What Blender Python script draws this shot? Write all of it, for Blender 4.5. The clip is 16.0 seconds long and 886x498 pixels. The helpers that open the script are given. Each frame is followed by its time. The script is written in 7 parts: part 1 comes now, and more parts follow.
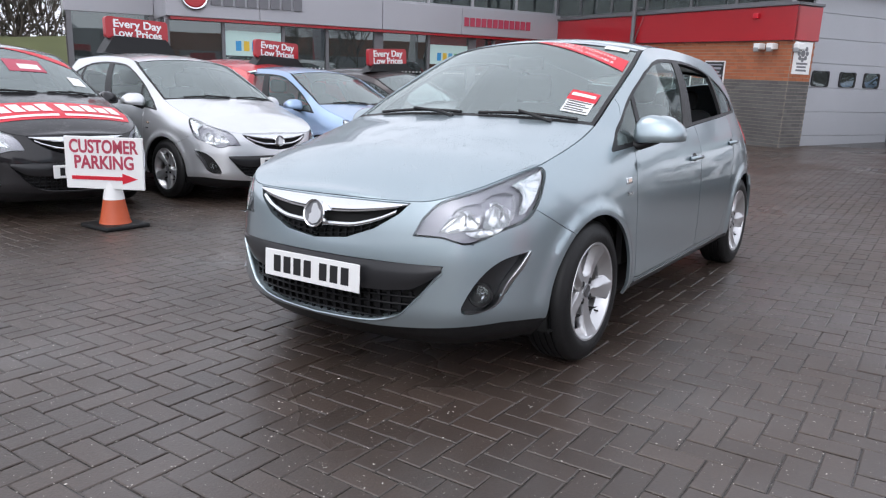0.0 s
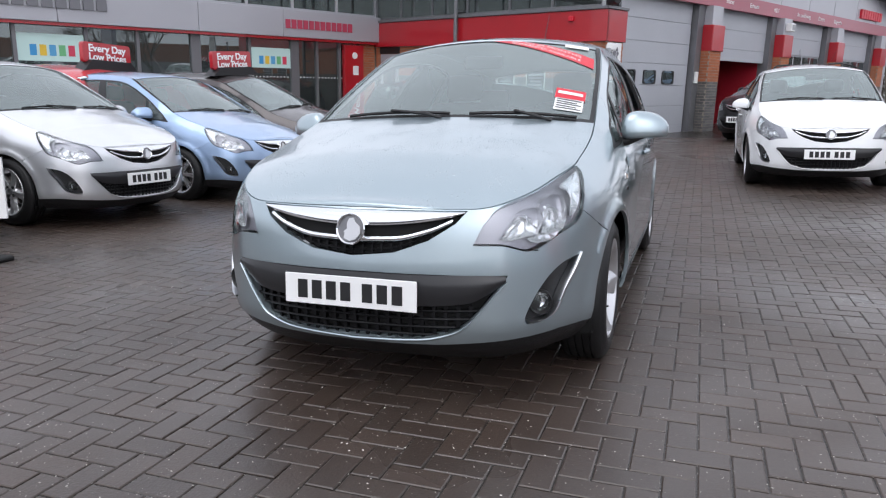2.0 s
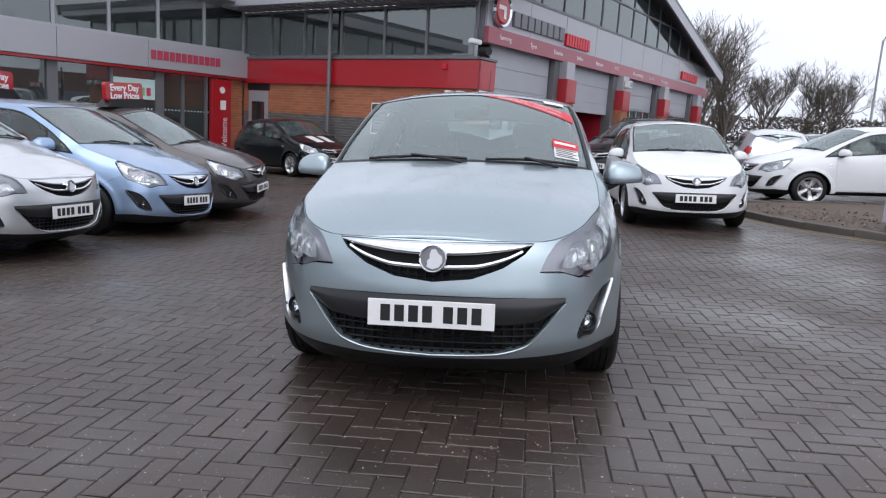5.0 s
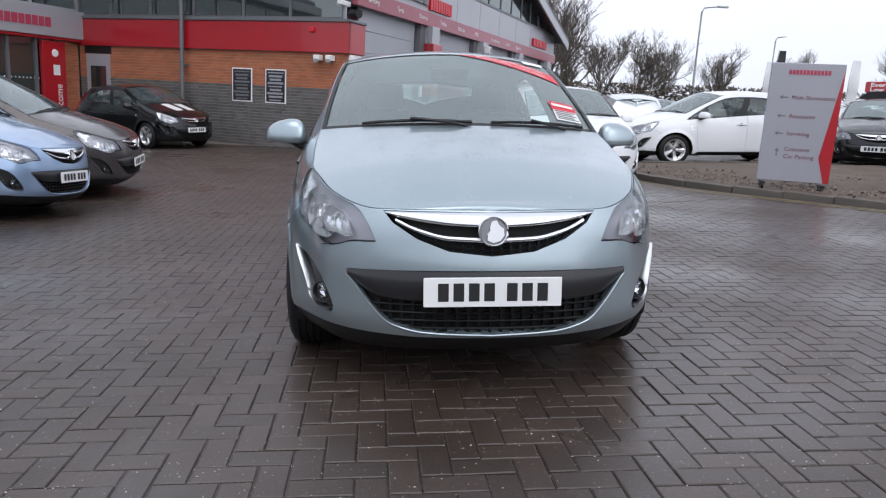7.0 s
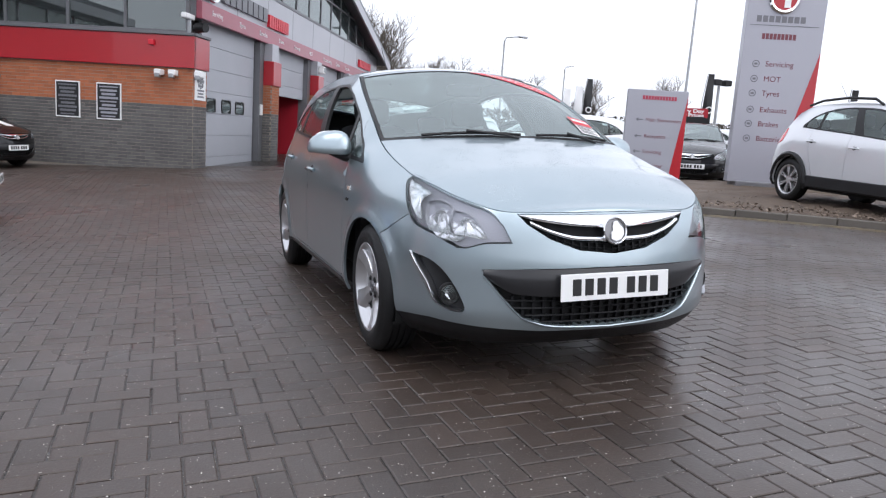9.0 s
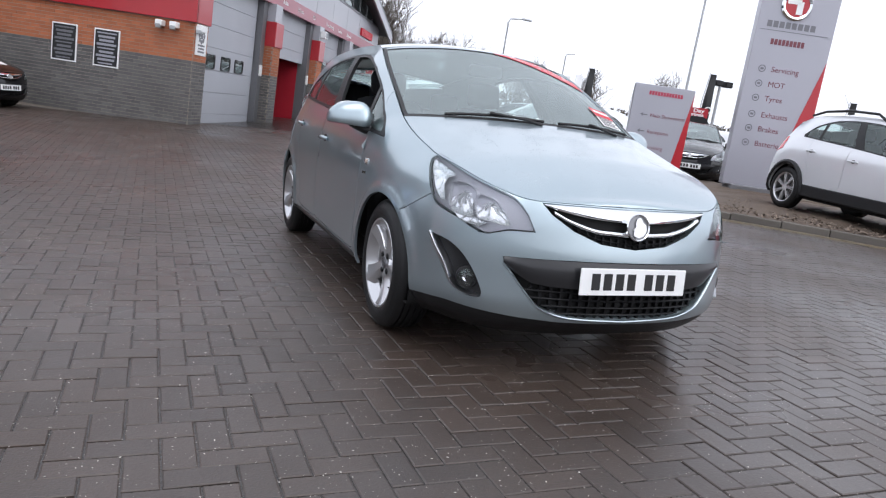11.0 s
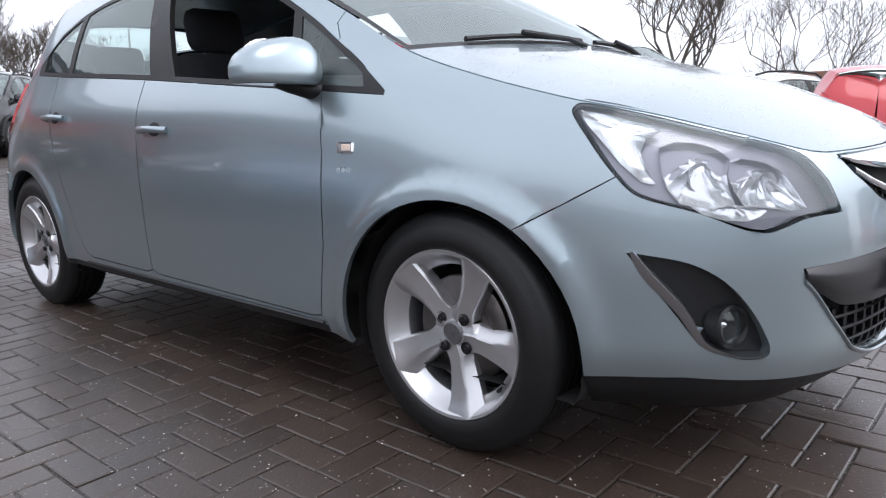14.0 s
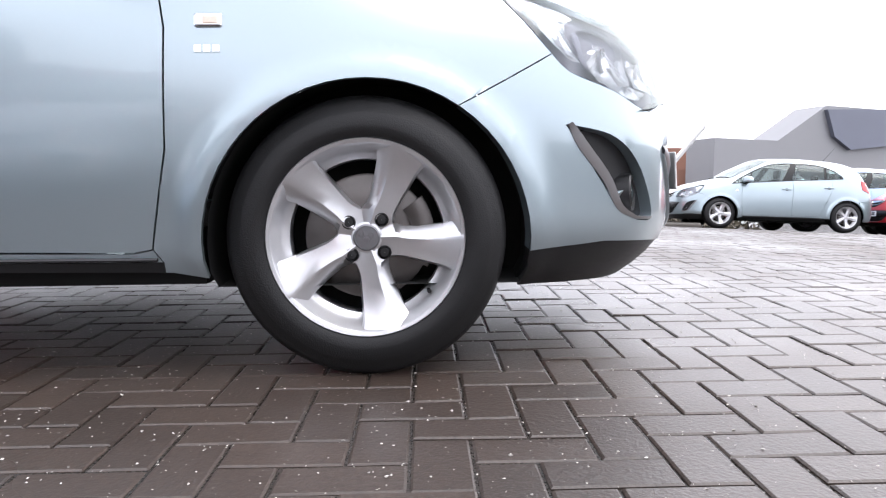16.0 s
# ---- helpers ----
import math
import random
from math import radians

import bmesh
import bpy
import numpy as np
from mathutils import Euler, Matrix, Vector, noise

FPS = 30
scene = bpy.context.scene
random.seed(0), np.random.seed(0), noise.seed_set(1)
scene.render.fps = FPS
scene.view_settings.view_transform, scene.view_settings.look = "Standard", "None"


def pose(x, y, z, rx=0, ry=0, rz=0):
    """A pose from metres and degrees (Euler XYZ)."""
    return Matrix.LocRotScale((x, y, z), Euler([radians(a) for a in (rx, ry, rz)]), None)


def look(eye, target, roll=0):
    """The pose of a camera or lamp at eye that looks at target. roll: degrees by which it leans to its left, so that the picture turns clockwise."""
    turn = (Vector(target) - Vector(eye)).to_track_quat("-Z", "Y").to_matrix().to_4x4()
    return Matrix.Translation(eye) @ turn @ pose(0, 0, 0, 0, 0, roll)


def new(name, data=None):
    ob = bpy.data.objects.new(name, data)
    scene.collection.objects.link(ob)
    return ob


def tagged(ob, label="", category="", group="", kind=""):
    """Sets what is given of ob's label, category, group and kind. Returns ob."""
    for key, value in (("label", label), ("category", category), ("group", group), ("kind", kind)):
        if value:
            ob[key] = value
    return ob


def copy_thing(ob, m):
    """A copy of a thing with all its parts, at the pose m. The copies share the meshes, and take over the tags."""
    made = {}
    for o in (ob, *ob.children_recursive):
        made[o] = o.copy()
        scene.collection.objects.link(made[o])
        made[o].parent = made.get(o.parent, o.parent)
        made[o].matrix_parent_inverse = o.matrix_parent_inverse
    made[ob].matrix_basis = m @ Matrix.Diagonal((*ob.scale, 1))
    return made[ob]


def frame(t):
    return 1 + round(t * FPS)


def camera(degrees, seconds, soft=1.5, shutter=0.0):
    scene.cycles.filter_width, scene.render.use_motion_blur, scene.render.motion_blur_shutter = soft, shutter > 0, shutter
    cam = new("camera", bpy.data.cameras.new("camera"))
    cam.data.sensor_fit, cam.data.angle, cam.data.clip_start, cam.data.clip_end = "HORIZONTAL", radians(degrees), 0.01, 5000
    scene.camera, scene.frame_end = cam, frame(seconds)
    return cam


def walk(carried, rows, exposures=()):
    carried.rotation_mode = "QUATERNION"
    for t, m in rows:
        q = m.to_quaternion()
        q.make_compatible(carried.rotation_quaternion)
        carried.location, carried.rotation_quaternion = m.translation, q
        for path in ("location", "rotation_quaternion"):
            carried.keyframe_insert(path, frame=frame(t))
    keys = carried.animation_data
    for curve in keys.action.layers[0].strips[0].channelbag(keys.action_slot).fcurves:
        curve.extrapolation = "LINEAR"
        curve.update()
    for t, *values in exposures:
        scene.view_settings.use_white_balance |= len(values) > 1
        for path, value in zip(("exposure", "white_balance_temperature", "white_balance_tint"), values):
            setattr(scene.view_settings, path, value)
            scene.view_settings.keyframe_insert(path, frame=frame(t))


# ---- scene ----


# The forecourt slopes: SITE turns the plane that the cars stand on into the upright world.
SITE = Vector((0.039, -0.021, 1.0)).rotation_difference(Vector((0, 0, 1))).to_matrix().to_4x4()
cam = camera(63.2, 16.0, 1.2)
PATH = [
    (0, (2.021, -2.843, 1.104), (0.898, -1.238, 0.701), 1.0),
    (0.5, (1.998, -2.859, 1.103), (0.885, -1.248, 0.694), 1.8),
    (1, (1.777, -3.005, 1.102), (0.783, -1.311, 0.725), 3.4),
    (1.5, (1.476, -3.123, 1.101), (0.66, -1.335, 0.733), 1.5),
    (2, (1.154, -3.105, 1.095), (0.496, -1.258, 0.701), -0.5),
    (2.5, (0.814, -3.229, 1.09), (0.398, -1.308, 0.719), -2.4),
    (3, (0.629, -3.39, 1.112), (0.273, -1.449, 0.788), 0.2),
    (3.5, (0.512, -3.555, 1.119), (0.192, -1.602, 0.826), 1.5),
    (3.7, (0.455, -3.605, 1.113), (0.168, -1.646, 0.825), 1.2),
    (5.8, (0.314, -3.698, 1.13), (0.149, -1.725, 0.843), 2.5),
    (6, (0.192, -3.683, 1.115), (0.09, -1.706, 0.832), 3.4),
    (6.5, (-0.147, -3.624, 1.108), (-0.067, -1.647, 0.816), 2.5),
    (7, (-0.441, -3.443, 1.086), (-0.25, -1.486, 0.72), 0.8),
    (7.5, (-0.801, -3.357, 1.076), (-0.352, -1.443, 0.711), -0.8),
    (8, (-1.106, -3.395, 1.074), (-0.498, -1.519, 0.741), -0.3),
    (8.5, (-1.391, -3.441, 1.068), (-0.754, -1.573, 0.744), -1.4),
    (9, (-1.723, -3.329, 1.021), (-1.008, -1.486, 0.72), 1.2),
    (9.5, (-1.824, -3.287, 1.03), (-1.083, -1.455, 0.722), 5.0),
    (10, (-1.829, -3.299, 1.029), (-1.105, -1.463, 0.705), 5.5),
    (10.2, (-1.825, -3.302, 1.027), (-1.102, -1.467, 0.696), 5.4),
    (12.3, (-1.951, -2.656, 1.022), (-1.081, -0.899, 0.628), 6.4),
    (12.5, (-1.963, -2.49, 1.007), (-1.054, -0.751, 0.619), 4.1),
    (13, (-1.972, -2.069, 1.001), (-0.949, -0.392, 0.624), 1.8),
    (13.5, (-2.072, -1.586, 0.961), (-0.75, -0.127, 0.612), -3.7),
    (14, (-2.109, -1.113, 0.859), (-0.626, 0.172, 0.472), -2.1),
    (14.5, (-2.213, -0.693, 0.758), (-0.443, 0.143, 0.349), -3.8),
    (15, (-2.303, -0.402, 0.695), (-0.398, 0.043, 0.28), -5.6),
    (15.5, (-2.334, -0.199, 0.553), (-0.386, 0.116, 0.228), -2.6),
    (16, (-2.376, -0.13, 0.452), (-0.388, -0.177, 0.233), -0.7),
]
walk(cam, [(t, SITE @ look(eye, target, roll)) for t, eye, target, roll in PATH],
     [(0, 0.36, 6300, 12), (2, 0.34, 6300, 12), (3, 0.16, 6250, 12), (5, 0.1, 6200, 12), (7.0, 0.12, 6200, 12), (8, 0.32, 6200, 12), (9, 0.4, 6250, 12), (13.5, 0.45, 6250, 12), (14.5, 0.72, 6350, 13), (15.2, 1.18, 6450, 14), (16, 1.22, 6450, 14)])

# ---- light: an overcast winter sky ----
world = bpy.data.worlds.new("overcast_sky")
scene.world = world
world.use_nodes = True
wn, wl = world.node_tree.nodes, world.node_tree.links
wn.clear()
sky = wn.new("ShaderNodeTexSky")
sky.sky_type = "NISHITA"
sky.sun_disc = False
sky.sun_elevation, sky.sun_rotation = radians(38), radians(150)
sky.air_density, sky.dust_density, sky.ozone_density = 1.0, 4.0, 1.0
grey = wn.new("ShaderNodeHueSaturation")
grey.inputs["Saturation"].default_value = 0.12
cloud = wn.new("ShaderNodeTexNoise")
cloud.inputs["Scale"].default_value, cloud.inputs["Detail"].default_value = 2.2, 4
veil = wn.new("ShaderNodeMix")
veil.data_type = "RGBA"
veil.inputs[0].default_value = 0.75
veil.inputs[7].default_value = (6.5, 6.74, 7.36, 1)
ramp = wn.new("ShaderNodeMapRange")
ramp.inputs[1].default_value, ramp.inputs[2].default_value = 0.3, 0.7
ramp.inputs[3].default_value, ramp.inputs[4].default_value = 0.94, 1.06
mult = wn.new("ShaderNodeVectorMath")
mult.operation = "SCALE"
back = wn.new("ShaderNodeBackground")
back.inputs["Strength"].default_value = 0.165
wout = wn.new("ShaderNodeOutputWorld")
wl.new(sky.outputs[0], grey.inputs["Color"])
wl.new(grey.outputs[0], veil.inputs[6])
wl.new(cloud.outputs["Fac"], ramp.inputs[0])
wl.new(veil.outputs[2], mult.inputs[0])
wl.new(ramp.outputs[0], mult.inputs["Scale"])
wl.new(mult.outputs[0], back.inputs[0])
wl.new(back.outputs[0], wout.inputs[0])
sun = new("sun", bpy.data.lights.new("sun", "SUN"))
sun.data.energy, sun.data.angle, sun.data.color = 0.7, radians(40), (1.0, 0.98, 0.95)
sun.matrix_world = look((0, 0, 30), (7, 12, 0))


# ---- materials ----
def shader(name, colour, rough=0.5, metal=0.0, coat=0.0, spec=0.5, vary=0.0, vscale=3.0, grain=0.0, gscale=60.0, bump=0.0, bscale=80.0, rvary=0.0, obj=0.0, island=0.0):
    """A surface with stains (vary), fine grain (grain) and relief (bump) at metre scale; obj and island vary whole pieces."""
    m = bpy.data.materials.new(name)
    m.use_nodes = True
    n, l = m.node_tree.nodes, m.node_tree.links
    b = n["Principled BSDF"]
    b.inputs["Roughness"].default_value, b.inputs["Metallic"].default_value = rough, metal
    b.inputs["Coat Weight"].default_value, b.inputs["Specular IOR Level"].default_value = coat, spec
    b.inputs["Coat Roughness"].default_value = 0.04
    b.inputs["Base Color"].default_value = (*colour, 1)
    tc = n.new("ShaderNodeTexCoord")
    out = None

    def scaled(value, factor):
        mx = n.new("ShaderNodeMath")
        mx.operation = "MULTIPLY_ADD"
        mx.inputs[1].default_value, mx.inputs[2].default_value = 2 * factor, 1 - factor
        l.new(value, mx.inputs[0])
        return mx.outputs[0]

    factors = []
    for amount, scale, detail in ((vary, vscale, 5), (grain, gscale, 3)):
        if amount:
            t = n.new("ShaderNodeTexNoise")
            t.inputs["Scale"].default_value, t.inputs["Detail"].default_value = scale, detail
            l.new(tc.outputs["Object"], t.inputs["Vector"])
            factors.append(scaled(t.outputs["Fac"], amount))
            if rvary and amount == vary:
                r = n.new("ShaderNodeMapRange")
                r.inputs[1].default_value, r.inputs[2].default_value = 0.35, 0.65
                r.inputs[3].default_value, r.inputs[4].default_value = max(0.02, rough - rvary), rough + rvary
                l.new(t.outputs["Fac"], r.inputs[0])
                l.new(r.outputs[0], b.inputs["Roughness"])
    if obj:
        factors.append(scaled(n.new("ShaderNodeObjectInfo").outputs["Random"], obj))
    if island:
        factors.append(scaled(n.new("ShaderNodeNewGeometry").outputs["Random Per Island"], island))
    if factors:
        f = factors[0]
        for g in factors[1:]:
            mx = n.new("ShaderNodeMath")
            mx.operation = "MULTIPLY"
            l.new(f, mx.inputs[0]), l.new(g, mx.inputs[1])
            f = mx.outputs[0]
        v = n.new("ShaderNodeVectorMath")
        v.operation = "SCALE"
        v.inputs[0].default_value = colour
        l.new(f, v.inputs["Scale"])
        l.new(v.outputs[0], b.inputs["Base Color"])
    if bump:
        t = n.new("ShaderNodeTexNoise")
        t.inputs["Scale"].default_value, t.inputs["Detail"].default_value = bscale, 4
        l.new(tc.outputs["Object"], t.inputs["Vector"])
        bp = n.new("ShaderNodeBump")
        bp.inputs["Strength"].default_value, bp.inputs["Distance"].default_value = bump, 0.004
        l.new(t.outputs["Fac"], bp.inputs["Height"])
        l.new(bp.outputs[0], b.inputs["Normal"])
    return m


def rain_beads(n, l, strength, distance):
    """Relief of rain drops of two sizes, gathered in patches."""
    tc = n.new("ShaderNodeTexCoord")
    parts = []
    for scale, reach, lo, hi in ((70, 0.3, 0.5, 0.62), (150, 0.34, 0.42, 0.6)):
        v, r, big, st, mx = (n.new("ShaderNode" + k) for k in ("TexVoronoi", "MapRange", "TexNoise", "MapRange", "Math"))
        v.inputs["Scale"].default_value = scale
        r.inputs[1].default_value, r.inputs[2].default_value = 0.0, reach
        r.inputs[3].default_value, r.inputs[4].default_value = 70.0 / scale, 0.0
        big.inputs["Scale"].default_value = 9 if scale < 100 else 5
        st.inputs[1].default_value, st.inputs[2].default_value = lo, hi
        mx.operation = "MULTIPLY"
        l.new(tc.outputs["Object"], v.inputs["Vector"]), l.new(tc.outputs["Object"], big.inputs["Vector"])
        l.new(v.outputs["Distance"], r.inputs[0]), l.new(big.outputs["Fac"], st.inputs[0])
        l.new(r.outputs[0], mx.inputs[0]), l.new(st.outputs[0], mx.inputs[1])
        parts.append(mx.outputs[0])
    top, bp = n.new("ShaderNodeMath"), n.new("ShaderNodeBump")
    top.operation = "MAXIMUM"
    l.new(parts[0], top.inputs[0]), l.new(parts[1], top.inputs[1])
    geo, sep, up, wet = (n.new("ShaderNode" + k) for k in ("NewGeometry", "SeparateXYZ", "MapRange", "Math"))
    l.new(geo.outputs["True Normal"], sep.inputs[0]), l.new(sep.outputs["Z"], up.inputs[0])
    up.inputs[1].default_value, up.inputs[2].default_value = 0.6, 0.9
    wet.operation = "MULTIPLY"
    l.new(top.outputs[0], wet.inputs[0]), l.new(up.outputs[0], wet.inputs[1])
    bp.inputs["Strength"].default_value, bp.inputs["Distance"].default_value = strength, distance
    l.new(wet.outputs[0], bp.inputs["Height"])
    return bp.outputs[0]


def car_paint(name, colour, flake=0.6, rough=0.32, spec=0.5):
    """Metallic paint with a clear coat that carries rain beads."""
    m = shader(name, colour, rough, flake, 1.0, spec, 0.05, 1.5, 0.05, 900.0)
    n, l = m.node_tree.nodes, m.node_tree.links
    b = n["Principled BSDF"]
    drops = rain_beads(n, l, 1.0, 0.004)
    l.new(drops, b.inputs["Coat Normal"]), l.new(drops, b.inputs["Normal"])
    return m


def glass(name, tint=(0.75, 0.8, 0.8), rough=0.0, ior=1.52, glare_mist=0.0, beads=0.0):
    """A thin pane: clear, glossy by Fresnel, with a film of mist that also paints in pale sky glare."""
    m = bpy.data.materials.new(name)
    m.use_nodes = True
    n, l = m.node_tree.nodes, m.node_tree.links
    n.clear()
    o = n.new("ShaderNodeOutputMaterial")
    t, g, mix, f = n.new("ShaderNodeBsdfTransparent"), n.new("ShaderNodeBsdfGlossy"), n.new("ShaderNodeMixShader"), n.new("ShaderNodeFresnel")
    t.inputs[0].default_value = (*tint, 1)
    g.inputs["Roughness"].default_value = rough
    g.inputs["Color"].default_value = (0.93, 1.0, 0.985, 1)
    f.inputs["IOR"].default_value = ior
    film = n.new("ShaderNodeMixShader")
    # pale diffuse colour, stands in for part of the sky's reflection
    haze = n.new("ShaderNodeBsdfDiffuse")
    haze.inputs[0].default_value = (0.7, 0.85, 0.85, 1)
    noise, span = n.new("ShaderNodeTexNoise"), n.new("ShaderNodeMapRange")
    noise.inputs["Scale"].default_value, noise.inputs["Detail"].default_value = 2.5, 5
    span.inputs[1].default_value, span.inputs[2].default_value = 0.3, 0.7
    span.inputs[3].default_value, span.inputs[4].default_value = glare_mist * 0.8, glare_mist * 1.2
    l.new(n.new("ShaderNodeTexCoord").outputs["Object"], noise.inputs["Vector"])
    l.new(noise.outputs["Fac"], span.inputs[0]), l.new(span.outputs[0], film.inputs[0])
    l.new(t.outputs[0], film.inputs[1]), l.new(haze.outputs[0], film.inputs[2])
    if beads:
        l.new(rain_beads(n, l, beads, 0.0015), g.inputs["Normal"])
    l.new(f.outputs[0], mix.inputs[0]), l.new(film.outputs[0], mix.inputs[1]), l.new(g.outputs[0], mix.inputs[2]), l.new(mix.outputs[0], o.inputs[0])
    return m


def glow(name, colour, power):
    m = bpy.data.materials.new(name)
    m.use_nodes = True
    b = m.node_tree.nodes["Principled BSDF"]
    b.inputs["Base Color"].default_value = (*colour, 1)
    b.inputs["Emission Color"].default_value, b.inputs["Emission Strength"].default_value = (*colour, 1), power
    return m


PAINT = {
    "ice": car_paint("ice_blue_silver_paint", (0.365, 0.437, 0.47), 0.82, 0.31),
    "silver": car_paint("silver_paint", (0.72, 0.73, 0.75), 0.75),
    "pale": car_paint("pale_silver_paint", (0.7, 0.71, 0.73), 0.5),
    "blue": car_paint("light_blue_paint", (0.34, 0.46, 0.65), 0.7),
    "brown": car_paint("dark_brown_paint", (0.055, 0.046, 0.046), 0.4, spec=0.2),
    "charcoal": car_paint("charcoal_paint", (0.014, 0.013, 0.015), 0.15, spec=0.1),
    "black": car_paint("black_paint", (0.006, 0.006, 0.007), 0.1, spec=0.1),
    "white": car_paint("white_paint", (0.78, 0.79, 0.8), 0.0, 0.4),
    "red": car_paint("red_paint", (0.5, 0.02, 0.03), 0.1),
}
CHROME = shader("chrome", (0.82, 0.83, 0.85), 0.07, 1.0, grain=0.04, gscale=300)
SATIN = shader("satin_chrome", (0.5, 0.51, 0.53), 0.32, 1.0, grain=0.04, gscale=300)
ALLOY = shader("alloy", (0.6, 0.6, 0.612), 0.3, 0.85, 0.4, vary=0.08, vscale=20, grain=0.06, gscale=500)
DARK_ALLOY = shader("dark_alloy", (0.2, 0.2, 0.21), 0.4, 0.8, vary=0.1, vscale=20)
RUBBER = shader("tyre_rubber", (0.009, 0.009, 0.0095), 0.5, spec=0.35, vary=0.25, vscale=14, bump=0.25, bscale=300)
PLASTIC = shader("black_plastic", (0.012, 0.012, 0.013), 0.42, spec=0.35, vary=0.15, vscale=9, bump=0.15, bscale=900)
GREYTRIM = shader("dark_grey_bumper_plastic", (0.018, 0.018, 0.02), 0.28, vary=0.1, vscale=9)
GRILLE = shader("gloss_black_grille", (0.006, 0.006, 0.007), 0.45, spec=0.2, vary=0.15, vscale=9)
# near-black colour that stands in for deep shade in recesses and underneath
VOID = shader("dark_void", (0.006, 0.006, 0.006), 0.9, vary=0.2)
GLASS = glass("window_glass", (0.7, 0.79, 0.77), ior=1.6, glare_mist=0.05)
SCREEN = glass("wet_windscreen_glass", (0.7, 0.82, 0.8), ior=2.5, glare_mist=0.09, beads=0.5)
DARKGLASS = glass("building_glass", (0.25, 0.28, 0.29), ior=2.3, glare_mist=0.04)
LENS = glass("headlamp_lens", (0.93, 0.94, 0.96), ior=1.6, beads=0.6)
FABRIC = shader("dark_seat_fabric", (0.022, 0.022, 0.025), 0.9, vary=0.2, vscale=12, grain=0.4, gscale=700)
DASH = shader("dash_plastic", (0.03, 0.03, 0.032), 0.6, vary=0.15, vscale=8, bump=0.2, bscale=700)
STEEL = shader("brake_steel", (0.13, 0.12, 0.115), 0.42, 0.9, vary=0.3, vscale=25)
LAMPRED = shader("red_lamp_plastic", (0.5, 0.015, 0.02), 0.12, 0, 0.8, grain=0.1, gscale=200)
REFLECT = shader("bright_reflector", (0.95, 0.95, 0.97), 0.15, 0.75, 0.3, vary=0.06, vscale=30)
AMBER = shader("pale_amber_lamp", (0.78, 0.62, 0.52), 0.15, 0, 0.5, grain=0.1, gscale=200)
WHITEPL = shader("white_plate", (0.82, 0.82, 0.81), 0.35, vary=0.04, vscale=10)
INK = shader("black_ink", (0.012, 0.012, 0.013), 0.45, vary=0.1)
REDINK = shader("red_print", (0.6, 0.012, 0.03), 0.4, vary=0.08, vscale=6)
WHITEINK = shader("white_print", (0.8, 0.8, 0.8), 0.45, vary=0.04)
GREYINK = shader("grey_print", (0.16, 0.16, 0.175), 0.4, vary=0.05)
MAROONINK = shader("maroon_print", (0.17, 0.045, 0.06), 0.45, vary=0.05)
PINKINK = shader("dark_red_print", (0.42, 0.05, 0.09), 0.4, vary=0.05)
PAVER = shader("wet_dark_paver", (0.041, 0.0275, 0.0205), 0.5, 0, 0.5, 0.5, 0.4, 0.9, 0.5, 90, 0.6, 120, 0.13, 0.17, 0.17)


def wet_patches(m):
    """Ties a paving material to the place instead of the single block, with a film of water that is thicker in patches."""
    n, l = m.node_tree.nodes, m.node_tree.links
    place = n.new("ShaderNodeNewGeometry").outputs["Position"]
    for k in [k for k in l if k.from_node.type == "TEX_COORD"]:
        l.new(place, k.to_socket)
    b, noise = n["Principled BSDF"], n.new("ShaderNodeTexNoise")
    noise.inputs["Scale"].default_value, noise.inputs["Detail"].default_value = 0.55, 4
    l.new(place, noise.inputs["Vector"])
    for socket, lo, hi in (("Coat Weight", 0.25, 0.8), ("Coat Roughness", 0.46, 0.24)):
        r = n.new("ShaderNodeMapRange")
        r.inputs[1].default_value, r.inputs[2].default_value = 0.36, 0.66
        r.inputs[3].default_value, r.inputs[4].default_value = lo, hi
        l.new(noise.outputs["Fac"], r.inputs[0]), l.new(r.outputs[0], b.inputs[socket])


wet_patches(PAVER)
JOINT = shader("wet_joint_sand", (0.03, 0.025, 0.021), 0.3, 0, 0, 0.5, 0.3, 2.0, 0.3, 150, 0.4, 200, 0.15)
BRICK = shader("orange_brick", (0.4, 0.135, 0.062), 0.8, vary=0.12, vscale=1.5, grain=0.2, gscale=60, bump=0.4, bscale=120, island=0.14, obj=0.14)
DARKBRICK = shader("blue_grey_brick", (0.13, 0.124, 0.12), 0.7, vary=0.3, vscale=1.2, grain=0.2, gscale=60, bump=0.4, bscale=120, island=0.22, obj=0.22)
MORTAR = shader("mortar", (0.3, 0.26, 0.22), 0.95, vary=0.2, vscale=2, grain=0.2, gscale=90)
REDPANEL = shader("red_panel", (0.4, 0.009, 0.017), 0.28, 0, 0.4, vary=0.08, vscale=0.8, grain=0.05, gscale=40)
PINKPANEL = shader("faded_red_panel", (0.31, 0.045, 0.075), 0.35, 0, 0.3, vary=0.08, vscale=0.8)
CLAD = shader("pale_grey_cladding", (0.4, 0.4, 0.43), 0.38, 0.2, 0.2, vary=0.06, vscale=0.6, grain=0.04, gscale=40)
STEELGREY = shader("grey_steel_column", (0.17, 0.17, 0.18), 0.45, 0.3, vary=0.12, vscale=2)
DOORGREY = shader("grey_sectional_door", (0.4, 0.41, 0.44), 0.5, 0.1, vary=0.08, vscale=0.9, grain=0.05, gscale=30, bump=0.1, bscale=60)
SIGNGREY = shader("sign_grey", (0.36, 0.36, 0.4), 0.35, 0.2, 0.3, vary=0.04, vscale=1.0)
ROOF = shader("roof_sheet", (0.14, 0.145, 0.16), 0.5, 0.4, vary=0.15, vscale=0.7)
GALV = shader("galvanised_steel", (0.4, 0.41, 0.42), 0.45, 0.7, vary=0.15, vscale=5)
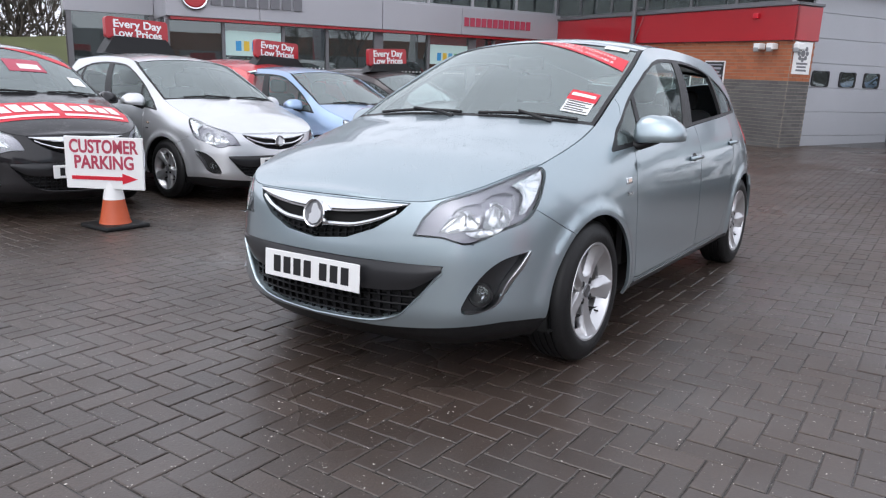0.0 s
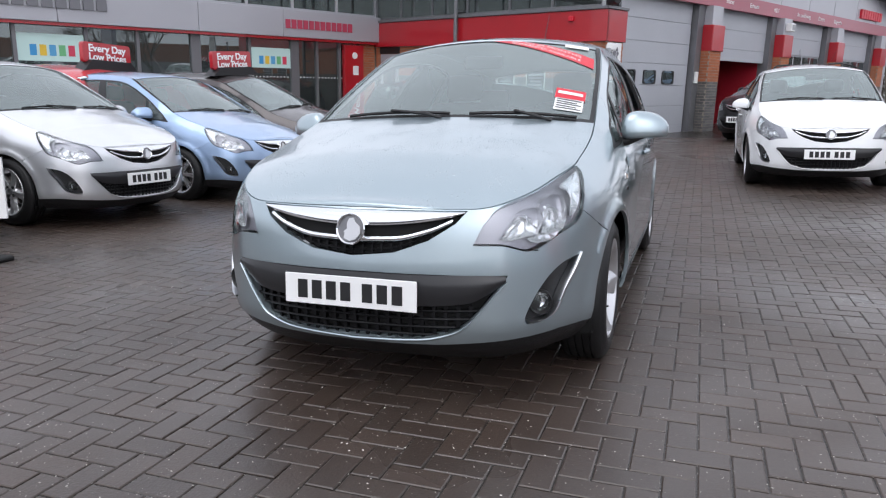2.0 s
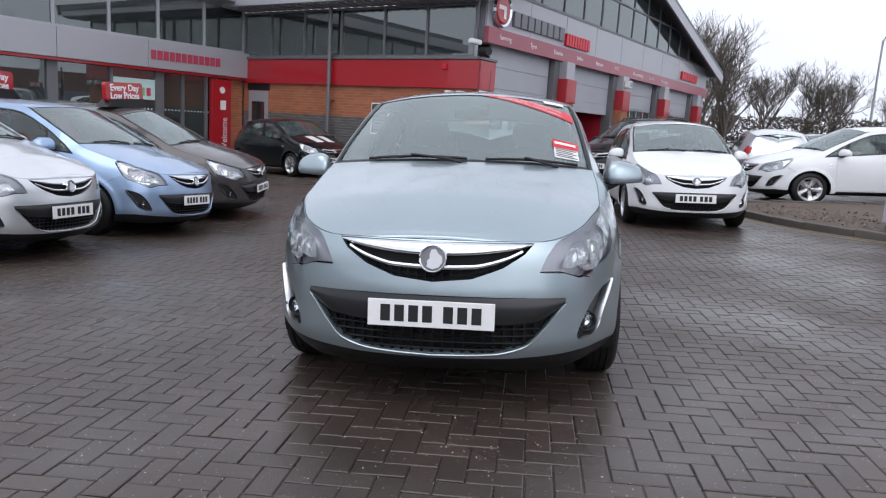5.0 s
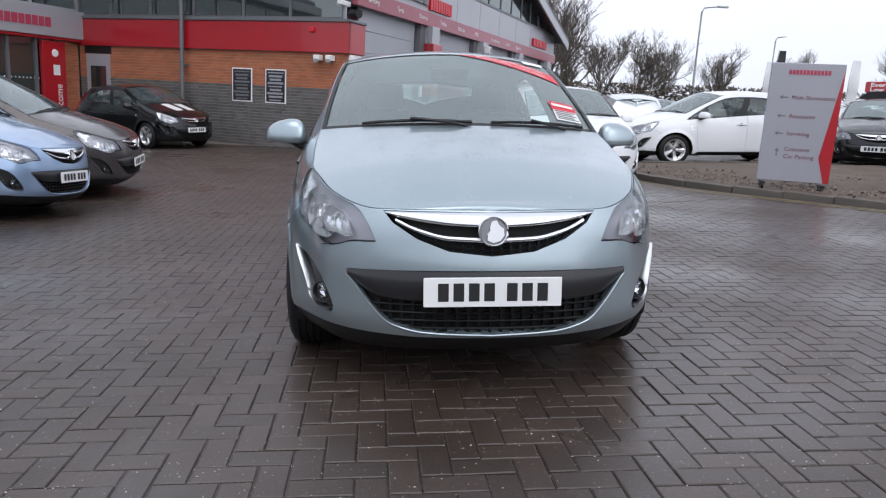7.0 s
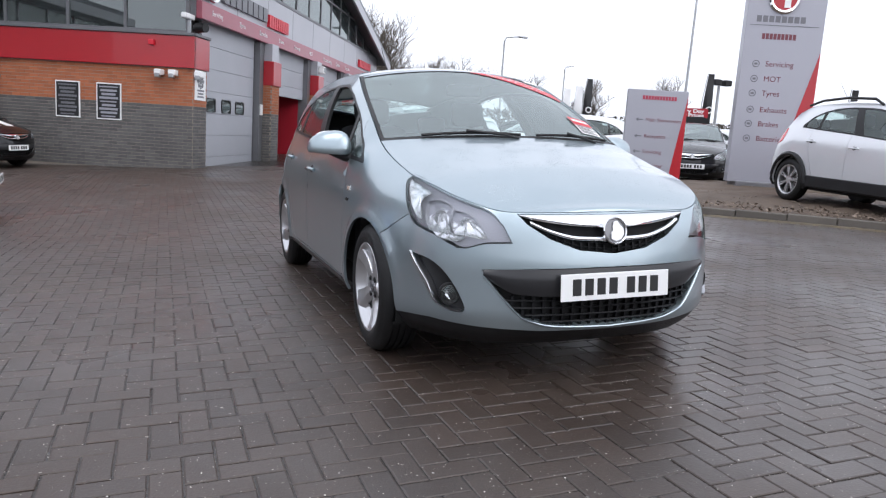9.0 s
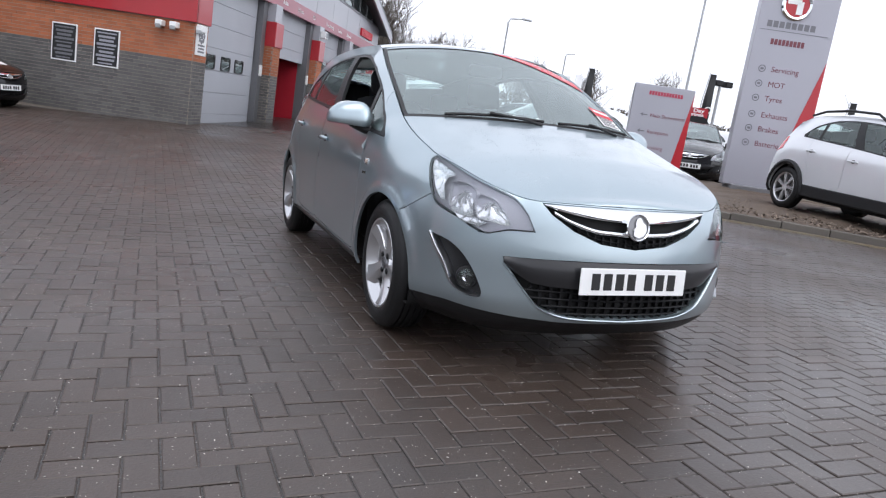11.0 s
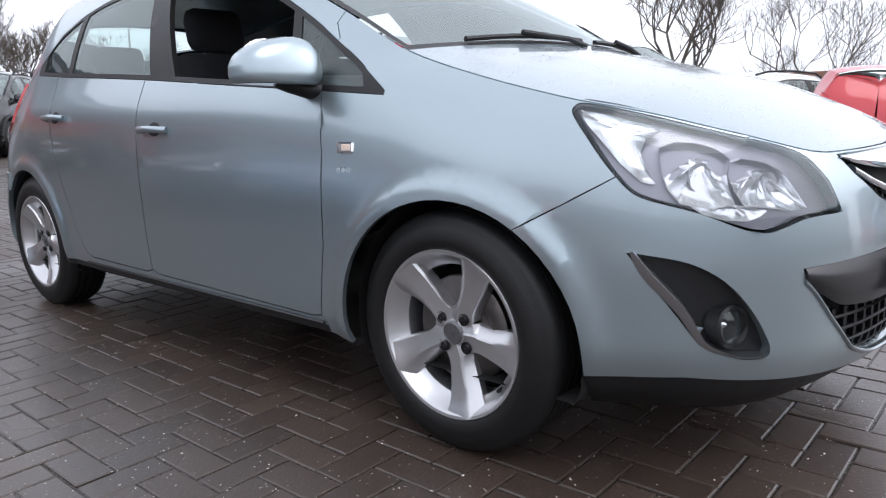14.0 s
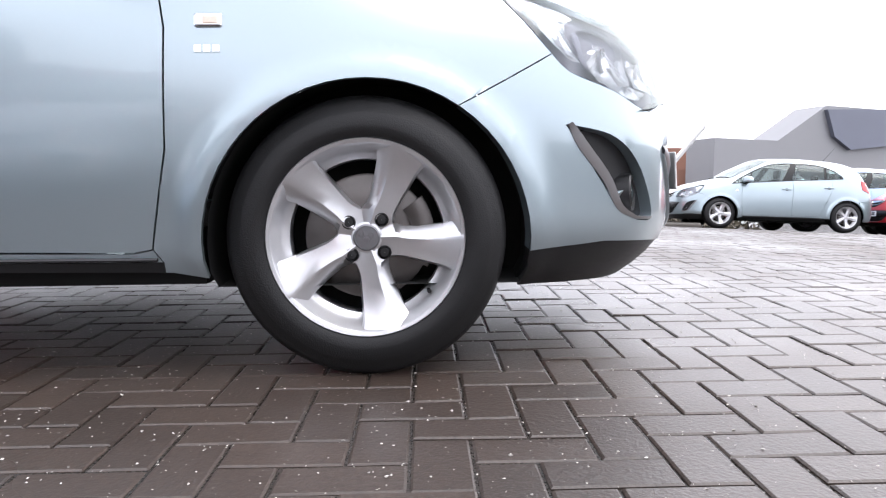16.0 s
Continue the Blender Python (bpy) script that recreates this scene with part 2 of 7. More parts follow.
KERB = shader("concrete_kerb", (0.1, 0.088, 0.075), 0.6, vary=0.25, vscale=2.5, grain=0.2, gscale=90, bump=0.5, bscale=120, obj=0.15)
MULCH = shader("wet_gravel", (0.095, 0.068, 0.048), 0.7, vary=0.4, vscale=2.0, grain=0.7, gscale=45, bump=0.9, bscale=60)
YELLOW = shader("worn_yellow_line", (0.24, 0.19, 0.11), 0.5, vary=0.45, vscale=4, grain=0.4, gscale=60)
INTERIOR = shader("showroom_interior", (0.11, 0.1, 0.1), 0.8, vary=0.4, vscale=0.7)
OUTER = shader("weathered_dark_wall", (0.12, 0.115, 0.105), 0.9, vary=0.35, vscale=0.4, grain=0.3, gscale=5)
REDROOM = shader("red_workshop_wall", (0.42, 0.015, 0.03), 0.5, vary=0.12, vscale=0.8)
CONEORANGE = shader("orange_cone_plastic", (0.5, 0.09, 0.03), 0.45, vary=0.15, vscale=9)
TWIG = shader("bare_twig_bark", (0.1, 0.085, 0.07), 0.85, vary=0.25, vscale=4)
HEDGE = shader("winter_hedge", (0.1, 0.085, 0.065), 0.9, vary=0.4, vscale=1.5, island=0.4)
GRASS = shader("dull_grass", (0.08, 0.09, 0.03), 0.8, vary=0.3, vscale=0.6, grain=0.4, gscale=30)
TEAL = shader("banner_teal", (0.55, 0.74, 0.7), 0.5, vary=0.04)
FARWALL = shader("grey_shed_cladding", (0.26, 0.26, 0.27), 0.5, 0.2, vary=0.12, vscale=0.15)
FARROOF = shader("blue_grey_shed_roof", (0.15, 0.16, 0.2), 0.45, 0.3, vary=0.1, vscale=0.2)
FARBRICK = shader("brown_shed_fascia", (0.26, 0.13, 0.09), 0.8, vary=0.12, vscale=0.3)
LIT = glow("lit_lamp", (1.0, 0.95, 0.85), 6.0)


# ---- mesh helpers ----
def mesh_from(bm, name, smooth=False, angle=None):
    me = bpy.data.meshes.new(name)
    bm.normal_update()
    if smooth:
        for f in bm.faces:
            f.smooth = True
        for e in bm.edges:
            if len(e.link_faces) == 2 and e.calc_face_angle(0) > radians(angle or 35):
                e.smooth = False
    bm.to_mesh(me)
    bm.free()
    return me


def part(name, bm, material, parent=None, label="", smooth=False, angle=None):
    """Links a bmesh (or a mesh) as ONE object under a thing or a part."""
    me = bm if isinstance(bm, bpy.types.Mesh) else mesh_from(bm, name, smooth, angle)
    if material and not me.materials:
        me.materials.append(material)
    ob = new(name, me)
    if parent:
        ob.parent = parent
    return tagged(ob, label)


def thing(name, m, label, category, group="", kind=""):
    """An Empty at the base of a thing, which parents its parts."""
    ob = new(name)
    ob.empty_display_size = 0.2
    ob.matrix_world = m
    return tagged(ob, label, category, group, kind)


def box(bm, lo, hi, m=None, bevel=0.0):
    g = bmesh.ops.create_cube(bm, size=1.0)
    c = [(a + b) / 2 for a, b in zip(lo, hi)]
    d = [b - a for a, b in zip(lo, hi)]
    bmesh.ops.transform(bm, matrix=Matrix.Translation(c) @ Matrix.Diagonal((*d, 1)), verts=g["verts"])
    if bevel:
        edges = list({e for v in g["verts"] for e in v.link_edges})
        r = bmesh.ops.bevel(bm, geom=edges, offset=bevel, segments=2, affect="EDGES", profile=0.5)
        vs = list({v for f in r["faces"] for v in f.verts} | {v for v in g["verts"] if v.is_valid})
    else:
        vs = g["verts"]
    if m is not None:
        bmesh.ops.transform(bm, matrix=m, verts=[v for v in vs if v.is_valid])
    return vs


def boxed(lo, hi, m=None, bevel=0.0):
    bm = bmesh.new()
    box(bm, lo, hi, m, bevel)
    return bm


def lathe(bm, profile, segments=32, axis="z", m=None):
    """Turns (radius, height) pairs round an axis."""
    rings = []
    for r, h in profile:
        ring = []
        for i in range(segments):
            a = 2 * math.pi * i / segments
            p = Vector((r * math.cos(a), r * math.sin(a), h))
            if axis == "x":
                p = Vector((h, r * math.cos(a), r * math.sin(a)))
            ring.append(bm.verts.new(m @ p if m is not None else p))
        rings.append(ring)
    for a, b in zip(rings, rings[1:]):
        for i in range(segments):
            j = (i + 1) % segments
            bm.faces.new((a[i], a[j], b[j], b[i]))
    return rings


def tube(bm, points, radius, sides=8, taper=None):
    """A round bar along points."""
    pts = [Vector(p) for p in points]
    rings = []
    for i, p in enumerate(pts):
        d = (pts[min(i + 1, len(pts) - 1)] - pts[max(i - 1, 0)]).normalized()
        q = d.to_track_quat("Z", "Y")
        r = radius if taper is None else radius + (taper - radius) * i / (len(pts) - 1)
        rings.append([bm.verts.new(p + q @ Vector((r * math.cos(2 * math.pi * k / sides), r * math.sin(2 * math.pi * k / sides), 0))) for k in range(sides)])
    for a, b in zip(rings, rings[1:]):
        for k in range(sides):
            bm.faces.new((a[k], a[(k + 1) % sides], b[(k + 1) % sides], b[k]))
    bm.faces.new(rings[0][::-1])
    bm.faces.new(rings[-1])


def prism(bm, outline, z0, z1, m=None):
    """A flat outline (x, y) raised from z0 to z1."""
    lo = [bm.verts.new((x, y, z0)) for x, y in outline]
    hi = [bm.verts.new((x, y, z1)) for x, y in outline]
    if m is not None:
        for v in lo + hi:
            v.co = m @ v.co
    n = len(outline)
    for i in range(n):
        j = (i + 1) % n
        bm.faces.new((lo[i], lo[j], hi[j], hi[i]))
    bm.faces.new(lo[::-1])
    bm.faces.new(hi)


def lettering(name, text, size, m, material, parent, depth=0.004, width=None, align="CENTER", label="", bold=0.0):
    """Raised letters in the built-in font, as a mesh; width squeezes or stretches the line."""
    cu = bpy.data.curves.new(name, "FONT")
    cu.body, cu.size, cu.extrude, cu.offset = text, size, depth / 2, bold
    cu.align_x, cu.align_y = align, "CENTER"
    tmp = bpy.data.objects.new(name, cu)
    scene.collection.objects.link(tmp)
    me = bpy.data.meshes.new_from_object(tmp.evaluated_get(bpy.context.evaluated_depsgraph_get()))
    bpy.data.objects.remove(tmp)
    if width:
        xs = [v.co.x for v in me.vertices]
        k = width / max(1e-6, max(xs) - min(xs))
        for v in me.vertices:
            v.co.x *= k
    me.transform(m)
    return part(name, me, material, parent, label)


# upright sign faces: x to the viewer's right, y up, z towards the viewer
FACE = Matrix(((1, 0, 0, 0), (0, 0, -1, 0), (0, 1, 0, 0), (0, 0, 0, 1)))


def soft(v, k=1.0):
    """A smooth max(v, 0)."""
    return k * math.log1p(math.exp(min(v / k, 30))) if v / k < 30 else v


def rise(x, y):
    """Height of the ground: a cross fall under the cars, level towards the buildings, falling away past the entrance road."""
    fall = 0.039 * 18 * math.tanh(x / 18) - 0.021 * (y - soft(y - 3.5, 0.8)) if y > -12 else 0.039 * 18 * math.tanh(x / 18) + 0.252
    fall -= 0.085 * math.exp(-((y - 5.4) / 1.6) ** 2) / (1 + math.exp(min((x + 2.0) / 0.4, 30)))
    fall += 0.052 * min(soft(-x - 3.9, 0.2), 5.0) / (1 + math.exp(min(max((y - 9.0) / 0.6, -30), 30))) / (1 + math.exp(min(max((-y - 3.0) / 0.6, -30), 30)))
    return fall - 0.073 * min(soft((x - y) / 1.414 - 2.7, 0.8), 22)


def stand(x, y, yaw=0.0, up=0.0):
    """A pose on the ground, leaning with it; yaw turns the thing's front, which looks along -y, anticlockwise."""
    e = 0.6
    n = Vector((-(rise(x + e, y) - rise(x - e, y)) / (2 * e), -(rise(x, y + e) - rise(x, y - e)) / (2 * e), 1))
    tilt = Vector((0, 0, 1)).rotation_difference(n).to_matrix().to_4x4()
    return Matrix.Translation((x, y, rise(x, y) + up)) @ tilt @ pose(0, 0, 0, 0, 0, yaw)


# ---- ground ----
def ground_sheet():
    bm = bmesh.new()
    ticks = [-900, -300, -120, -60] + [-40 + 1.0 * i for i in range(30)] + [-10 + 0.25 * i for i in range(104)] + [16 + 1.0 * i for i in range(25)] + [60, 120, 300, 900]
    grid = {}
    for i, x in enumerate(ticks):
        for j, y in enumerate(ticks):
            near = max(-45, min(45, x)), max(-45, min(45, y))
            grid[i, j] = bm.verts.new((x, y, rise(*near) - 0.0045))
    for i in range(len(ticks) - 1):
        for j in range(len(ticks) - 1):
            bm.faces.new((grid[i, j], grid[i + 1, j], grid[i + 1, j + 1], grid[i, j + 1]))
    return part("ground", bm, JOINT, None, "wet dark ground under the car park, sloping gently", smooth=True)


ground = tagged(ground_sheet(), kind="structure", category="ground")

# ---- the planted island with its kerb ----
ISLAND = [(3.75, 9.6), (3.85, 8.2), (4.25, 7.0), (4.9, 6.05), (5.7, 5.0), (6.75, 3.8), (7.5, 3.05), (8.7, 2.4), (10.4, 2.1), (13.0, 2.2), (16.0, 2.4), (17.0, 4.0), (16.0, 7.0), (12.5, 10.2), (8.2, 10.6), (5.2, 10.4)]


def ring_points(corners, step=0.3):
    """A closed smooth line through corners."""
    out, n = [], len(corners)
    for i in range(n):
        p0, p1, p2, p3 = (Vector(corners[(i + k) % n]) for k in (-1, 0, 1, 2))
        m = max(2, int((p2 - p1).length / step))
        for k in range(m):
            t = k / m
            out.append(0.5 * (2 * p1 + (p2 - p0) * t + (2 * p0 - 5 * p1 + 4 * p2 - p3) * t * t + (3 * p1 - p0 - 3 * p2 + p3) * t ** 3))
    return out


def inside(poly, x, y):
    c = False
    for (x0, y0), (x1, y1) in zip(poly, poly[1:] + poly[:1]):
        if (y0 > y) != (y1 > y) and x < (x1 - x0) * (y - y0) / (y1 - y0) + x0:
            c = not c
    return c


def island():
    line = ring_points(ISLAND)
    mid = sum(line, Vector((0, 0))) / len(line)
    bm = bmesh.new()
    levels = []
    for k in range(9):
        f = 1 - k / 8
        levels.append([bm.verts.new((*(mid + (p - mid) * f * (0.985 if k == 0 else 1)), rise(*(mid + (p - mid) * f)) + 0.085 + 0.035 * math.sin(p.x * 7 + k * 2.1) * (k > 0) + 0.05 * (k > 1))) for p in line] if k < 8 else [bm.verts.new((*mid, rise(*mid) + 0.13))])
    for a, b in zip(levels[:-1], levels[1:]):
        for i in range(len(a)):
            j = (i + 1) % len(a)
            bm.faces.new((a[i], a[j], b[j], b[i]) if len(b) > 1 else (a[i], a[j], b[0]))
    bed = tagged(part("planting_bed", bm, MULCH, None, "brown wet gravel bed of the raised island", smooth=True), kind="structure", category="bed")
    kerb = thing("kerb", Matrix.Identity(4), "low weathered concrete kerb round the gravel island", "kerb", kind="structure")
    for p, q in zip(line[::2], line[2::2] + line[:1]):
        d = (q - p)
        bm = bmesh.new()
        box(bm, (0.004, -0.06, -0.2), (d.length - 0.004, 0.06, 0.1), Matrix.Translation((*p, rise(*p))) @ pose(0, 0, 0, 0, 0, math.degrees(math.atan2(d.y, d.x))), bevel=0.012)
        part("kerbstone", bm, KERB, kerb)
    bm = bmesh.new()
    for off in (0.18, 0.32):
        for i in range(0, 60):
            p, q = line[i], line[i + 1]
            d = (q - p).normalized()
            nrm = Vector((-d.y, d.x))
            if (p - mid).dot(nrm) < 0:
                nrm = -nrm
            a, b, c, e = p + nrm * off, q + nrm * off, q + nrm * (off + 0.07), p + nrm * (off + 0.07)
            vs = [bm.verts.new((*v, rise(*v) + 0.006)) for v in (a, b, c, e)]
            bm.faces.new(vs)
    r = random.Random(17)
    stones_v, stones_f = [], []
    while len(stones_v) < 7000 * 7:
        p = line[r.randrange(0, 75)].lerp(mid, r.random() ** 1.5 * 0.55 + 0.03)
        x, y, k = p.x + r.gauss(0, 0.12), p.y + r.gauss(0, 0.12), len(stones_v)
        if not inside(ISLAND, x, y):
            continue
        q = r.uniform(0.008, 0.022)
        m = Matrix.Translation((x, y, rise(x, y) + 0.1 + r.uniform(0, 0.03))) @ pose(0, 0, 0, r.uniform(-40, 40), r.uniform(-40, 40), r.uniform(0, 360)) @ Matrix.Diagonal((q * r.uniform(1, 1.8), q, q * 0.7, 1))
        stones_v += [m @ Vector(v) for v in ((1, 0.1, 0), (0.4, 0.9, 0), (-0.6, 0.8, 0.1), (-1, -0.2, 0), (-0.2, -1, 0), (0.7, -0.7, 0), (0.05, 0, 1))]
        stones_f += [(k + i, k + (i + 1) % 6, k + 6) for i in range(6)]
    me = bpy.data.meshes.new("gravel")
    me.from_pydata(stones_v, [], stones_f)
    tagged(part("gravel", me, shader("gravel_stones", (0.16, 0.12, 0.09), 0.6, vary=0.3, vscale=8, island=0.5), None, "loose brown stones on the raised island"), category="gravel", kind="stuff")
    tagged(part("yellow_lines", bm, YELLOW, None, "two worn yellow lines painted along the kerb"), kind="structure", category="road marking")
    return bed


island()

# plain walls added out of view behind the camera, to darken reflections in the paint
for x0, y0, x1, y1 in ((-32.0, -20.0, 16.0, -20.3), (-32.3, -20.3, -32.0, 3.0)):
    wall = part("wall_outer", boxed((x0, y1, -3.0), (x1, y0, 2.2)) if y1 < y0 else boxed((x0, y0, -3.0), (x1, y1, 2.2)), OUTER, None)
    tagged(wall, "plain dark wall added out of view to darken reflections", "wall", kind="structure")


# ---- the workshop and the showroom ----
BLD = Matrix.Translation((-1.117, 14.32, 0)) @ pose(0, 0, 0, 0, 0, -27)
# a sign face on the wall that looks along -y, on the facade that looks along +x
SOUTH = FACE
EAST = pose(0, 0, 0, 0, 0, 90) @ FACE


def at_east(y, z, x=0.0):
    return Matrix.Translation((x, y, z)) @ EAST


def bricks(bm, x0, x1, z0, z1, to_world, length=0.225, course=0.075, gap=0.01, depth=0.008):
    """Courses of half-bonded bricks on a plane; to_world maps (along, out, up)."""
    rows = int(round((z1 - z0) / course))
    for r in range(rows):
        x = x0 - (length / 2 if r % 2 else 0)
        za, zb = z0 + r * course + gap / 2, z0 + (r + 1) * course - gap / 2
        while x < x1 - 0.02:
            a, b = max(x, x0) + gap / 2, min(x + length, x1) - gap / 2
            x += length
            if b - a < 0.03:
                continue
            d = depth * random.uniform(0.75, 1.15)
            v = [bm.verts.new(to_world(px, o, pz)) for o in (0, d) for px, pz in ((a, za), (b, za), (b, zb), (a, zb))]
            bm.faces.new((v[4], v[5], v[6], v[7]))
            for i in range(4):
                j = (i + 1) % 4
                bm.faces.new((v[i], v[j], v[4 + j], v[4 + i]))


def bars(parent, name, rows, m, material, depth=0.004):
    """Unreadable or brand lettering as plain bars: rows of (x, y, width, height)."""
    for x, y, w, h in rows:
        part(name, boxed((x - w / 2, y - h / 2, 0), (x + w / 2, y + h / 2, depth), m), material, parent)


def word(x, y, width, height, letters):
    """Blocks in place of a brand name's letters."""
    w = width / letters
    return [(x - width / 2 + (i + 0.5) * w, y, w * 0.78, height) for i in range(letters)]


workshop = thing("workshop_building", BLD, "car workshop of grey cladding, red panels and brick", "building")
LOW = -0.6
# brick wall
bm = bmesh.new()
box(bm, (-8.45, 0, LOW), (0, 0.3, 2.3))
box(bm, (-0.3, 0.3, LOW), (0, 0.7, 2.3))
wall = part("brick_wall", bm, MORTAR, workshop, "brick wall, dark grey below and orange above")
bm = bmesh.new()
bricks(bm, -8.45, 0, LOW + 0.4, 1.3, lambda a, o, z: (a, -o, z))
bricks(bm, 0, 0.7, LOW + 0.4, 1.3, lambda a, o, z: (o, a, z))
tagged(part("dark_bricks", bm, DARKBRICK, wall, "dark blue-grey brick courses"), kind="stuff")
bm = bmesh.new()
bricks(bm, -8.45, 0, 1.3, 2.13, lambda a, o, z: (a, -o, z))
bricks(bm, 0, 0.7, 1.3, 2.13, lambda a, o, z: (o, a, z))
tagged(part("orange_bricks", bm, BRICK, wall, "orange brick courses"), kind="stuff")
bm = bmesh.new()
for x0, x1 in ((-8.45, -4.75), (-4.74, 0.06)):
    box(bm, (x0, -0.09, 2.14), (x1, -0.003, 2.84), bevel=0.008)
box(bm, (0.003, -0.088, 2.14), (0.06, 0.72, 2.84), bevel=0.008)
part("red_band", bm, REDPANEL, workshop, "glossy red fascia band above the brick")
bm = bmesh.new()
box(bm, (-8.45, -0.13, 2.845), (0.1, 0.72, 2.91), bevel=0.01)
part("coping", bm, STEELGREY, workshop, "grey metal coping")
# upper windows of the short wall
xs = [-8.4, -7.25, -5.89, -4.49, -2.97, -1.6, -0.14]
frame_bm = bmesh.new()
for x in xs:
    box(frame_bm, (x - 0.035, -0.03, 2.92), (x + 0.035, 0.05, 4.2))
for z in (2.93, 4.17):
    box(frame_bm, (-8.45, -0.025, z - 0.035), (-0.1, 0.05, z + 0.035))
upper = part("upper_window", frame_bm, STEELGREY, workshop, "strip of first-floor windows in grey frames")
for a, b in zip(xs, xs[1:]):
    part("pane", boxed((a + 0.035, 0.0, 2.965), (b - 0.035, 0.008, 4.135)), DARKGLASS, upper)
part("upper_room", boxed((-8.4, 2.5, 2.9), (-0.3, 2.6, 4.6)), INTERIOR, workshop)
part("upper_floor", boxed((-8.4, 0.1, 2.6), (-0.3, 2.6, 2.9)), INTERIOR, workshop)
for x in (-6.9, -5.2):
    part("room_lamp", boxed((x, 1.4, 3.72), (x + 0.14, 1.5, 3.8)), LIT, workshop, "lit office ceiling lamp")
# eaves and gable roof
bm = bmesh.new()
box(bm, (-8.6, -0.75, 4.24), (0.35, 0.1, 4.3))
box(bm, (-8.6, -0.85, 4.24), (0.35, -0.75, 4.52), bevel=0.02)
for i in range(30):
    box(bm, (-8.55 + i * 0.3, -0.74, 4.2), (-8.49 + i * 0.3, 0.05, 4.24))
part("gutter", bm, CLAD, workshop, "ribbed pale soffit and gutter")
RIDGE, EAVE, MIDY, ENDY = 6.9, 4.42, 10.2, 20.8
bm = bmesh.new()
for y0, z0, y1, z1 in ((-0.85, EAVE, MIDY, RIDGE), (ENDY + 0.6, EAVE - 0.1, MIDY, RIDGE)):
    v = [bm.verts.new(p) for p in ((-12, y0, z0), (0.55, y0, z0), (0.55, y1, z1), (-12, y1, z1))]
    w = [bm.verts.new((q.co.x, q.co.y, q.co.z + 0.22)) for q in v]
    for i in range(4):
        j = (i + 1) % 4
        bm.faces.new((v[i], v[j], w[j], w[i]))
    bm.faces.new(v), bm.faces.new(w)
part("roof", bm, ROOF, workshop, "dark grey pitched metal roof with a deep verge")
# gable facade towards the yard
bm = bmesh.new()
box(bm, (-0.35, 0.2, 3.3), (-0.02, 20.6, 4.6))
v = [bm.verts.new(p) for p in ((-0.3, 0.0, 4.5), (-0.3, 20.6, 4.5), (-0.3, MIDY, RIDGE - 0.05))]
bm.faces.new(v)
facade = part("gable_wall", bm, CLAD, workshop, "pale grey panelled gable wall")
for i in range(9):
    part("panel", boxed((-0.02, 0.22 + i * 2.27, 3.68), (0.015, 0.22 + (i + 1) * 2.27 - 0.025, 4.58), bevel=0.006), CLAD, facade)
bm = bmesh.new()
box(bm, (-0.02, 0.15, 3.27), (0.12, 20.6, 3.66), bevel=0.01)
strip = part("service_strip", bm, PINKPANEL, workshop, "faded red strip listing the services in white")
for i, txt in enumerate(["Servicing", "Tyres", "Batteries", "Brakes", "Exhausts", "MOT", "Air conditioning", "Clutches", "Diagnostics"]):
    lettering("service_word", txt, 0.17, at_east(1.0 + i * 1.55 + (i > 5) * 0.6, 3.465, 0.123), WHITEINK, strip, 0.004)
gframe = bmesh.new()
panes = []


def roof_at(y):
    return EAVE + (RIDGE - EAVE) * (1 - abs(y - MIDY) / (MIDY + 0.6)) - 0.12


ys = [0.25 + 1.42 * i for i in range(15)]
for y in ys:
    if roof_at(y) > 4.7:
        box(gframe, (-0.03, y - 0.03, 4.6), (0.03, y + 0.03, roof_at(y)))
box(gframe, (-0.03, 0.2, 4.58), (0.03, 20.3, 4.66))
box(gframe, (-0.03, 4.2, 5.62), (0.03, 15.8, 5.68))
gwin = part("gable_window", gframe, STEELGREY, workshop, "glazed gable above the cladding in dark frames")
for a, b in zip(ys, ys[1:]):
    za, zb = roof_at(a), roof_at(b)
    if min(za, zb) < 4.75:
        continue
    bm = bmesh.new()
    vs = [bm.verts.new(p) for p in ((0.0, a + 0.03, 4.66), (0.0, b - 0.03, 4.66), (0.0, b - 0.03, zb), (0.0, a + 0.03, za))]
    bm.faces.new(vs)
    part("pane", bm, DARKGLASS, gwin)
# bargeboard
bm = bmesh.new()
for s, y0 in ((1, -0.85), (-1, ENDY + 0.6)):
    z0 = EAVE - 0.05 if s > 0 else EAVE - 0.15
    L = math.hypot(MIDY - y0, RIDGE - z0)
    box(bm, (0.5, 0, -0.08), (0.58, L, 0.28), Matrix.Translation((0, y0, z0)) @ Matrix.Rotation(math.atan2(RIDGE - z0, (MIDY - y0)), 4, "X"))
part("bargeboard", bm, CLAD, workshop, "pale metal verge trim")
# brand marks on the gable: a round badge and blocks for the lettering
bm = bmesh.new()
lathe(bm, [(0.001, 0.14), (0.30, 0.14), (0.36, 0.10), (0.38, 0.0)], 32, "x", Matrix.Translation((0.02, 0.75, 4.12)))
part("badge_disc", bm, REDPANEL, workshop, "round red badge with a chrome ring")
bm = bmesh.new()
lathe(bm, [(0.38, 0.0), (0.42, 0.08), (0.40, 0.15), (0.35, 0.12)], 32, "x", Matrix.Translation((0.02, 0.75, 4.12)))
part("badge_ring", bm, CHROME, workshop)
bars(workshop, "badge_shape", [(-0.1, 0.05, 0.3, 0.1), (0.06, -0.06, 0.12, 0.3)], at_east(0.75, 4.12, 0.165), WHITEINK)
bars(workshop, "brand_block", word(2.95, 0, 3.1, 0.36, 8), at_east(0, 4.02, 0.02), GREYINK, 0.08)
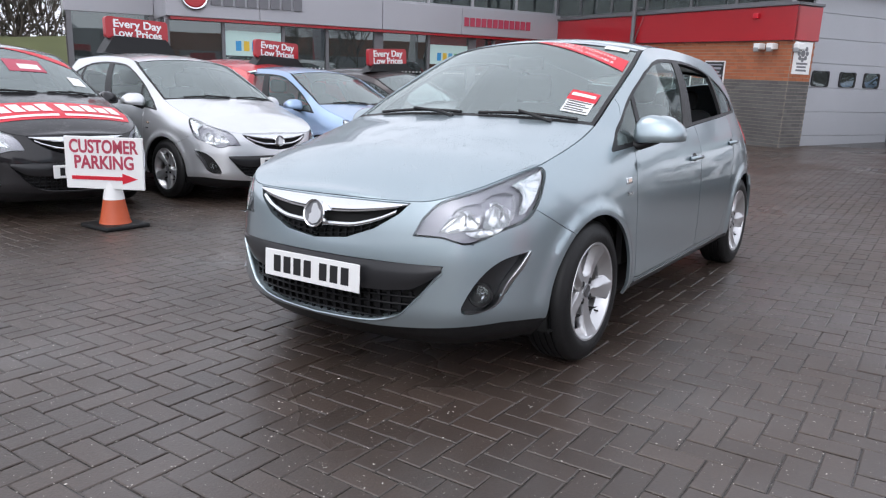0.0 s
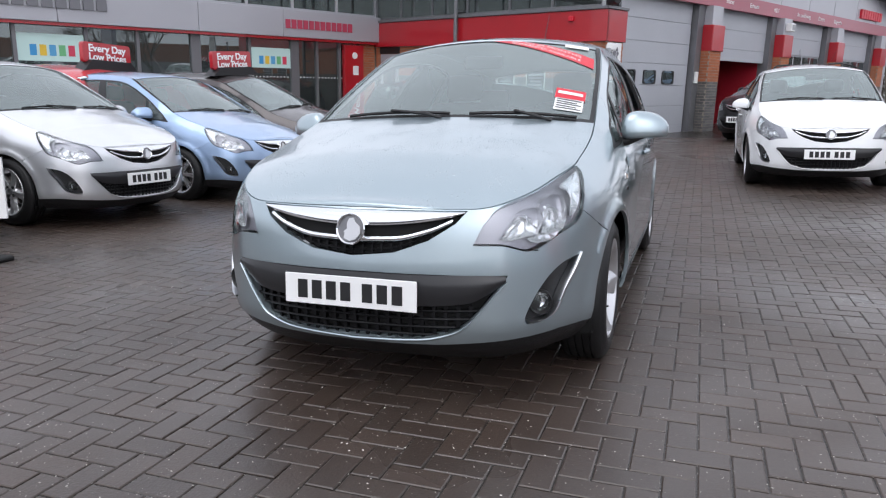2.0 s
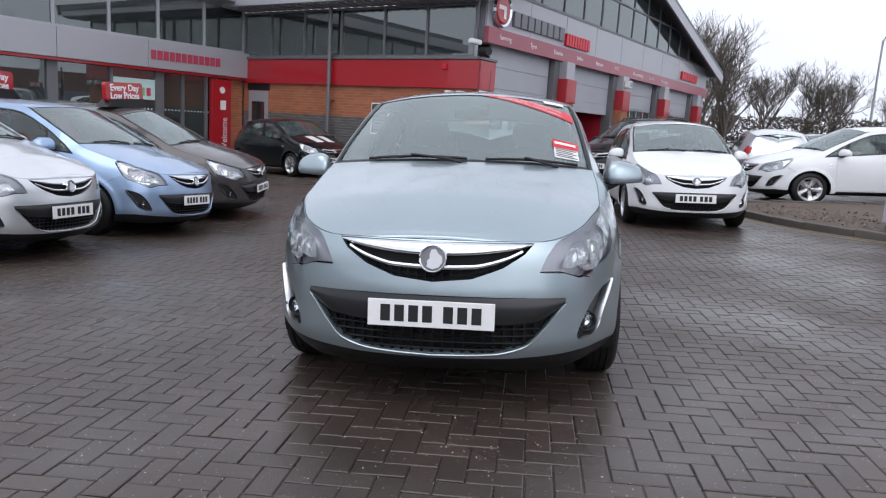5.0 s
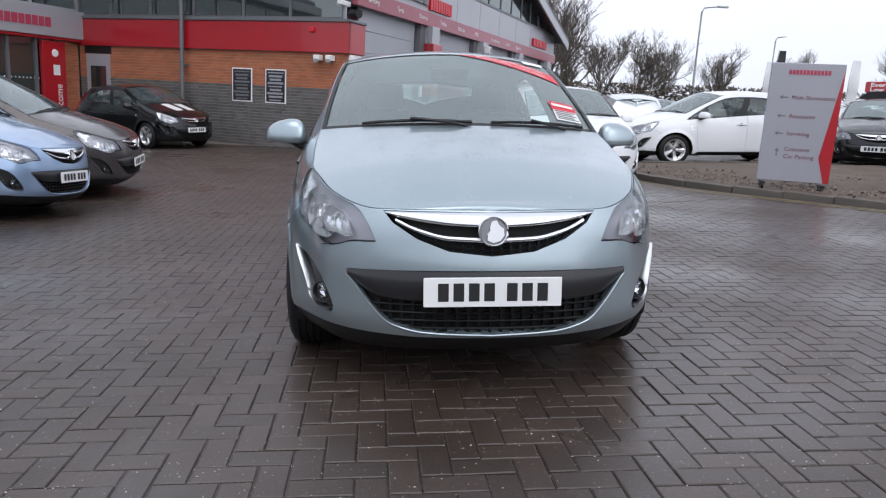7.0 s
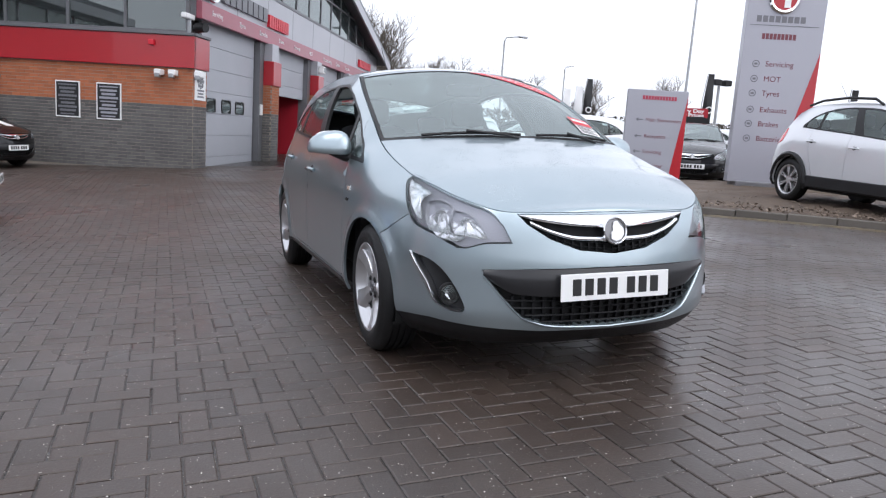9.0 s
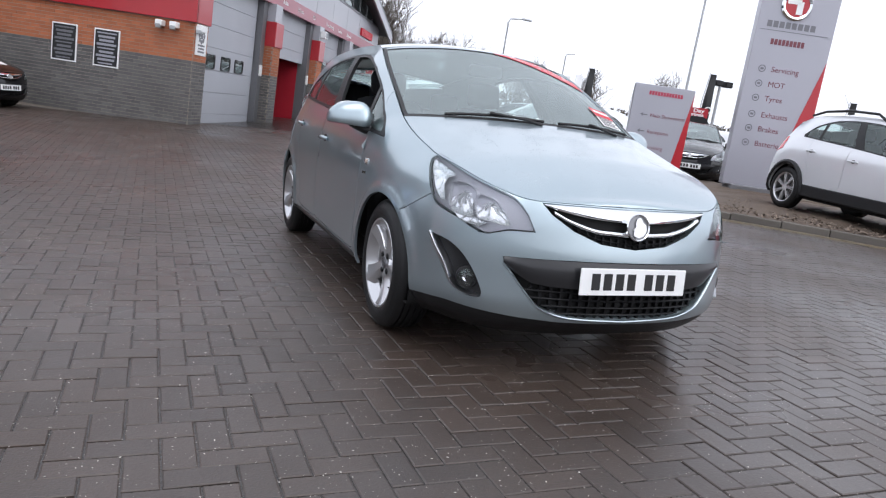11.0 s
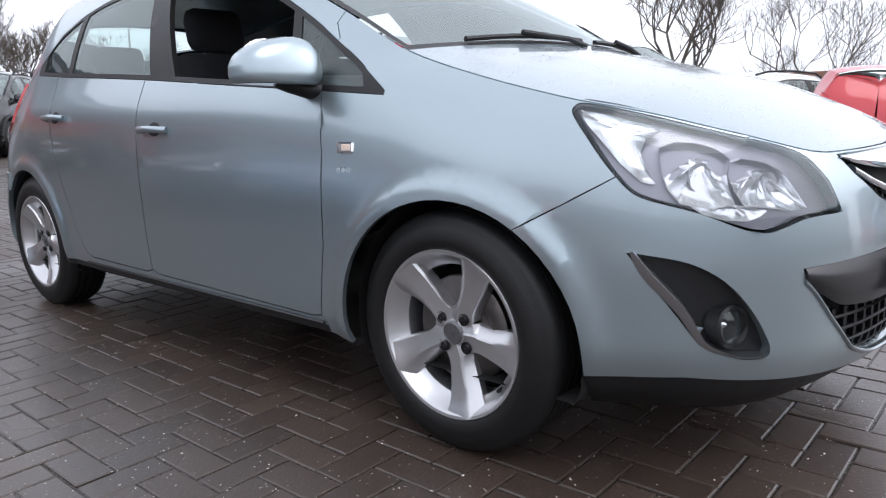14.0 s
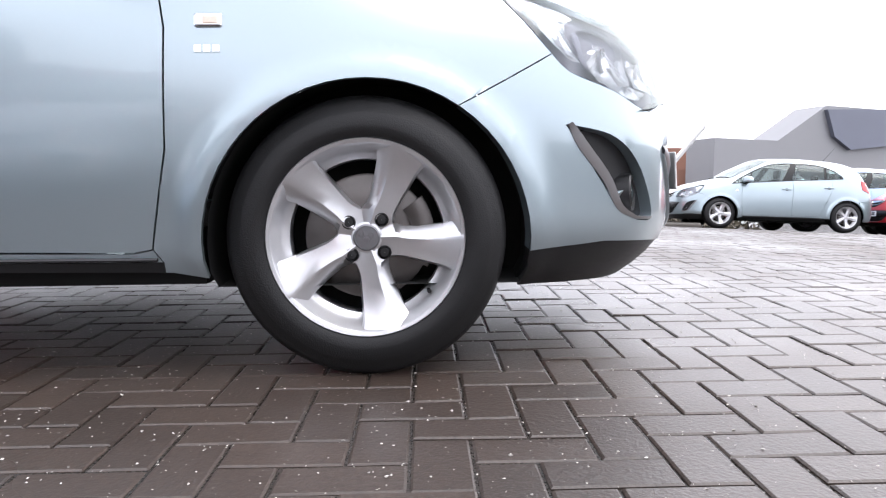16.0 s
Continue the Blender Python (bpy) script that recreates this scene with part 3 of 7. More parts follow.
bars(workshop, "brand_block", word(5.5, 0, 1.75, 0.34, 9), at_east(0, 3.92, 0.02), REDINK, 0.08)
bars(workshop, "brand_block", word(17.6, 0, 2.4, 0.32, 9), at_east(0, 3.95, 0.02), REDINK, 0.08)
# piers and doors
PIERS = [4.45, 9.1, 13.75, 18.6]
for y in PIERS:
    bm = bmesh.new()
    box(bm, (-0.3, y - 0.3, LOW), (0.02, y + 0.5, 3.27))
    pier = part("pier", bm, STEELGREY, workshop, "grey pier with a brick face and a red box")
    part("pier_core", boxed((0.02, y, LOW), (0.28, y + 0.62, 2.1)), MORTAR, pier)
    for name, z0, z1, mat in (("dark_bricks", LOW + 0.4, 1.3, DARKBRICK), ("orange_bricks", 1.3, 2.1, BRICK)):
        bm = bmesh.new()
        bricks(bm, y, y + 0.62, z0, z1, lambda a, o, z: (0.28 + o, a, z))
        bricks(bm, 0.02, 0.28, z0, z1, lambda a, o, z: (a, y - o, z))
        tagged(part(name, bm, mat, pier), kind="stuff")
    part("red_box", boxed((0.02, y - 0.02, 2.1), (0.33, y + 0.66, 2.78), bevel=0.02), REDPANEL, pier, "glossy red box on the pier")
    part("column_head", boxed((0.02, y + 0.03, 2.78), (0.26, y + 0.6, 3.27), bevel=0.01), CLAD, pier)
    part("door_switch", boxed((0.02, y - 0.25, 1.25), (0.07, y - 0.1, 1.55), bevel=0.01), WHITEPL, pier, "small white control box")


def sectional_door(y0, y1, z0, z1, windows=None, clear=0):
    door = part("sectional_door", boxed((-0.2, y0, z0), (-0.17, y1, z1)), DOORGREY, workshop, "grey sectional workshop door")
    h, z = 0.53, z1
    while z > z0 + 0.02:
        a = max(z0, z - h)
        low = (z - z1) / h
        if clear and -clear - 0.5 < low - 0 and z < z1 - h and z > z0 + h:
            n = 5
            for i in range(n):
                w = (y1 - y0) / n
                part("door_pane", boxed((-0.17, y0 + i * w + 0.05, a + 0.04), (-0.16, y0 + (i + 1) * w - 0.05, z - 0.04)), DARKGLASS, door)
        else:
            part("door_panel", boxed((-0.17, y0 + 0.005, a + 0.004), (-0.14, y1 - 0.005, z - 0.004), bevel=0.006), DOORGREY, door)
        z = a
    if windows:
        for wy in windows:
            bm = bmesh.new()
            lathe(bm, [(0.2, 0.0), (0.2, 0.02), (0.15, 0.02), (0.15, 0.0)], 24, "x")
            for v in bm.verts:
                sy, sz = (1 if v.co.y > 0 else -1), (1 if v.co.z > 0 else -1)
                v.co = Vector((v.co.x - 0.14, sy * min(abs(v.co.y) * 1.9, 0.30 if abs(v.co.y) > 0.151 or abs(v.co.z) > 0.151 else 0.26) + wy, sz * min(abs(v.co.z) * 1.3, 0.17) + 1.38))
            fr = part("door_window", bm, PLASTIC, door, "small dark window with rounded black frame")
            part("pane", boxed((-0.139, wy - 0.27, 1.22), (-0.132, wy + 0.27, 1.54)), DARKGLASS, fr)
    return door


sectional_door(0.72, 4.1, -0.12, 3.3, (1.24, 2.2, 3.1))
sectional_door(5.05, 8.8, 1.9, 3.3)
sectional_door(9.7, 13.4, -0.15, 3.3, clear=3)
sectional_door(14.35, 18.3, -0.15, 3.3, clear=3)
# the open bay
bm = bmesh.new()
box(bm, (-6, 5.05, LOW), (-5.9, 8.85, 3.3))
box(bm, (-6, 4.95, LOW), (-0.3, 5.05, 3.3))
box(bm, (-6, 8.8, LOW), (-0.3, 8.9, 3.3))
part("bay_wall", bm, REDROOM, workshop, "red painted wall inside the open bay")
part("bay_ceiling", boxed((-6, 5.0, 3.3), (-0.2, 8.9, 3.4)), INTERIOR, workshop)
bm = bmesh.new()
box(bm, (-12, 20.3, LOW), (-0.02, 20.6, 4.6))
box(bm, (-12.3, -0.0, LOW), (-12, 20.6, 4.6))
part("rear_wall", bm, CLAD, workshop)
# door_sill strip and dark reveal behind doors
part("reveal", boxed((-0.6, 0.7, LOW), (-0.35, 4.2, 3.3)), INTERIOR, workshop)
part("reveal", boxed((-0.6, 9.0, LOW), (-0.35, 20.3, 3.3)), INTERIOR, workshop)
# drainpipe, notices, lamps, camera
bm = bmesh.new()
tube(bm, [(-4.74, -0.2, LOW), (-4.74, -0.2, 4.25)], 0.055, 12)
for z in (0.4, 1.7, 3.0):
    box(bm, (-4.82, -0.2, z), (-4.66, 0.0, z + 0.05))
part("drainpipe", bm, STEELGREY, workshop, "grey round drainpipe")
for x in (-3.0, -2.0):
    n = tagged(part("notice_board", boxed((x - 0.3, -0.035, 0.88), (x + 0.3, -0.01, 1.71), bevel=0.004), WHITEPL), "white-framed notice of dark printed lines on the brick wall", "notice", "notices on the brick wall")
    n.matrix_world = BLD
    part("panel", boxed((x - 0.27, -0.038, 0.91), (x + 0.27, -0.0355, 1.68)), INK, n)
    rows = []
    for i in range(9):
        rows.append((x + 0.02 * math.sin(i * 3.1), 1.62 - i * 0.083, 0.46 - 0.06 * (i % 3), 0.05 if i % 4 else 0.03))
    bars(n, "printed_line", rows, Matrix.Translation((0, -0.0385, 0)) @ SOUTH, GREYINK if x < -2.5 else SIGNGREY, 0.002)
bsign = tagged(part("wall_sign", boxed((0.012, 0.04, 1.45), (0.03, 0.6, 2.12), bevel=0.004), WHITEPL), "white sign with a grey flower emblem on the wall", "sign")
bsign.matrix_world = BLD
bm = bmesh.new()
for k in range(8):
    a = k * math.pi / 4
    lathe(bm, [(0.001, 0.003), (0.05, 0.003), (0.05, 0.0)], 10, "x", Matrix.Translation((0.031, 0.32 + 0.13 * math.cos(a), 1.88 + 0.13 * math.sin(a))))
lathe(bm, [(0.001, 0.003), (0.07, 0.003), (0.07, 0.0)], 12, "x", Matrix.Translation((0.031, 0.32, 1.88)))
part("emblem", bm, GREYINK, bsign)
bars(bsign, "printed_line", [(0.32, 1.67, 0.36, 0.04), (0.32, 1.6, 0.3, 0.04), (0.32, 1.53, 0.34, 0.04)], Matrix.Translation((0.0305, 0, 0)) @ EAST, GREYINK, 0.002)
for x, y in ((-0.75, -0.1), (-0.42, -0.1), (0.1, 0.1)):
    lamp = tagged(part("wall_floodlight", boxed((x - 0.08, y - 0.12, 1.95), (x + 0.08, y + 0.09, 2.08), bevel=0.02), WHITEPL), "small white twin floodlight under the red band", "lamp", "floodlights")
    lamp.matrix_world = BLD
    part("reflector", boxed((x - 0.06, y - 0.14, 1.9), (x + 0.06, y - 0.05, 1.99), bevel=0.015), GALV, lamp)
cctv = tagged(part("security_camera", boxed((-0.16, -0.32, 3.2), (-0.02, 0.12, 3.32), bevel=0.03), WHITEPL), "white security camera on a bracket at the corner", "camera")
cctv.matrix_world = BLD
bm = bmesh.new()
lathe(bm, [(0.001, 0.26), (0.10, 0.26), (0.11, 0.0), (0.07, -0.06), (0.001, -0.06)], 20, "x", Matrix.Translation((0.12, -0.1, 3.02)) @ pose(0, 0, 0, 0, 0, -20))
part("lamp_head", bm, PLASTIC, cctv, "black round infrared lamp")
part("bracket", boxed((-0.1, -0.1, 2.9), (-0.04, -0.04, 3.22)), GALV, cctv)
alarm = tagged(part("alarm_sounder", boxed((-1.0, -0.16, 2.6), (-0.86, -0.085, 2.72), bevel=0.02), REDINK), "small dark red sounder on the red band", "alarm")
alarm.matrix_world = BLD
hlamp = tagged(part("pier_floodlight", boxed((0.27, 9.2, 2.88), (0.46, 9.5, 3.12), bevel=0.02), WHITEPL), "square white floodlight on the pier head", "lamp")
hlamp.matrix_world = BLD
part("lens", boxed((0.46, 9.24, 2.92), (0.468, 9.46, 3.08)), GALV, hlamp)
bm = bmesh.new()
box(bm, (-8.2, -0.02, LOW), (-7.35, -0.0005, 1.92))
d = part("side_door", bm, CLAD, workshop, "pale grey service door with a glazed upper half")
part("door_pane", boxed((-8.05, -0.028, 0.9), (-7.5, -0.021, 1.6)), DARKGLASS, d)
part("door_notice", boxed((-7.9, -0.034, 0.55), (-7.65, -0.029, 0.95)), WHITEPL, d)
part("lintel", boxed((-8.25, -0.02, 1.93), (-7.3, -0.0005, 2.13)), INK, d)

# ---- showroom: its front looks along +x at x = -8.45, towards -y ----
show = thing("car_showroom", BLD, "glass-fronted car showroom with a pale grey fascia", "building")
FX = -8.45
NEAR = -11.4
for y0, y1 in ((NEAR, -9.2), (-9.19, -5.9), (-5.89, -3.45), (-3.44, -0.02)):
    part("fascia_panel", boxed((FX - 0.25, y0, 2.27), (FX + 0.25, y1, 3.0), bevel=0.012), CLAD, show)
part("fascia_underside", boxed((FX - 0.25, NEAR + 0.1, 2.2), (FX + 0.2, -0.05, 2.268)), REDPANEL, show, "thin red edge below the fascia")
part("end_fascia", boxed((FX - 3.4, NEAR, 2.27), (FX - 0.26, NEAR + 0.3, 3.0), bevel=0.012), CLAD, show)
bars(show, "brand_block", word(-9.25, 0, 2.3, 0.3, 8), at_east(0, 2.72, FX + 0.25), GREYINK, 0.05)
bars(show, "brand_block", word(-2.25, 0, 2.3, 0.24, 12), at_east(0, 2.62, FX + 0.25), PINKINK, 0.02)
bm = bmesh.new()
lathe(bm, [(0.001, 0.08), (0.24, 0.08), (0.3, 0.04), (0.3, 0.0)], 28, "x", Matrix.Translation((FX + 0.25, -10.75, 2.75)))
part("badge_disc", bm, REDPANEL, show)
bm = bmesh.new()
lathe(bm, [(0.3, 0.0), (0.33, 0.07), (0.3, 0.1), (0.27, 0.08)], 28, "x", Matrix.Translation((FX + 0.25, -10.75, 2.75)))
part("badge_ring", bm, CHROME, show)
# upper storey
cols = [-11.3, -10.1, -8.75, -7.3, -5.85, -4.42, -3.0, -1.5, -0.06]
bm = bmesh.new()
for y in cols:
    box(bm, (FX - 0.06, y - 0.04, 3.0), (FX + 0.03, y + 0.04, 4.35))
box(bm, (FX - 0.05, NEAR, 3.0), (FX + 0.02, -0.03, 3.07))
box(bm, (FX - 0.05, NEAR, 4.28), (FX + 0.02, -0.03, 4.35))
uw = part("upper_window", bm, CLAD, show, "first-floor strip windows with pale mullions")
for a, b in zip(cols, cols[1:]):
    part("pane", boxed((FX - 0.02, a + 0.04, 3.07), (FX - 0.01, b - 0.04, 4.28)), DARKGLASS, uw)
part("roof_edge", boxed((FX - 4, NEAR - 0.4, 4.36), (FX + 0.6, 0.0, 4.7), bevel=0.03), CLAD, show)
part("roof", boxed((FX - 14, NEAR - 0.2, 4.71), (FX + 0.4, 2, 4.9)), ROOF, show)
part("upper_floor", boxed((FX - 3.2, NEAR + 0.31, 2.6), (FX - 0.26, -0.05, 2.95)), INTERIOR, show)
part("upper_back_wall", boxed((FX - 3.4, NEAR + 0.1, 2.95), (FX - 3.2, -0.05, 4.36)), INTERIOR, show)
for y, x in ((-4.9, -1.5), (-3.6, -2.2), (-6.4, -2.0), (-8.4, -1.2)):
    part("room_lamp", boxed((FX + x, y, 4.16), (FX + x + 0.3, y + 0.12, 4.2)), LIT, show, "lit office ceiling lamp")
# ground floor
posts = [-11.35, -10.05, -8.55, -7.37, -5.9, -4.37, -2.95, -2.2, -1.4]
gw = part("shop_window", boxed((FX - 0.08, NEAR, LOW), (FX + 0.01, -0.02, -0.25)), STEELGREY, show, "full-height shop window in grey frames")
for y in posts:
    w = 0.13 if y in (-5.9, -2.95) else 0.04
    part("window_post", boxed((FX - 0.1, y - w, LOW), (FX + 0.02, y + w, 2.2)), STEELGREY, gw)
for a, b in zip(posts, posts[1:] + [-0.75]):
    part("pane", boxed((FX - 0.05, a + 0.05, -0.25), (FX - 0.04, b - 0.05, 2.2)), DARKGLASS, gw)
    bm = bmesh.new()
    n = int((b - a) / 0.11)
    for i in range(n):
        lathe(bm, [(0.001, 0.002), (0.022, 0.002), (0.022, 0.0)], 6, "x", Matrix.Translation((FX - 0.039, a + 0.1 + i * 0.11, 1.18)))
    part("glass_dots", bm, WHITEINK, gw, "row of white safety dots")
part("end_window", boxed((FX - 3.3, NEAR + 0.05, -0.25), (FX - 0.15, NEAR + 0.06, 2.26)), DARKGLASS, show)
bm = bmesh.new()
for x in (FX - 3.35, FX - 1.7, FX - 0.12):
    box(bm, (x - 0.06, NEAR, LOW), (x + 0.06, NEAR + 0.12, 2.27))
part("end_frame", bm, CLAD, show)
part("wing_fascia", boxed((FX - 5.0, NEAR - 2.1, 2.36), (FX - 2.0, NEAR - 0.01, 3.7), bevel=0.012), CLAD, show, "pale grey fascia of the set-back end")
wing = part("wing_window", boxed((FX - 2.14, NEAR - 2.05, LOW), (FX - 2.0, NEAR - 0.02, -0.25)), STEELGREY, show, "full-height window of the set-back end")
for y in (NEAR - 2.0, NEAR - 0.06):
    part("window_post", boxed((FX - 2.12, y - 0.06, -0.25), (FX - 2.02, y + 0.06, 2.36)), STEELGREY, wing)
part("pane", boxed((FX - 2.08, NEAR - 1.94, -0.25), (FX - 2.07, NEAR - 0.12, 2.36)), DARKGLASS, wing)
part("wing_wall", boxed((FX - 5.0, NEAR - 2.05, LOW), (FX - 4.8, NEAR - 0.02, 2.36)), INTERIOR, show)
part("red_wall", boxed((FX - 0.35, -4.35, 1.98), (FX - 0.1, -0.8, 2.2)), REDPANEL, show)
part("back_wall", boxed((FX - 6, NEAR + 0.2, LOW), (FX - 5.9, 0, 2.6)), INTERIOR, show, "dim showroom wall")
part("showroom_floor", boxed((FX - 6, NEAR + 0.2, LOW - 0.1), (FX - 0.1, 0, LOW + 0.3)), INTERIOR, show)
for y0, y1, z0, z1 in ((-10.0, -8.6, 1.42, 2.02), (-4.3, -3.02, 1.42, 1.96)):
    b = part("banner", boxed((FX - 0.035, y0, z0), (FX - 0.025, y1, z1)), TEAL, show, "pale banner with five coloured blocks")
    w = (y1 - y0) / 7
    for k, col in enumerate(((0.05, 0.3, 0.6), (0.75, 0.5, 0.05), (0.1, 0.35, 0.6), (0.15, 0.45, 0.2), (0.6, 0.05, 0.1))):
        m = bpy.data.materials.get("banner_ink_%d" % k) or shader("banner_ink_%d" % k, col, 0.5, vary=0.05)
        bars(b, "block", [(y0 + w * (k + 1.6), (z0 + z1) / 2 - 0.06, w * 0.7, (z1 - z0) * 0.4)], Matrix.Translation((FX - 0.024, 0, 0)) @ EAST, m, 0.003)
wel = part("welcome_column", boxed((FX + 0.03, -1.32, LOW), (FX + 0.16, -0.62, 2.15), bevel=0.01), REDPANEL, show, "tall red entrance panel with a vertical word")
lettering("welcome_word", "Welcome", 0.3, Matrix.Translation((FX + 0.163, -0.86, 0.55)) @ EAST @ pose(0, 0, 0, 0, 0, 90), WHITEINK, wel, 0.004, 1.0)
part("intercom", boxed((FX + 0.16, -1.02, 1.28), (FX + 0.17, -0.82, 1.55)), WHITEPL, wel)
bm = bmesh.new()
lathe(bm, [(0.001, 0.02), (0.09, 0.02), (0.1, 0.0)], 20, "x", Matrix.Translation((FX + 0.16, -0.95, 1.85)))
part("badge_disc", bm, WHITEPL, wel)
bm = bmesh.new()
box(bm, (FX - 0.3, -0.62, LOW), (FX - 0.05, -0.01, 2.25))
pier2 = part("corner_pier", bm, MORTAR, show, "orange brick corner by the entrance")
bm = bmesh.new()
bricks(bm, -0.6, -0.02, 1.3, 2.2, lambda a, o, z: (FX - 0.05 + o, a, z))
bricks(bm, -0.6, -0.02, LOW + 0.4, 1.3, lambda a, o, z: (FX - 0.05 + o, a, z))
tagged(part("orange_bricks", bm, BRICK, pier2), kind="stuff")


# ---- the hatchback: a shell over (s, z), s running round the plan from the nose to the tail ----
from mathutils.geometry import delaunay_2d_cdt


def curve(xs, ys):
    """A smooth function through knots, with limited slopes so that it doesn't overshoot."""
    xs, ys = np.array(xs, float), np.array(ys, float)
    h, d = np.diff(xs), np.diff(ys) / np.diff(xs)
    m = np.zeros(len(xs))
    m[0], m[-1] = d[0], d[-1]
    for i in range(1, len(xs) - 1):
        if d[i - 1] * d[i] > 0:
            w1, w2 = 2 * h[i] + h[i - 1], h[i] + 2 * h[i - 1]
            m[i] = (w1 + w2) / (w1 / d[i - 1] + w2 / d[i])

    def f(x):
        x = min(max(x, xs[0]), xs[-1])
        i = min(max(int(np.searchsorted(xs, x)) - 1, 0), len(h) - 1)
        t = (x - xs[i]) / h[i]
        return float((1 + 2 * t) * (1 - t) ** 2 * ys[i] + t * (1 - t) ** 2 * h[i] * m[i] + t * t * (3 - 2 * t) * ys[i + 1] - t * t * (1 - t) * h[i] * m[i + 1])
    return f


# plan outline at the widest height
PLAN_X = [0.0, 0.14, 0.28, 0.42, 0.54, 0.64, 0.715, 0.772, 0.815, 0.838, 0.85, 0.856, 0.856, 0.85, 0.84, 0.81, 0.74, 0.6, 0.32, 0.0]
PLAN_Y = [-0.852, -0.846, -0.828, -0.79, -0.735, -0.653, -0.545, -0.415, -0.235, -0.04, 0.25, 0.8, 1.6, 2.2, 2.5, 2.8, 3.0, 3.1, 3.155, 3.17]
_acc = [0.0]
for _i in range(1, len(PLAN_X)):
    _acc.append(_acc[-1] + math.hypot(PLAN_X[_i] - PLAN_X[_i - 1], PLAN_Y[_i] - PLAN_Y[_i - 1]))
plan_x, plan_y, SMAX = curve(_acc, PLAN_X), curve(_acc, PLAN_Y), _acc[-1]


def s_of_plan(y):
    lo, hi = 0.0, SMAX
    for _ in range(40):
        mid = (lo + hi) / 2
        lo, hi = (mid, hi) if plan_y(mid) < y else (lo, mid)
    return lo


ZK = [0.15, 0.2, 0.26, 0.33, 0.5, 0.6, 0.68, 0.735, 0.8, 0.87, 0.94, 1.0, 1.06, 1.2, 1.3, 1.39, 1.46]
INSET = [
    (0.0, curve(ZK, [0.16, 0.09, 0.02, 0.0, 0.0, 0.015, 0.033, 0.065, 0.13, 0.22, 0.3, 0.38, 0.46, 0.6, 0.7, 0.8, 0.9])),
    (s_of_plan(-0.62), curve(ZK, [0.14, 0.07, 0.02, 0.0, 0.0, 0.008, 0.02, 0.037, 0.075, 0.15, 0.23, 0.3, 0.37, 0.5, 0.6, 0.7, 0.8])),
    (s_of_plan(-0.277), curve(ZK, [0.12, 0.06, 0.014, 0.0, 0.0, 0.004, 0.012, 0.023, 0.052, 0.104, 0.17, 0.235, 0.3, 0.4, 0.5, 0.6, 0.7])),
    (s_of_plan(0.2), curve(ZK, [0.11, 0.05, 0.014, 0.004, 0.0, 0.0, 0.005, 0.012, 0.026, 0.048, 0.1, 0.183, 0.25, 0.36, 0.45, 0.5, 0.6])),
    (s_of_plan(0.42), curve(ZK, [0.11, 0.05, 0.016, 0.006, 0.0, 0.0, 0.003, 0.008, 0.016, 0.033, 0.065, 0.1, 0.145, 0.25, 0.3, 0.36, 0.42])),
    (s_of_plan(0.75), curve(ZK, [0.11, 0.05, 0.018, 0.008, 0.0, 0.0, 0.002, 0.006, 0.012, 0.025, 0.049, 0.073, 0.093, 0.15, 0.205, 0.27, 0.33])),
    (s_of_plan(2.4), curve(ZK, [0.11, 0.05, 0.018, 0.006, 0.0, 0.0, 0.002, 0.005, 0.01, 0.022, 0.047, 0.072, 0.092, 0.15, 0.205, 0.275, 0.33])),
    (s_of_plan(2.9), curve(ZK, [0.15, 0.07, 0.02, 0.0, 0.0, 0.004, 0.01, 0.02, 0.035, 0.06, 0.09, 0.12, 0.155, 0.25, 0.33, 0.42, 0.5])),
    (SMAX, curve(ZK, [0.2, 0.12, 0.05, 0.01, 0.0, 0.0, 0.02, 0.03, 0.05, 0.08, 0.11, 0.14, 0.18, 0.29, 0.38, 0.47, 0.55])),
]


def inset(s, z):
    for (a, f), (b, g) in zip(INSET, INSET[1:]):
        if s <= b:
            t = (s - a) / (b - a)
            t = t * t * (3 - 2 * t)
            return f(z) * (1 - t) + g(z) * t
    return INSET[-1][1](z)


EDGE_FIX = []


def skin(s, z, out=0.0):
    """A point of the body's skin on the car's left (+x), moved outwards by out."""
    e = 0.01
    tx, ty = plan_x(min(s + e, SMAX)) - plan_x(max(s - e, 0)), plan_y(min(s + e, SMAX)) - plan_y(max(s - e, 0))
    n = math.hypot(tx, ty)
    nx, ny = ty / n, -tx / n
    if s < 0.004:
        nx, ny = 0.0, -1.0
    d = out - inset(s, z)
    if EDGE_FIX:
        t = EDGE_FIX[1](s)
        low = min(0.88, t - 0.08)
        d -= EDGE_FIX[0](s) * min(max((z - low) / (t - low), 0.0), 1.1) ** 1.3
    for y0, z0 in ((-0.01, 0.292), (2.5, 0.298)):
        r = math.hypot(plan_y(s) - y0, z - z0)
        if s > 0.6 and 0.3 < r < 0.45:
            d += 0.012 if r < 0.381 else 0.012 * max(0.0, 1 - (r - 0.381) / 0.045) ** 2
    return Vector((max(0.0, plan_x(s) + nx * d), plan_y(s) + ny * d, z))


def s_at(kind, v, z):
    """The s at which the skin at height z has x = v (nose) or y = v (side)."""
    lo, hi = (0.0, s_of_plan(0.3)) if kind == "x" else (s_of_plan(-0.8), SMAX)
    for _ in range(26):
        mid = (lo + hi) / 2
        p = skin(mid, z)
        lo, hi = (mid, hi) if (p.x if kind == "x" else p.y) < v else (lo, mid)
    return (lo + hi) / 2


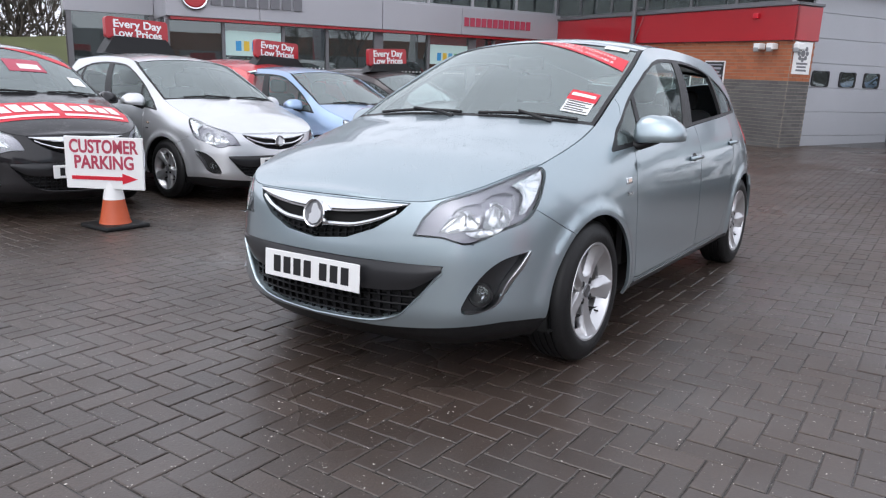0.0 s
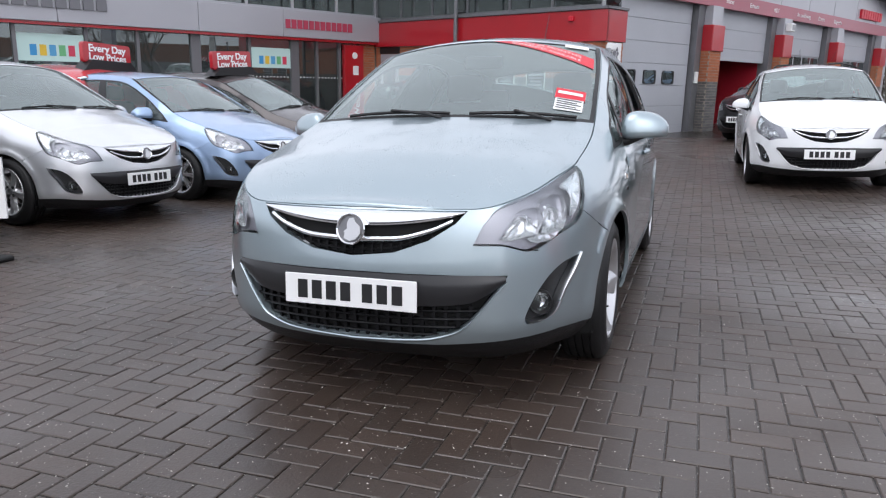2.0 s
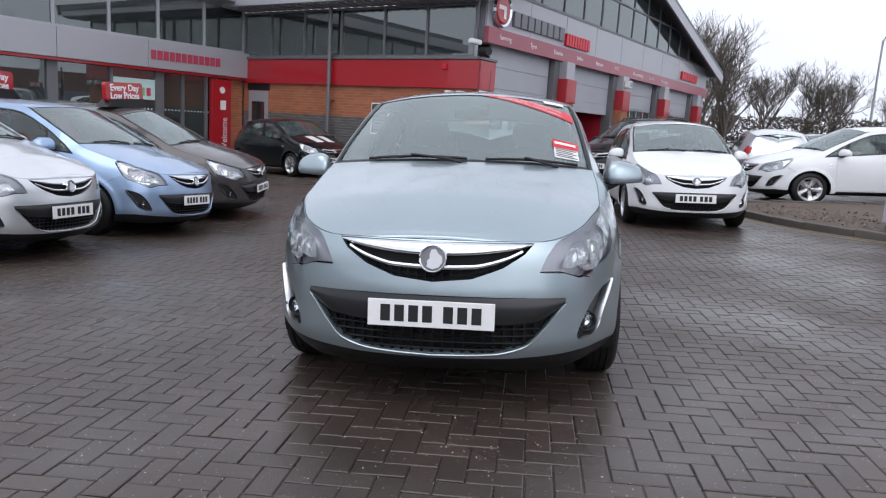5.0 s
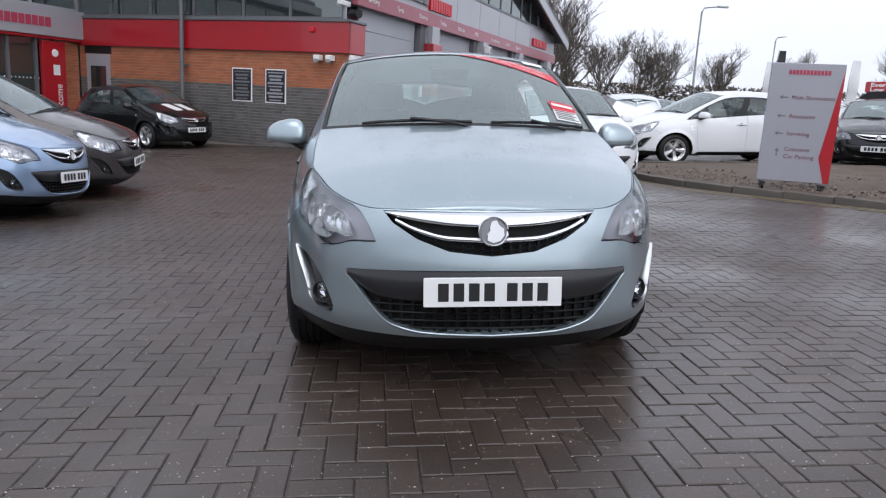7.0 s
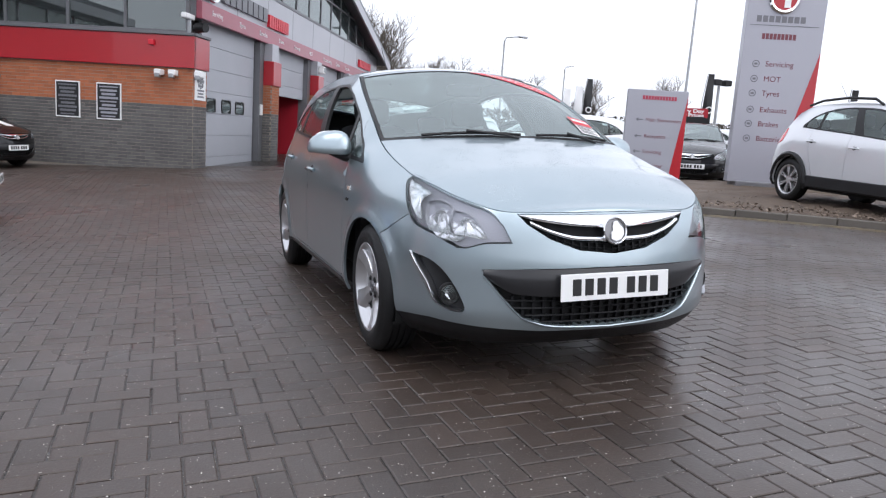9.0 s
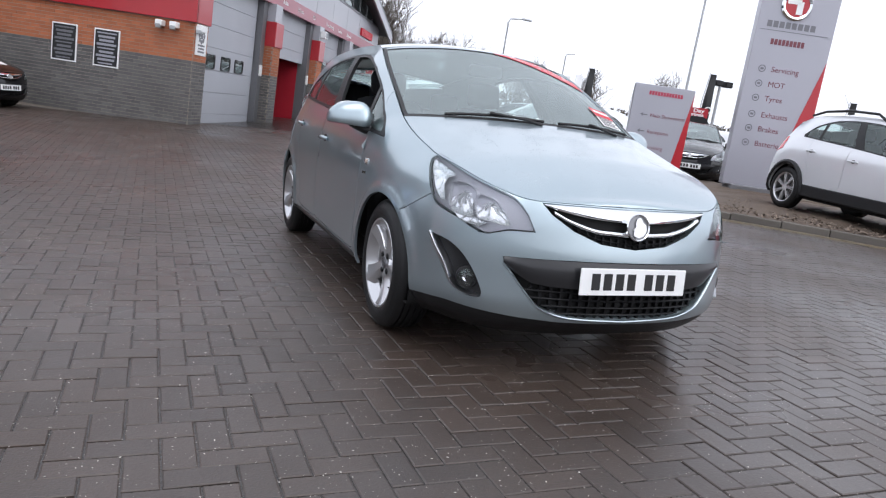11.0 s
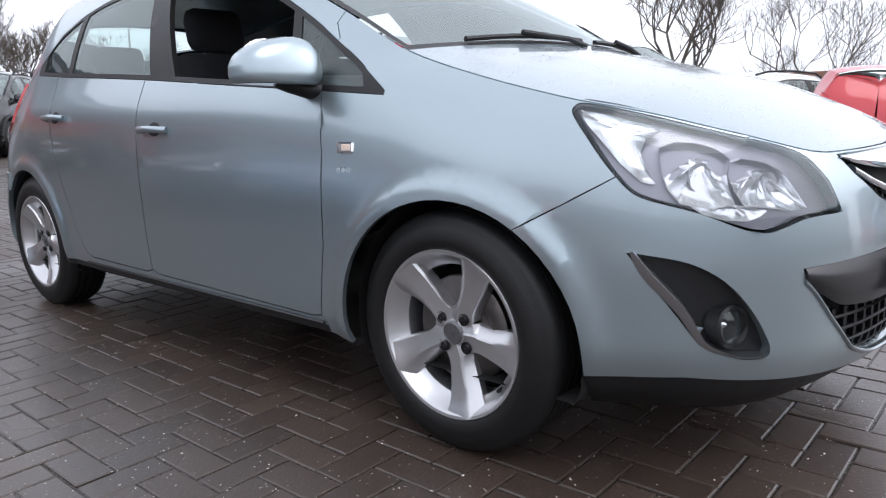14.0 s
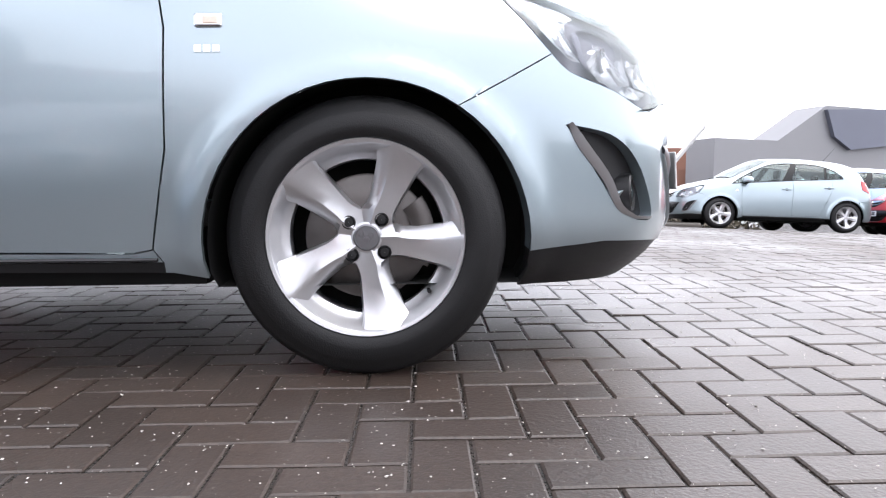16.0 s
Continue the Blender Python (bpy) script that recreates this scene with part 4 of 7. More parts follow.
def outline(points, step=0.035):
    """(kind, value, z) corners to a closed (s, z) outline with filled-in edges."""
    pts = [(s_at(k, v, z), z) for k, v, z in points]
    out = []
    for (a, b), (c, d) in zip(pts, pts[1:] + pts[:1]):
        n = max(1, int(math.hypot(c - a, d - b) / step))
        out += [(a + (c - a) * i / n, b + (d - b) * i / n) for i in range(n)]
    return out


def smooth_outline(points, sharp=(), n=4):
    """A closed (s, z) outline curving through (kind, value, z) corners; sharp corners keep their points."""
    p = [Vector((s_at(*q), q[2])) for q in points]
    out, m = [], len(p)
    for i in range(m):
        a, b, c, d = p[i - 1], p[i], p[(i + 1) % m], p[(i + 2) % m]
        ta = (c - b) if i in sharp else (c - a) * 0.5
        tb = (c - b) if (i + 1) % m in sharp else (d - b) * 0.5
        cap = (c - b).length
        ta, tb = (t.normalized() * min(t.length, cap) if t.length else t for t in (ta, tb))
        for k in range(n):
            t = k / n
            q = b * (2 * t ** 3 - 3 * t * t + 1) + ta * (t ** 3 - 2 * t * t + t) + c * (3 * t * t - 2 * t ** 3) + tb * (t ** 3 - t * t)
            out.append((q.x, q.y))
    return out


# upper edge of the side shell: bonnet line, A-pillar, roof rail, rear pillar
TOP_Y = [-0.9, -0.74, -0.6, -0.45, -0.277, -0.1, 0.06, 0.2, 0.4, 0.6, 0.8, 1.0, 1.2, 1.6, 2.1, 2.5, 2.75, 2.9, 3.02, 3.2]
TOP_Z = [0.737, 0.737, 0.787, 0.83, 0.868, 0.912, 0.958, 1.005, 1.108, 1.205, 1.3, 1.384, 1.412, 1.425, 1.405, 1.36, 1.3, 1.18, 1.03, 0.98]
_ty = []
for y, z in zip(TOP_Y, TOP_Z):
    _ty.append(0.0 if y < -0.85 else SMAX if y > 3.1 else s_at("y", y, z))
for _i in range(1, len(_ty)):
    _ty[_i] = max(_ty[_i], _ty[_i - 1] + 0.01)
_ty[-1] = max(SMAX, _ty[-1])
top_z = curve(_ty, TOP_Z)
# the pillars and roof rails follow one smooth line in plan
_edge_x = curve([-0.28, 0.0, 0.2, 0.42, 0.6, 0.8, 1.0, 1.2, 1.6, 2.1, 2.45], [0.703, 0.711, 0.702, 0.685, 0.668, 0.644, 0.609, 0.577, 0.557, 0.566, 0.58])
_es = [s_of_plan(-0.28) + (s_of_plan(2.45) - s_of_plan(-0.28)) * i / 110 for i in range(111)]
_ex = [plan_x(q) - inset(q, top_z(q)) - _edge_x(plan_y(q)) for q in _es]
_ex = [v * min(1.0, i / 8, (110 - i) / 8) for i, v in enumerate(_ex)]
EDGE_FIX += [curve(_es, _ex), top_z]
bot_z = curve([0, s_of_plan(-0.7), s_of_plan(-0.37), s_of_plan(0.3), s_of_plan(0.45), s_of_plan(2.1), s_of_plan(2.85), SMAX], [0.172, 0.172, 0.182, 0.22, 0.24, 0.25, 0.23, 0.22])
S_COWL, S_SCREEN, S_ROOF, S_REAR = (s_at("y", y, z) for y, z in ((0.2, 1.005), (1.0, 1.384), (2.75, 1.3), (3.02, 1.03)))


def arch(y0, z0, r, a0=-25, a1=205, n=34):
    return [("y", y0 + r * math.cos(radians(a0 + (a1 - a0) * i / n)), z0 + r * math.sin(radians(a0 + (a1 - a0) * i / n))) for i in range(n + 1)]


HEAD = [("x", 0.434, 0.615), ("x", 0.53, 0.611), ("x", 0.575, 0.597), ("x", 0.604, 0.588), ("x", 0.64, 0.597), ("x", 0.69, 0.632), ("y", -0.462, 0.665), ("y", -0.415, 0.705), ("y", -0.345, 0.785), ("y", -0.305, 0.828), ("y", -0.294, 0.845),
        ("y", -0.306, 0.856), ("y", -0.36, 0.847), ("y", -0.45, 0.825), ("y", -0.53, 0.802), ("y", -0.6, 0.781), ("x", 0.55, 0.759), ("x", 0.5, 0.732), ("x", 0.462, 0.68)]
UPGRILLE = [("x", 0.0, 0.727), ("x", 0.2, 0.73), ("x", 0.405, 0.731), ("x", 0.37, 0.69), ("x", 0.28, 0.632), ("x", 0.16, 0.588), ("x", 0.0, 0.571)]
LOWGRILLE = [("x", 0.0, 0.515), ("x", 0.3, 0.513), ("x", 0.545, 0.507), ("x", 0.53, 0.47), ("x", 0.46, 0.38), ("x", 0.38, 0.302), ("x", 0.25, 0.268), ("x", 0.0, 0.257)]
FOG = [("y", -0.446, 0.548), ("y", -0.485, 0.543), ("x", 0.706, 0.527), ("x", 0.67, 0.49), ("x", 0.632, 0.425), ("x", 0.603, 0.352), ("x", 0.607, 0.327), ("x", 0.65, 0.328), ("x", 0.692, 0.355), ("x", 0.715, 0.41)]
DLO_TOP = [(0.21, 0.905), (0.4, 1.03), (0.6, 1.143), (0.8, 1.242), (1.0, 1.318), (1.25, 1.352), (1.6, 1.36), (1.9, 1.342), (2.15, 1.285), (2.33, 1.2), (2.44, 1.1)]
dlo_top = curve(*zip(*DLO_TOP))
dlo_bot = curve([0.21, 0.5, 0.9, 1.4, 2.0, 2.44], [0.895, 0.92, 0.952, 0.992, 1.032, 1.062])


def dlo(y0, y1, slant0, slant1, edge):
    """A pane of the side windows between y0 and y1 at the sill, with slanted ends and an even edge."""
    n = 14
    out = []
    for i in range(n + 1):
        out.append(("y", y0 + (y1 - y0) * i / n, dlo_bot(y0 + (y1 - y0) * i / n) + edge))
    for i in range(n + 1):
        t = 1 - i / n
        ya, yb = y0 + slant0, y1 + slant1
        y = ya + (yb - ya) * t
        out.append(("y", y, max(dlo_top(y) - edge, dlo_bot(min(max(y, 0.21), 2.44)) + edge + 0.006)))
    return out


GLASSES = {
    "quarter_glass": dlo(0.285, 0.53, 0.02, 0.08, 0.016),
    "front_glass": dlo(0.575, 1.21, 0.075, 0.22, 0.016),
    "rear_glass": dlo(1.385, 2.06, 0.16, 0.02, 0.016),
    "corner_glass": dlo(2.1, 2.38, 0.02, 0.0, 0.016),
}
FULL_DLO = dlo(0.21, 2.44, 0.0, 0.0, 0.0)
REGIONS = [(k, outline(v)) for k, v in GLASSES.items()]
REGIONS += [
    ("window_trim", outline(FULL_DLO)),
    ("headlight", smooth_outline(HEAD, (0, 18))),
    ("upper_grille", outline(UPGRILLE)),
    ("lower_grille", outline(LOWGRILLE)),
    ("fog_recess", smooth_outline(FOG, (0,))),
    ("splitter", outline([("x", 0.0, 0.12), ("x", 0.0, 0.246), ("x", 0.3, 0.25), ("x", 0.5, 0.262), ("y", -0.55, 0.28), ("y", -0.37, 0.27), ("y", -0.3, 0.265), ("y", -0.3, 0.12)])),
    ("front_bumper", outline([("x", 0.0, 0.1), ("x", 0.0, 0.9), ("y", -0.66, 0.9), ("y", -0.55, 0.72), ("y", -0.415, 0.705), ("y", -0.2, 0.585), ("y", -0.2, 0.1)])),
    ("front_door", outline([("y", 0.449, 0.29), ("y", 0.41, 0.5), ("y", 0.402, 0.75), ("y", 0.42, 0.87), ("y", 0.44, 0.96), ("y", 1.41, 1.02), ("y", 1.42, 0.9), ("y", 1.405, 0.6), ("y", 1.4, 0.31), ("y", 1.36, 0.296), ("y", 0.49, 0.282)])),
    ("rear_door", outline([("y", 1.4, 0.31), ("y", 1.405, 0.6), ("y", 1.42, 0.9), ("y", 1.41, 1.02), ("y", 2.2, 1.06), ("y", 2.2, 0.95), ("y", 2.17, 0.8), ("y", 2.09, 0.6), ("y", 2.0, 0.4), ("y", 1.95, 0.32), ("y", 1.9, 0.302), ("y", 1.44, 0.297)])),
    ("sill_trim", outline([("y", 0.43, 0.2), ("y", 0.43, 0.262), ("y", 2.15, 0.272), ("y", 2.15, 0.2)])),
    ("tail_lamp", outline([("y", 2.83, 0.86), ("y", 2.82, 0.98), ("y", 2.85, 1.05), ("y", 2.98, 1.0), ("y", 3.03, 0.86), ("y", 2.97, 0.8)])),
    ("rear_bumper", outline([("y", 2.74, 0.1), ("y", 2.74, 0.62), ("y", 3.11, 0.62), ("y", 3.11, 0.1)])),
]
ARCHES = [outline(arch(-0.01, 0.292, 0.352) + [("y", -0.3, 0.0), ("y", 0.3, 0.0)]), outline(arch(2.5, 0.298, 0.345) + [("y", 2.2, 0.0), ("y", 2.8, 0.0)])]


def triangulate_shell():
    pts, edges = [], []

    def loop(poly, closed=True):
        i0 = len(pts)
        pts.extend(Vector(p) for p in poly)
        n = len(poly)
        edges.extend((i0 + i, i0 + (i + 1) % n) for i in range(n if closed else n - 1))

    n = 150
    domain = [(SMAX * i / n, bot_z(SMAX * i / n)) for i in range(n + 1)] + [(SMAX * i / n, top_z(SMAX * i / n)) for i in range(n, -1, -1)]
    loop(domain)
    for _, poly in REGIONS:
        loop(poly)
    for poly in ARCHES:
        loop(poly)
    s = 0.0
    while s < SMAX:
        step = 0.032 if s < 1.4 else 0.055
        z = 0.2
        while z < 1.45:
            if bot_z(s) + 0.01 < z < top_z(s) - 0.01:
                pts.append(Vector((s + 0.3 * step * math.sin(z * 91), z)))
            z += 0.03 if s < 1.4 else 0.045
        s += step
    for y0, z0 in ((-0.01, 0.292), (2.5, 0.298)):
        for r in (0.368, 0.384, 0.396, 0.412, 0.436):
            for i in range(49):
                a = radians(-8 + 196 * i / 48)
                y, z = y0 + r * math.cos(a), z0 + r * math.sin(a)
                q = s_at("y", y, z)
                if bot_z(q) + 0.012 < z < top_z(q) - 0.012 and -0.33 < y < 2.86:
                    pts.append(Vector((q, z)))
    v, e, f, *_ = delaunay_2d_cdt(pts, edges, [], 0, 1e-5)
    named = {}
    for tri in f:
        cs, cz = sum(v[i].x for i in tri) / 3, sum(v[i].y for i in tri) / 3
        if not inside(domain, cs, cz) or any(inside(a, cs, cz) for a in ARCHES):
            continue
        for name, poly in REGIONS:
            if inside(poly, cs, cz):
                break
        else:
            name = "body_side" if cs < s_of_plan(3.06) else "tailgate"
            if plan_y(cs) < 0.5 and cz < top_z(cs) and plan_y(cs) < 0.44:
                name = "fender"
        named.setdefault(name, []).append(tuple(tri))
    return v, named


SHELL_V, SHELL = triangulate_shell()


def panel(name, out=0.0, skirt=0.014, gap=0.0, mirror=False, both=False, s_clip=None):
    """One region of the shell as a mesh with folded-in edges; gap draws the edges back to open a shut line."""
    bm = bmesh.new()
    for side in ((1, -1) if both else ((-1,) if mirror else (1,))):
        tris = SHELL[name]
        count = {}
        for t in tris:
            for a, b in ((t[0], t[1]), (t[1], t[2]), (t[2], t[0])):
                count[tuple(sorted((a, b)))] = count.get(tuple(sorted((a, b))), 0) + 1
        shift = {}
        if gap:
            for t in tris:
                for a, b, c in ((t[0], t[1], t[2]), (t[1], t[2], t[0]), (t[2], t[0], t[1])):
                    if count[tuple(sorted((a, b)))] == 1:
                        d = SHELL_V[b] - SHELL_V[a]
                        nrm = Vector((-d.y, d.x)).normalized()
                        if nrm.dot(SHELL_V[c] - SHELL_V[a]) < 0:
                            nrm = -nrm
                        for k in (a, b):
                            shift.setdefault(k, Vector((0, 0)))
                            shift[k] += nrm
        verts = {}
        for t in tris:
            for k in t:
                if k not in verts:
                    q = SHELL_V[k] + (shift[k].normalized() * gap if k in shift and shift[k].length > 0.1 else Vector((0, 0)))
                    if q.x < 0.006:
                        q = Vector((0.0, q.y))
                    p = skin(max(q.x, 0), q.y, out)
                    p.x *= side
                    verts[k] = bm.verts.new(p)
        for t in tris:
            vs = [verts[k] for k in t]
            try:
                bm.faces.new(vs)
            except ValueError:
                pass
    if both:
        bmesh.ops.remove_doubles(bm, verts=[v for v in bm.verts if abs(v.co.x) < 0.012], dist=0.003)
    bmesh.ops.recalc_face_normals(bm, faces=bm.faces)
    bm.normal_update()
    far = sum((f.normal.dot(f.calc_center_median() - Vector((0, 1.2, 0.5))) * f.calc_area() for f in bm.faces))
    if far < 0:
        bmesh.ops.reverse_faces(bm, faces=bm.faces)
        bm.normal_update()
    if skirt:
        rim = [e for e in bm.edges if e.is_boundary and not (abs(e.verts[0].co.x) < 0.004 and abs(e.verts[1].co.x) < 0.004)]
        nrm = {v: v.normal.copy() for e in rim for v in e.verts}
        ext = bmesh.ops.extrude_edge_only(bm, edges=rim)
        old = {tuple(round(c, 5) for c in v.co): n for v, n in nrm.items()}
        for v in ext["geom"]:
            if isinstance(v, bmesh.types.BMVert):
                n = old.get(tuple(round(c, 5) for c in v.co))
                if n:
                    v.co -= n * skirt
    return mesh_from(bm, name, True, 38)


def strip_surface(s0, s1, n, bow, crown, m=12, lift=0.0, narrow=0.0, front=None):
    """A surface across the car between the two upper edges of the shell, from s0 to s1."""
    bm = bmesh.new()
    rows = []
    for i in range(n + 1):
        s = s0 + (s1 - s0) * i / n
        p = skin(s, top_z(s))
        row = []
        for j in range(-m, m + 1):
            t = j / m
            row.append(bm.verts.new((t * max(p.x - narrow, 0.0), p.y - bow(i / n) * (1 - t * t), p.z + crown(i / n) * (1 - t * t) ** 0.9 + lift)))
        rows.append(row)
    for a, b in zip(rows, rows[1:]):
        for j in range(2 * m):
            bm.faces.new((a[j], a[j + 1], b[j + 1], b[j]))
    bmesh.ops.remove_doubles(bm, verts=rows[0], dist=0.002)
    bmesh.ops.recalc_face_normals(bm, faces=bm.faces)
    bm.normal_update()
    if sum(f.normal.z for f in bm.faces) < 0:
        bmesh.ops.reverse_faces(bm, faces=bm.faces)
    return bm


def skirted(bm, depth):
    bm.normal_update()
    rim = [e for e in bm.edges if e.is_boundary]
    nrm = {tuple(round(c, 5) for c in v.co): v.normal.copy() for e in rim for v in e.verts}
    ext = bmesh.ops.extrude_edge_only(bm, edges=rim)
    for v in ext["geom"]:
        if isinstance(v, bmesh.types.BMVert):
            v.co -= nrm[tuple(round(c, 5) for c in v.co)] * depth
    return bm


BONNET_BOW, BONNET_CROWN = curve([0, 0.25, 0.6, 1], [0, 0.0, 0.03, 0.1]), curve([0, 0.12, 0.38, 0.5, 0.62, 0.8, 1], [0.0, 0.012, 0.035, 0.052, 0.066, 0.06, 0.03])
SCREEN_BOW, SCREEN_CROWN = curve([0, 1], [0.1, 0.1]), curve([0, 0.5, 1], [0.025, 0.06, 0.06])
ROOF_BOW, ROOF_CROWN = curve([0, 0.2, 1], [0.1, 0.0, -0.12]), curve([0, 0.4, 1], [0.06, 0.065, 0.06])
REAR_BOW, REAR_CROWN = curve([0, 1], [-0.12, -0.1]), curve([0, 1], [0.06, 0.02])


def make_meshes():
    """All meshes of the hatchback, shared by every car of its kind."""
    M = {}
    for side, mir in (("left", False), ("right", True)):
        for name, gap in (("fender", 0.0016), ("front_door", 0.0026), ("rear_door", 0.0026), ("body_side", 0.0016)):
            M[name, side] = panel(name, 0, 0.014, gap, mir)
        for name in GLASSES:
            M[name, side] = panel(name, -0.005, 0, 0, mir)
        M["window_trim", side] = panel("window_trim", -0.001, 0.02, 0, mir)
        M["headlight", side] = panel("headlight", 0.001, 0.006, 0.0005, mir)
        M["headlight_bowl", side] = panel("headlight", -0.03, -0.017, 0.0015, mir)
        M["fog_recess", side] = panel("fog_recess", -0.03, 0, -0.002, mir)
        M["sill_trim", side] = panel("sill_trim", 0.001, 0.02, 0, mir)
        M["tail_lamp", side] = panel("tail_lamp", 0.008, 0.02, 0.002, mir)
    for name, out, skirt, gap in (("front_bumper", 0, 0.035, 0.0016), ("splitter", -0.006, 0.02, 0.0), ("upper_grille", -0.028, 0, -0.002), ("lower_grille", -0.04, 0, -0.002), ("rear_bumper", 0.01, 0.02, 0.002), ("tailgate", 0, 0.014, 0.002)):
        M[name] = panel(name, out, skirt, gap, both=True)
    bm = skirted(strip_surface(0.002, S_COWL, 34, BONNET_BOW, BONNET_CROWN, lift=0.001, narrow=0.003), 0.012)
    M["bonnet"] = mesh_from(bm, "bonnet", True, 38)
    bm = strip_surface(S_COWL, S_SCREEN, 16, SCREEN_BOW, SCREEN_CROWN, narrow=0.012, lift=-0.004)
    M["windscreen"] = mesh_from(bm, "windscreen", True, 60)
    bm = strip_surface(S_SCREEN, S_ROOF, 20, ROOF_BOW, ROOF_CROWN)
    M["roof"] = mesh_from(skirted(bm, 0.012), "roof", True, 38)
    bm = strip_surface(S_ROOF, S_REAR, 8, REAR_BOW, REAR_CROWN, narrow=0.01)
    M["rear_screen"] = mesh_from(bm, "rear_screen", True, 60)
    # black edge of the windscreen: two side bands, a top band and the cowl
    for side, sgn in (("left", 1), ("right", -1)):
        bm = bmesh.new()
        rows = []
        for i in range(25):
            s = S_COWL + (S_SCREEN - S_COWL) * i / 24
            p = skin(s, top_z(s))
            rows.append([bm.verts.new((sgn * (p.x - 0.006), p.y - 0.002, p.z + 0.001)), bm.verts.new((sgn * (p.x - 0.024), p.y - SCREEN_BOW(i / 24) * 0.09, p.z + SCREEN_CROWN(i / 24) * 0.09 - 0.001))])
        for r, q in zip(rows, rows[1:]):
            bm.faces.new((r[0], r[1], q[1], q[0]))
        M["screen_seal", side] = mesh_from(bm, "screen_seal", True, 60)
    return M


MESH = make_meshes()


def on_skin(s, z, out, side):
    """A frame on the skin: z outwards, y up."""
    p, e = skin(s, z, out), 0.012
    n = (skin(s + e, z) - skin(max(s - e, 0), z)).cross(skin(s, z + e) - skin(s, z - e)).normalized()
    if n.dot(p - Vector((0, 1.2, 0.5))) < 0:
        n = -n
    p.x, n.x = p.x * side, n.x * side
    yy = Vector((0, 0, 1)) - n * n.z
    yy.normalize()
    xx = yy.cross(n)
    return Matrix(((xx.x, yy.x, n.x, p.x), (xx.y, yy.y, n.y, p.y), (xx.z, yy.z, n.z, p.z), (0, 0, 0, 1)))


def ribbon(x0, x1, ztop, zbot, out, bulge=0.004, n=36, k=4, edge=0.012):
    """A band over the nose between two heights, bulging outwards, with folded-back edges."""
    bm = bmesh.new()
    rows = []
    for i in range(n + 1):
        x = x0 + (x1 - x0) * i / n
        a, b = zbot(abs(x)), ztop(abs(x))
        row = []
        for j in range(-1, k + 2):
            t = min(max(j / k, 0), 1)
            z = a + (b - a) * t
            o = out + bulge * math.sin(math.pi * t) - (edge if j < 0 or j > k else 0)
            p = skin(s_at("x", abs(x), z) if abs(x) > 0.004 else 0.0, z, o)
            row.append(bm.verts.new((math.copysign(p.x, x), p.y, p.z)))
        rows.append(row)
    for r, q in zip(rows, rows[1:]):
        for a, b, c, d in zip(r, r[1:], q[1:], q):
            bm.faces.new((a, d, c, b))
    bm.faces.new(rows[0]), bm.faces.new(rows[-1][::-1])
    bmesh.ops.recalc_face_normals(bm, faces=bm.faces)
    return mesh_from(bm, "ribbon", True, 50)


def fog_blade(side):
    """The chrome blade that lines the outer edge of a fog lamp recess: broad above, thin below, folding inwards."""
    p = [Vector((s_at(k, v, z), z)) for k, v, z in (("y", -0.45, 0.55), ("y", -0.475, 0.5), ("x", 0.717, 0.42), ("x", 0.695, 0.357), ("x", 0.665, 0.333), ("x", 0.64, 0.327), ("x", 0.606, 0.325))]
    line = []
    for i in range(len(p) - 1):
        a, b, c, d = p[max(i - 1, 0)], p[i], p[i + 1], p[min(i + 2, len(p) - 1)]
        for k in range(5):
            t = k / 5
            line.append(0.5 * (2 * b + (c - a) * t + (2 * a - 5 * b + 4 * c - d) * t * t + (3 * b - a - 3 * c + d) * t ** 3))
    mid = Vector((s_at("x", 0.66, 0.42), 0.42))
    bm = bmesh.new()
    rows = []
    for i, q in enumerate(line):
        t = i / (len(line) - 1)
        d = line[min(i + 1, len(line) - 1)] - line[max(i - 1, 0)]
        n = Vector((-d.y, d.x)).normalized()
        if n.dot(mid - q) < 0:
            n = -n
        w = (0.022 if t < 0.3 else max(0.007, 0.022 - 0.015 * (t - 0.3) / 0.4)) * min(1.0, 0.4 + 4 * t)
        row = []
        for f, out in ((-0.12, -0.008), (0.0, 0.002), (0.5, 0.007), (0.95, 0.01), (1.06, 0.006), (1.0, -0.028)):
            v = skin(q.x + n.x * w * f, q.y + n.y * w * f, out)
            row.append(bm.verts.new((v.x * side, v.y, v.z)))
        rows.append(row)
    for r, q in zip(rows, rows[1:]):
        for j in range(5):
            bm.faces.new((r[j], r[j + 1], q[j + 1], q[j]))
    bmesh.ops.recalc_face_normals(bm, faces=bm.faces)
    return mesh_from(bm, "fog_trim", True, 40)


def on_screen(t, u, lift=0.0):
    """A point of the windscreen: t from the car's right (-1) to its left (1), u from the cowl up."""
    s = S_COWL + (S_SCREEN - S_COWL) * u
    p = skin(s, top_z(s))
    return Vector((t * (p.x - 0.012), p.y - SCREEN_BOW(u) * (1 - t * t) - lift * 0.45, p.z + SCREEN_CROWN(u) * max(0, 1 - t * t) ** 0.9 - 0.004 + lift * 0.9))


def screen_patch(fx, n=14, k=3, lift=-0.003):
    """A sheet stuck to the windscreen; fx maps (a, b) in 0..1 to (t, u)."""
    bm = bmesh.new()
    g = [[bm.verts.new(on_screen(*fx(i / n, j / k), lift)) for j in range(k + 1)] for i in range(n + 1)]
    for a, b in zip(g, g[1:]):
        for j in range(k):
            bm.faces.new((a[j], b[j], b[j + 1], a[j + 1]))
    return bm


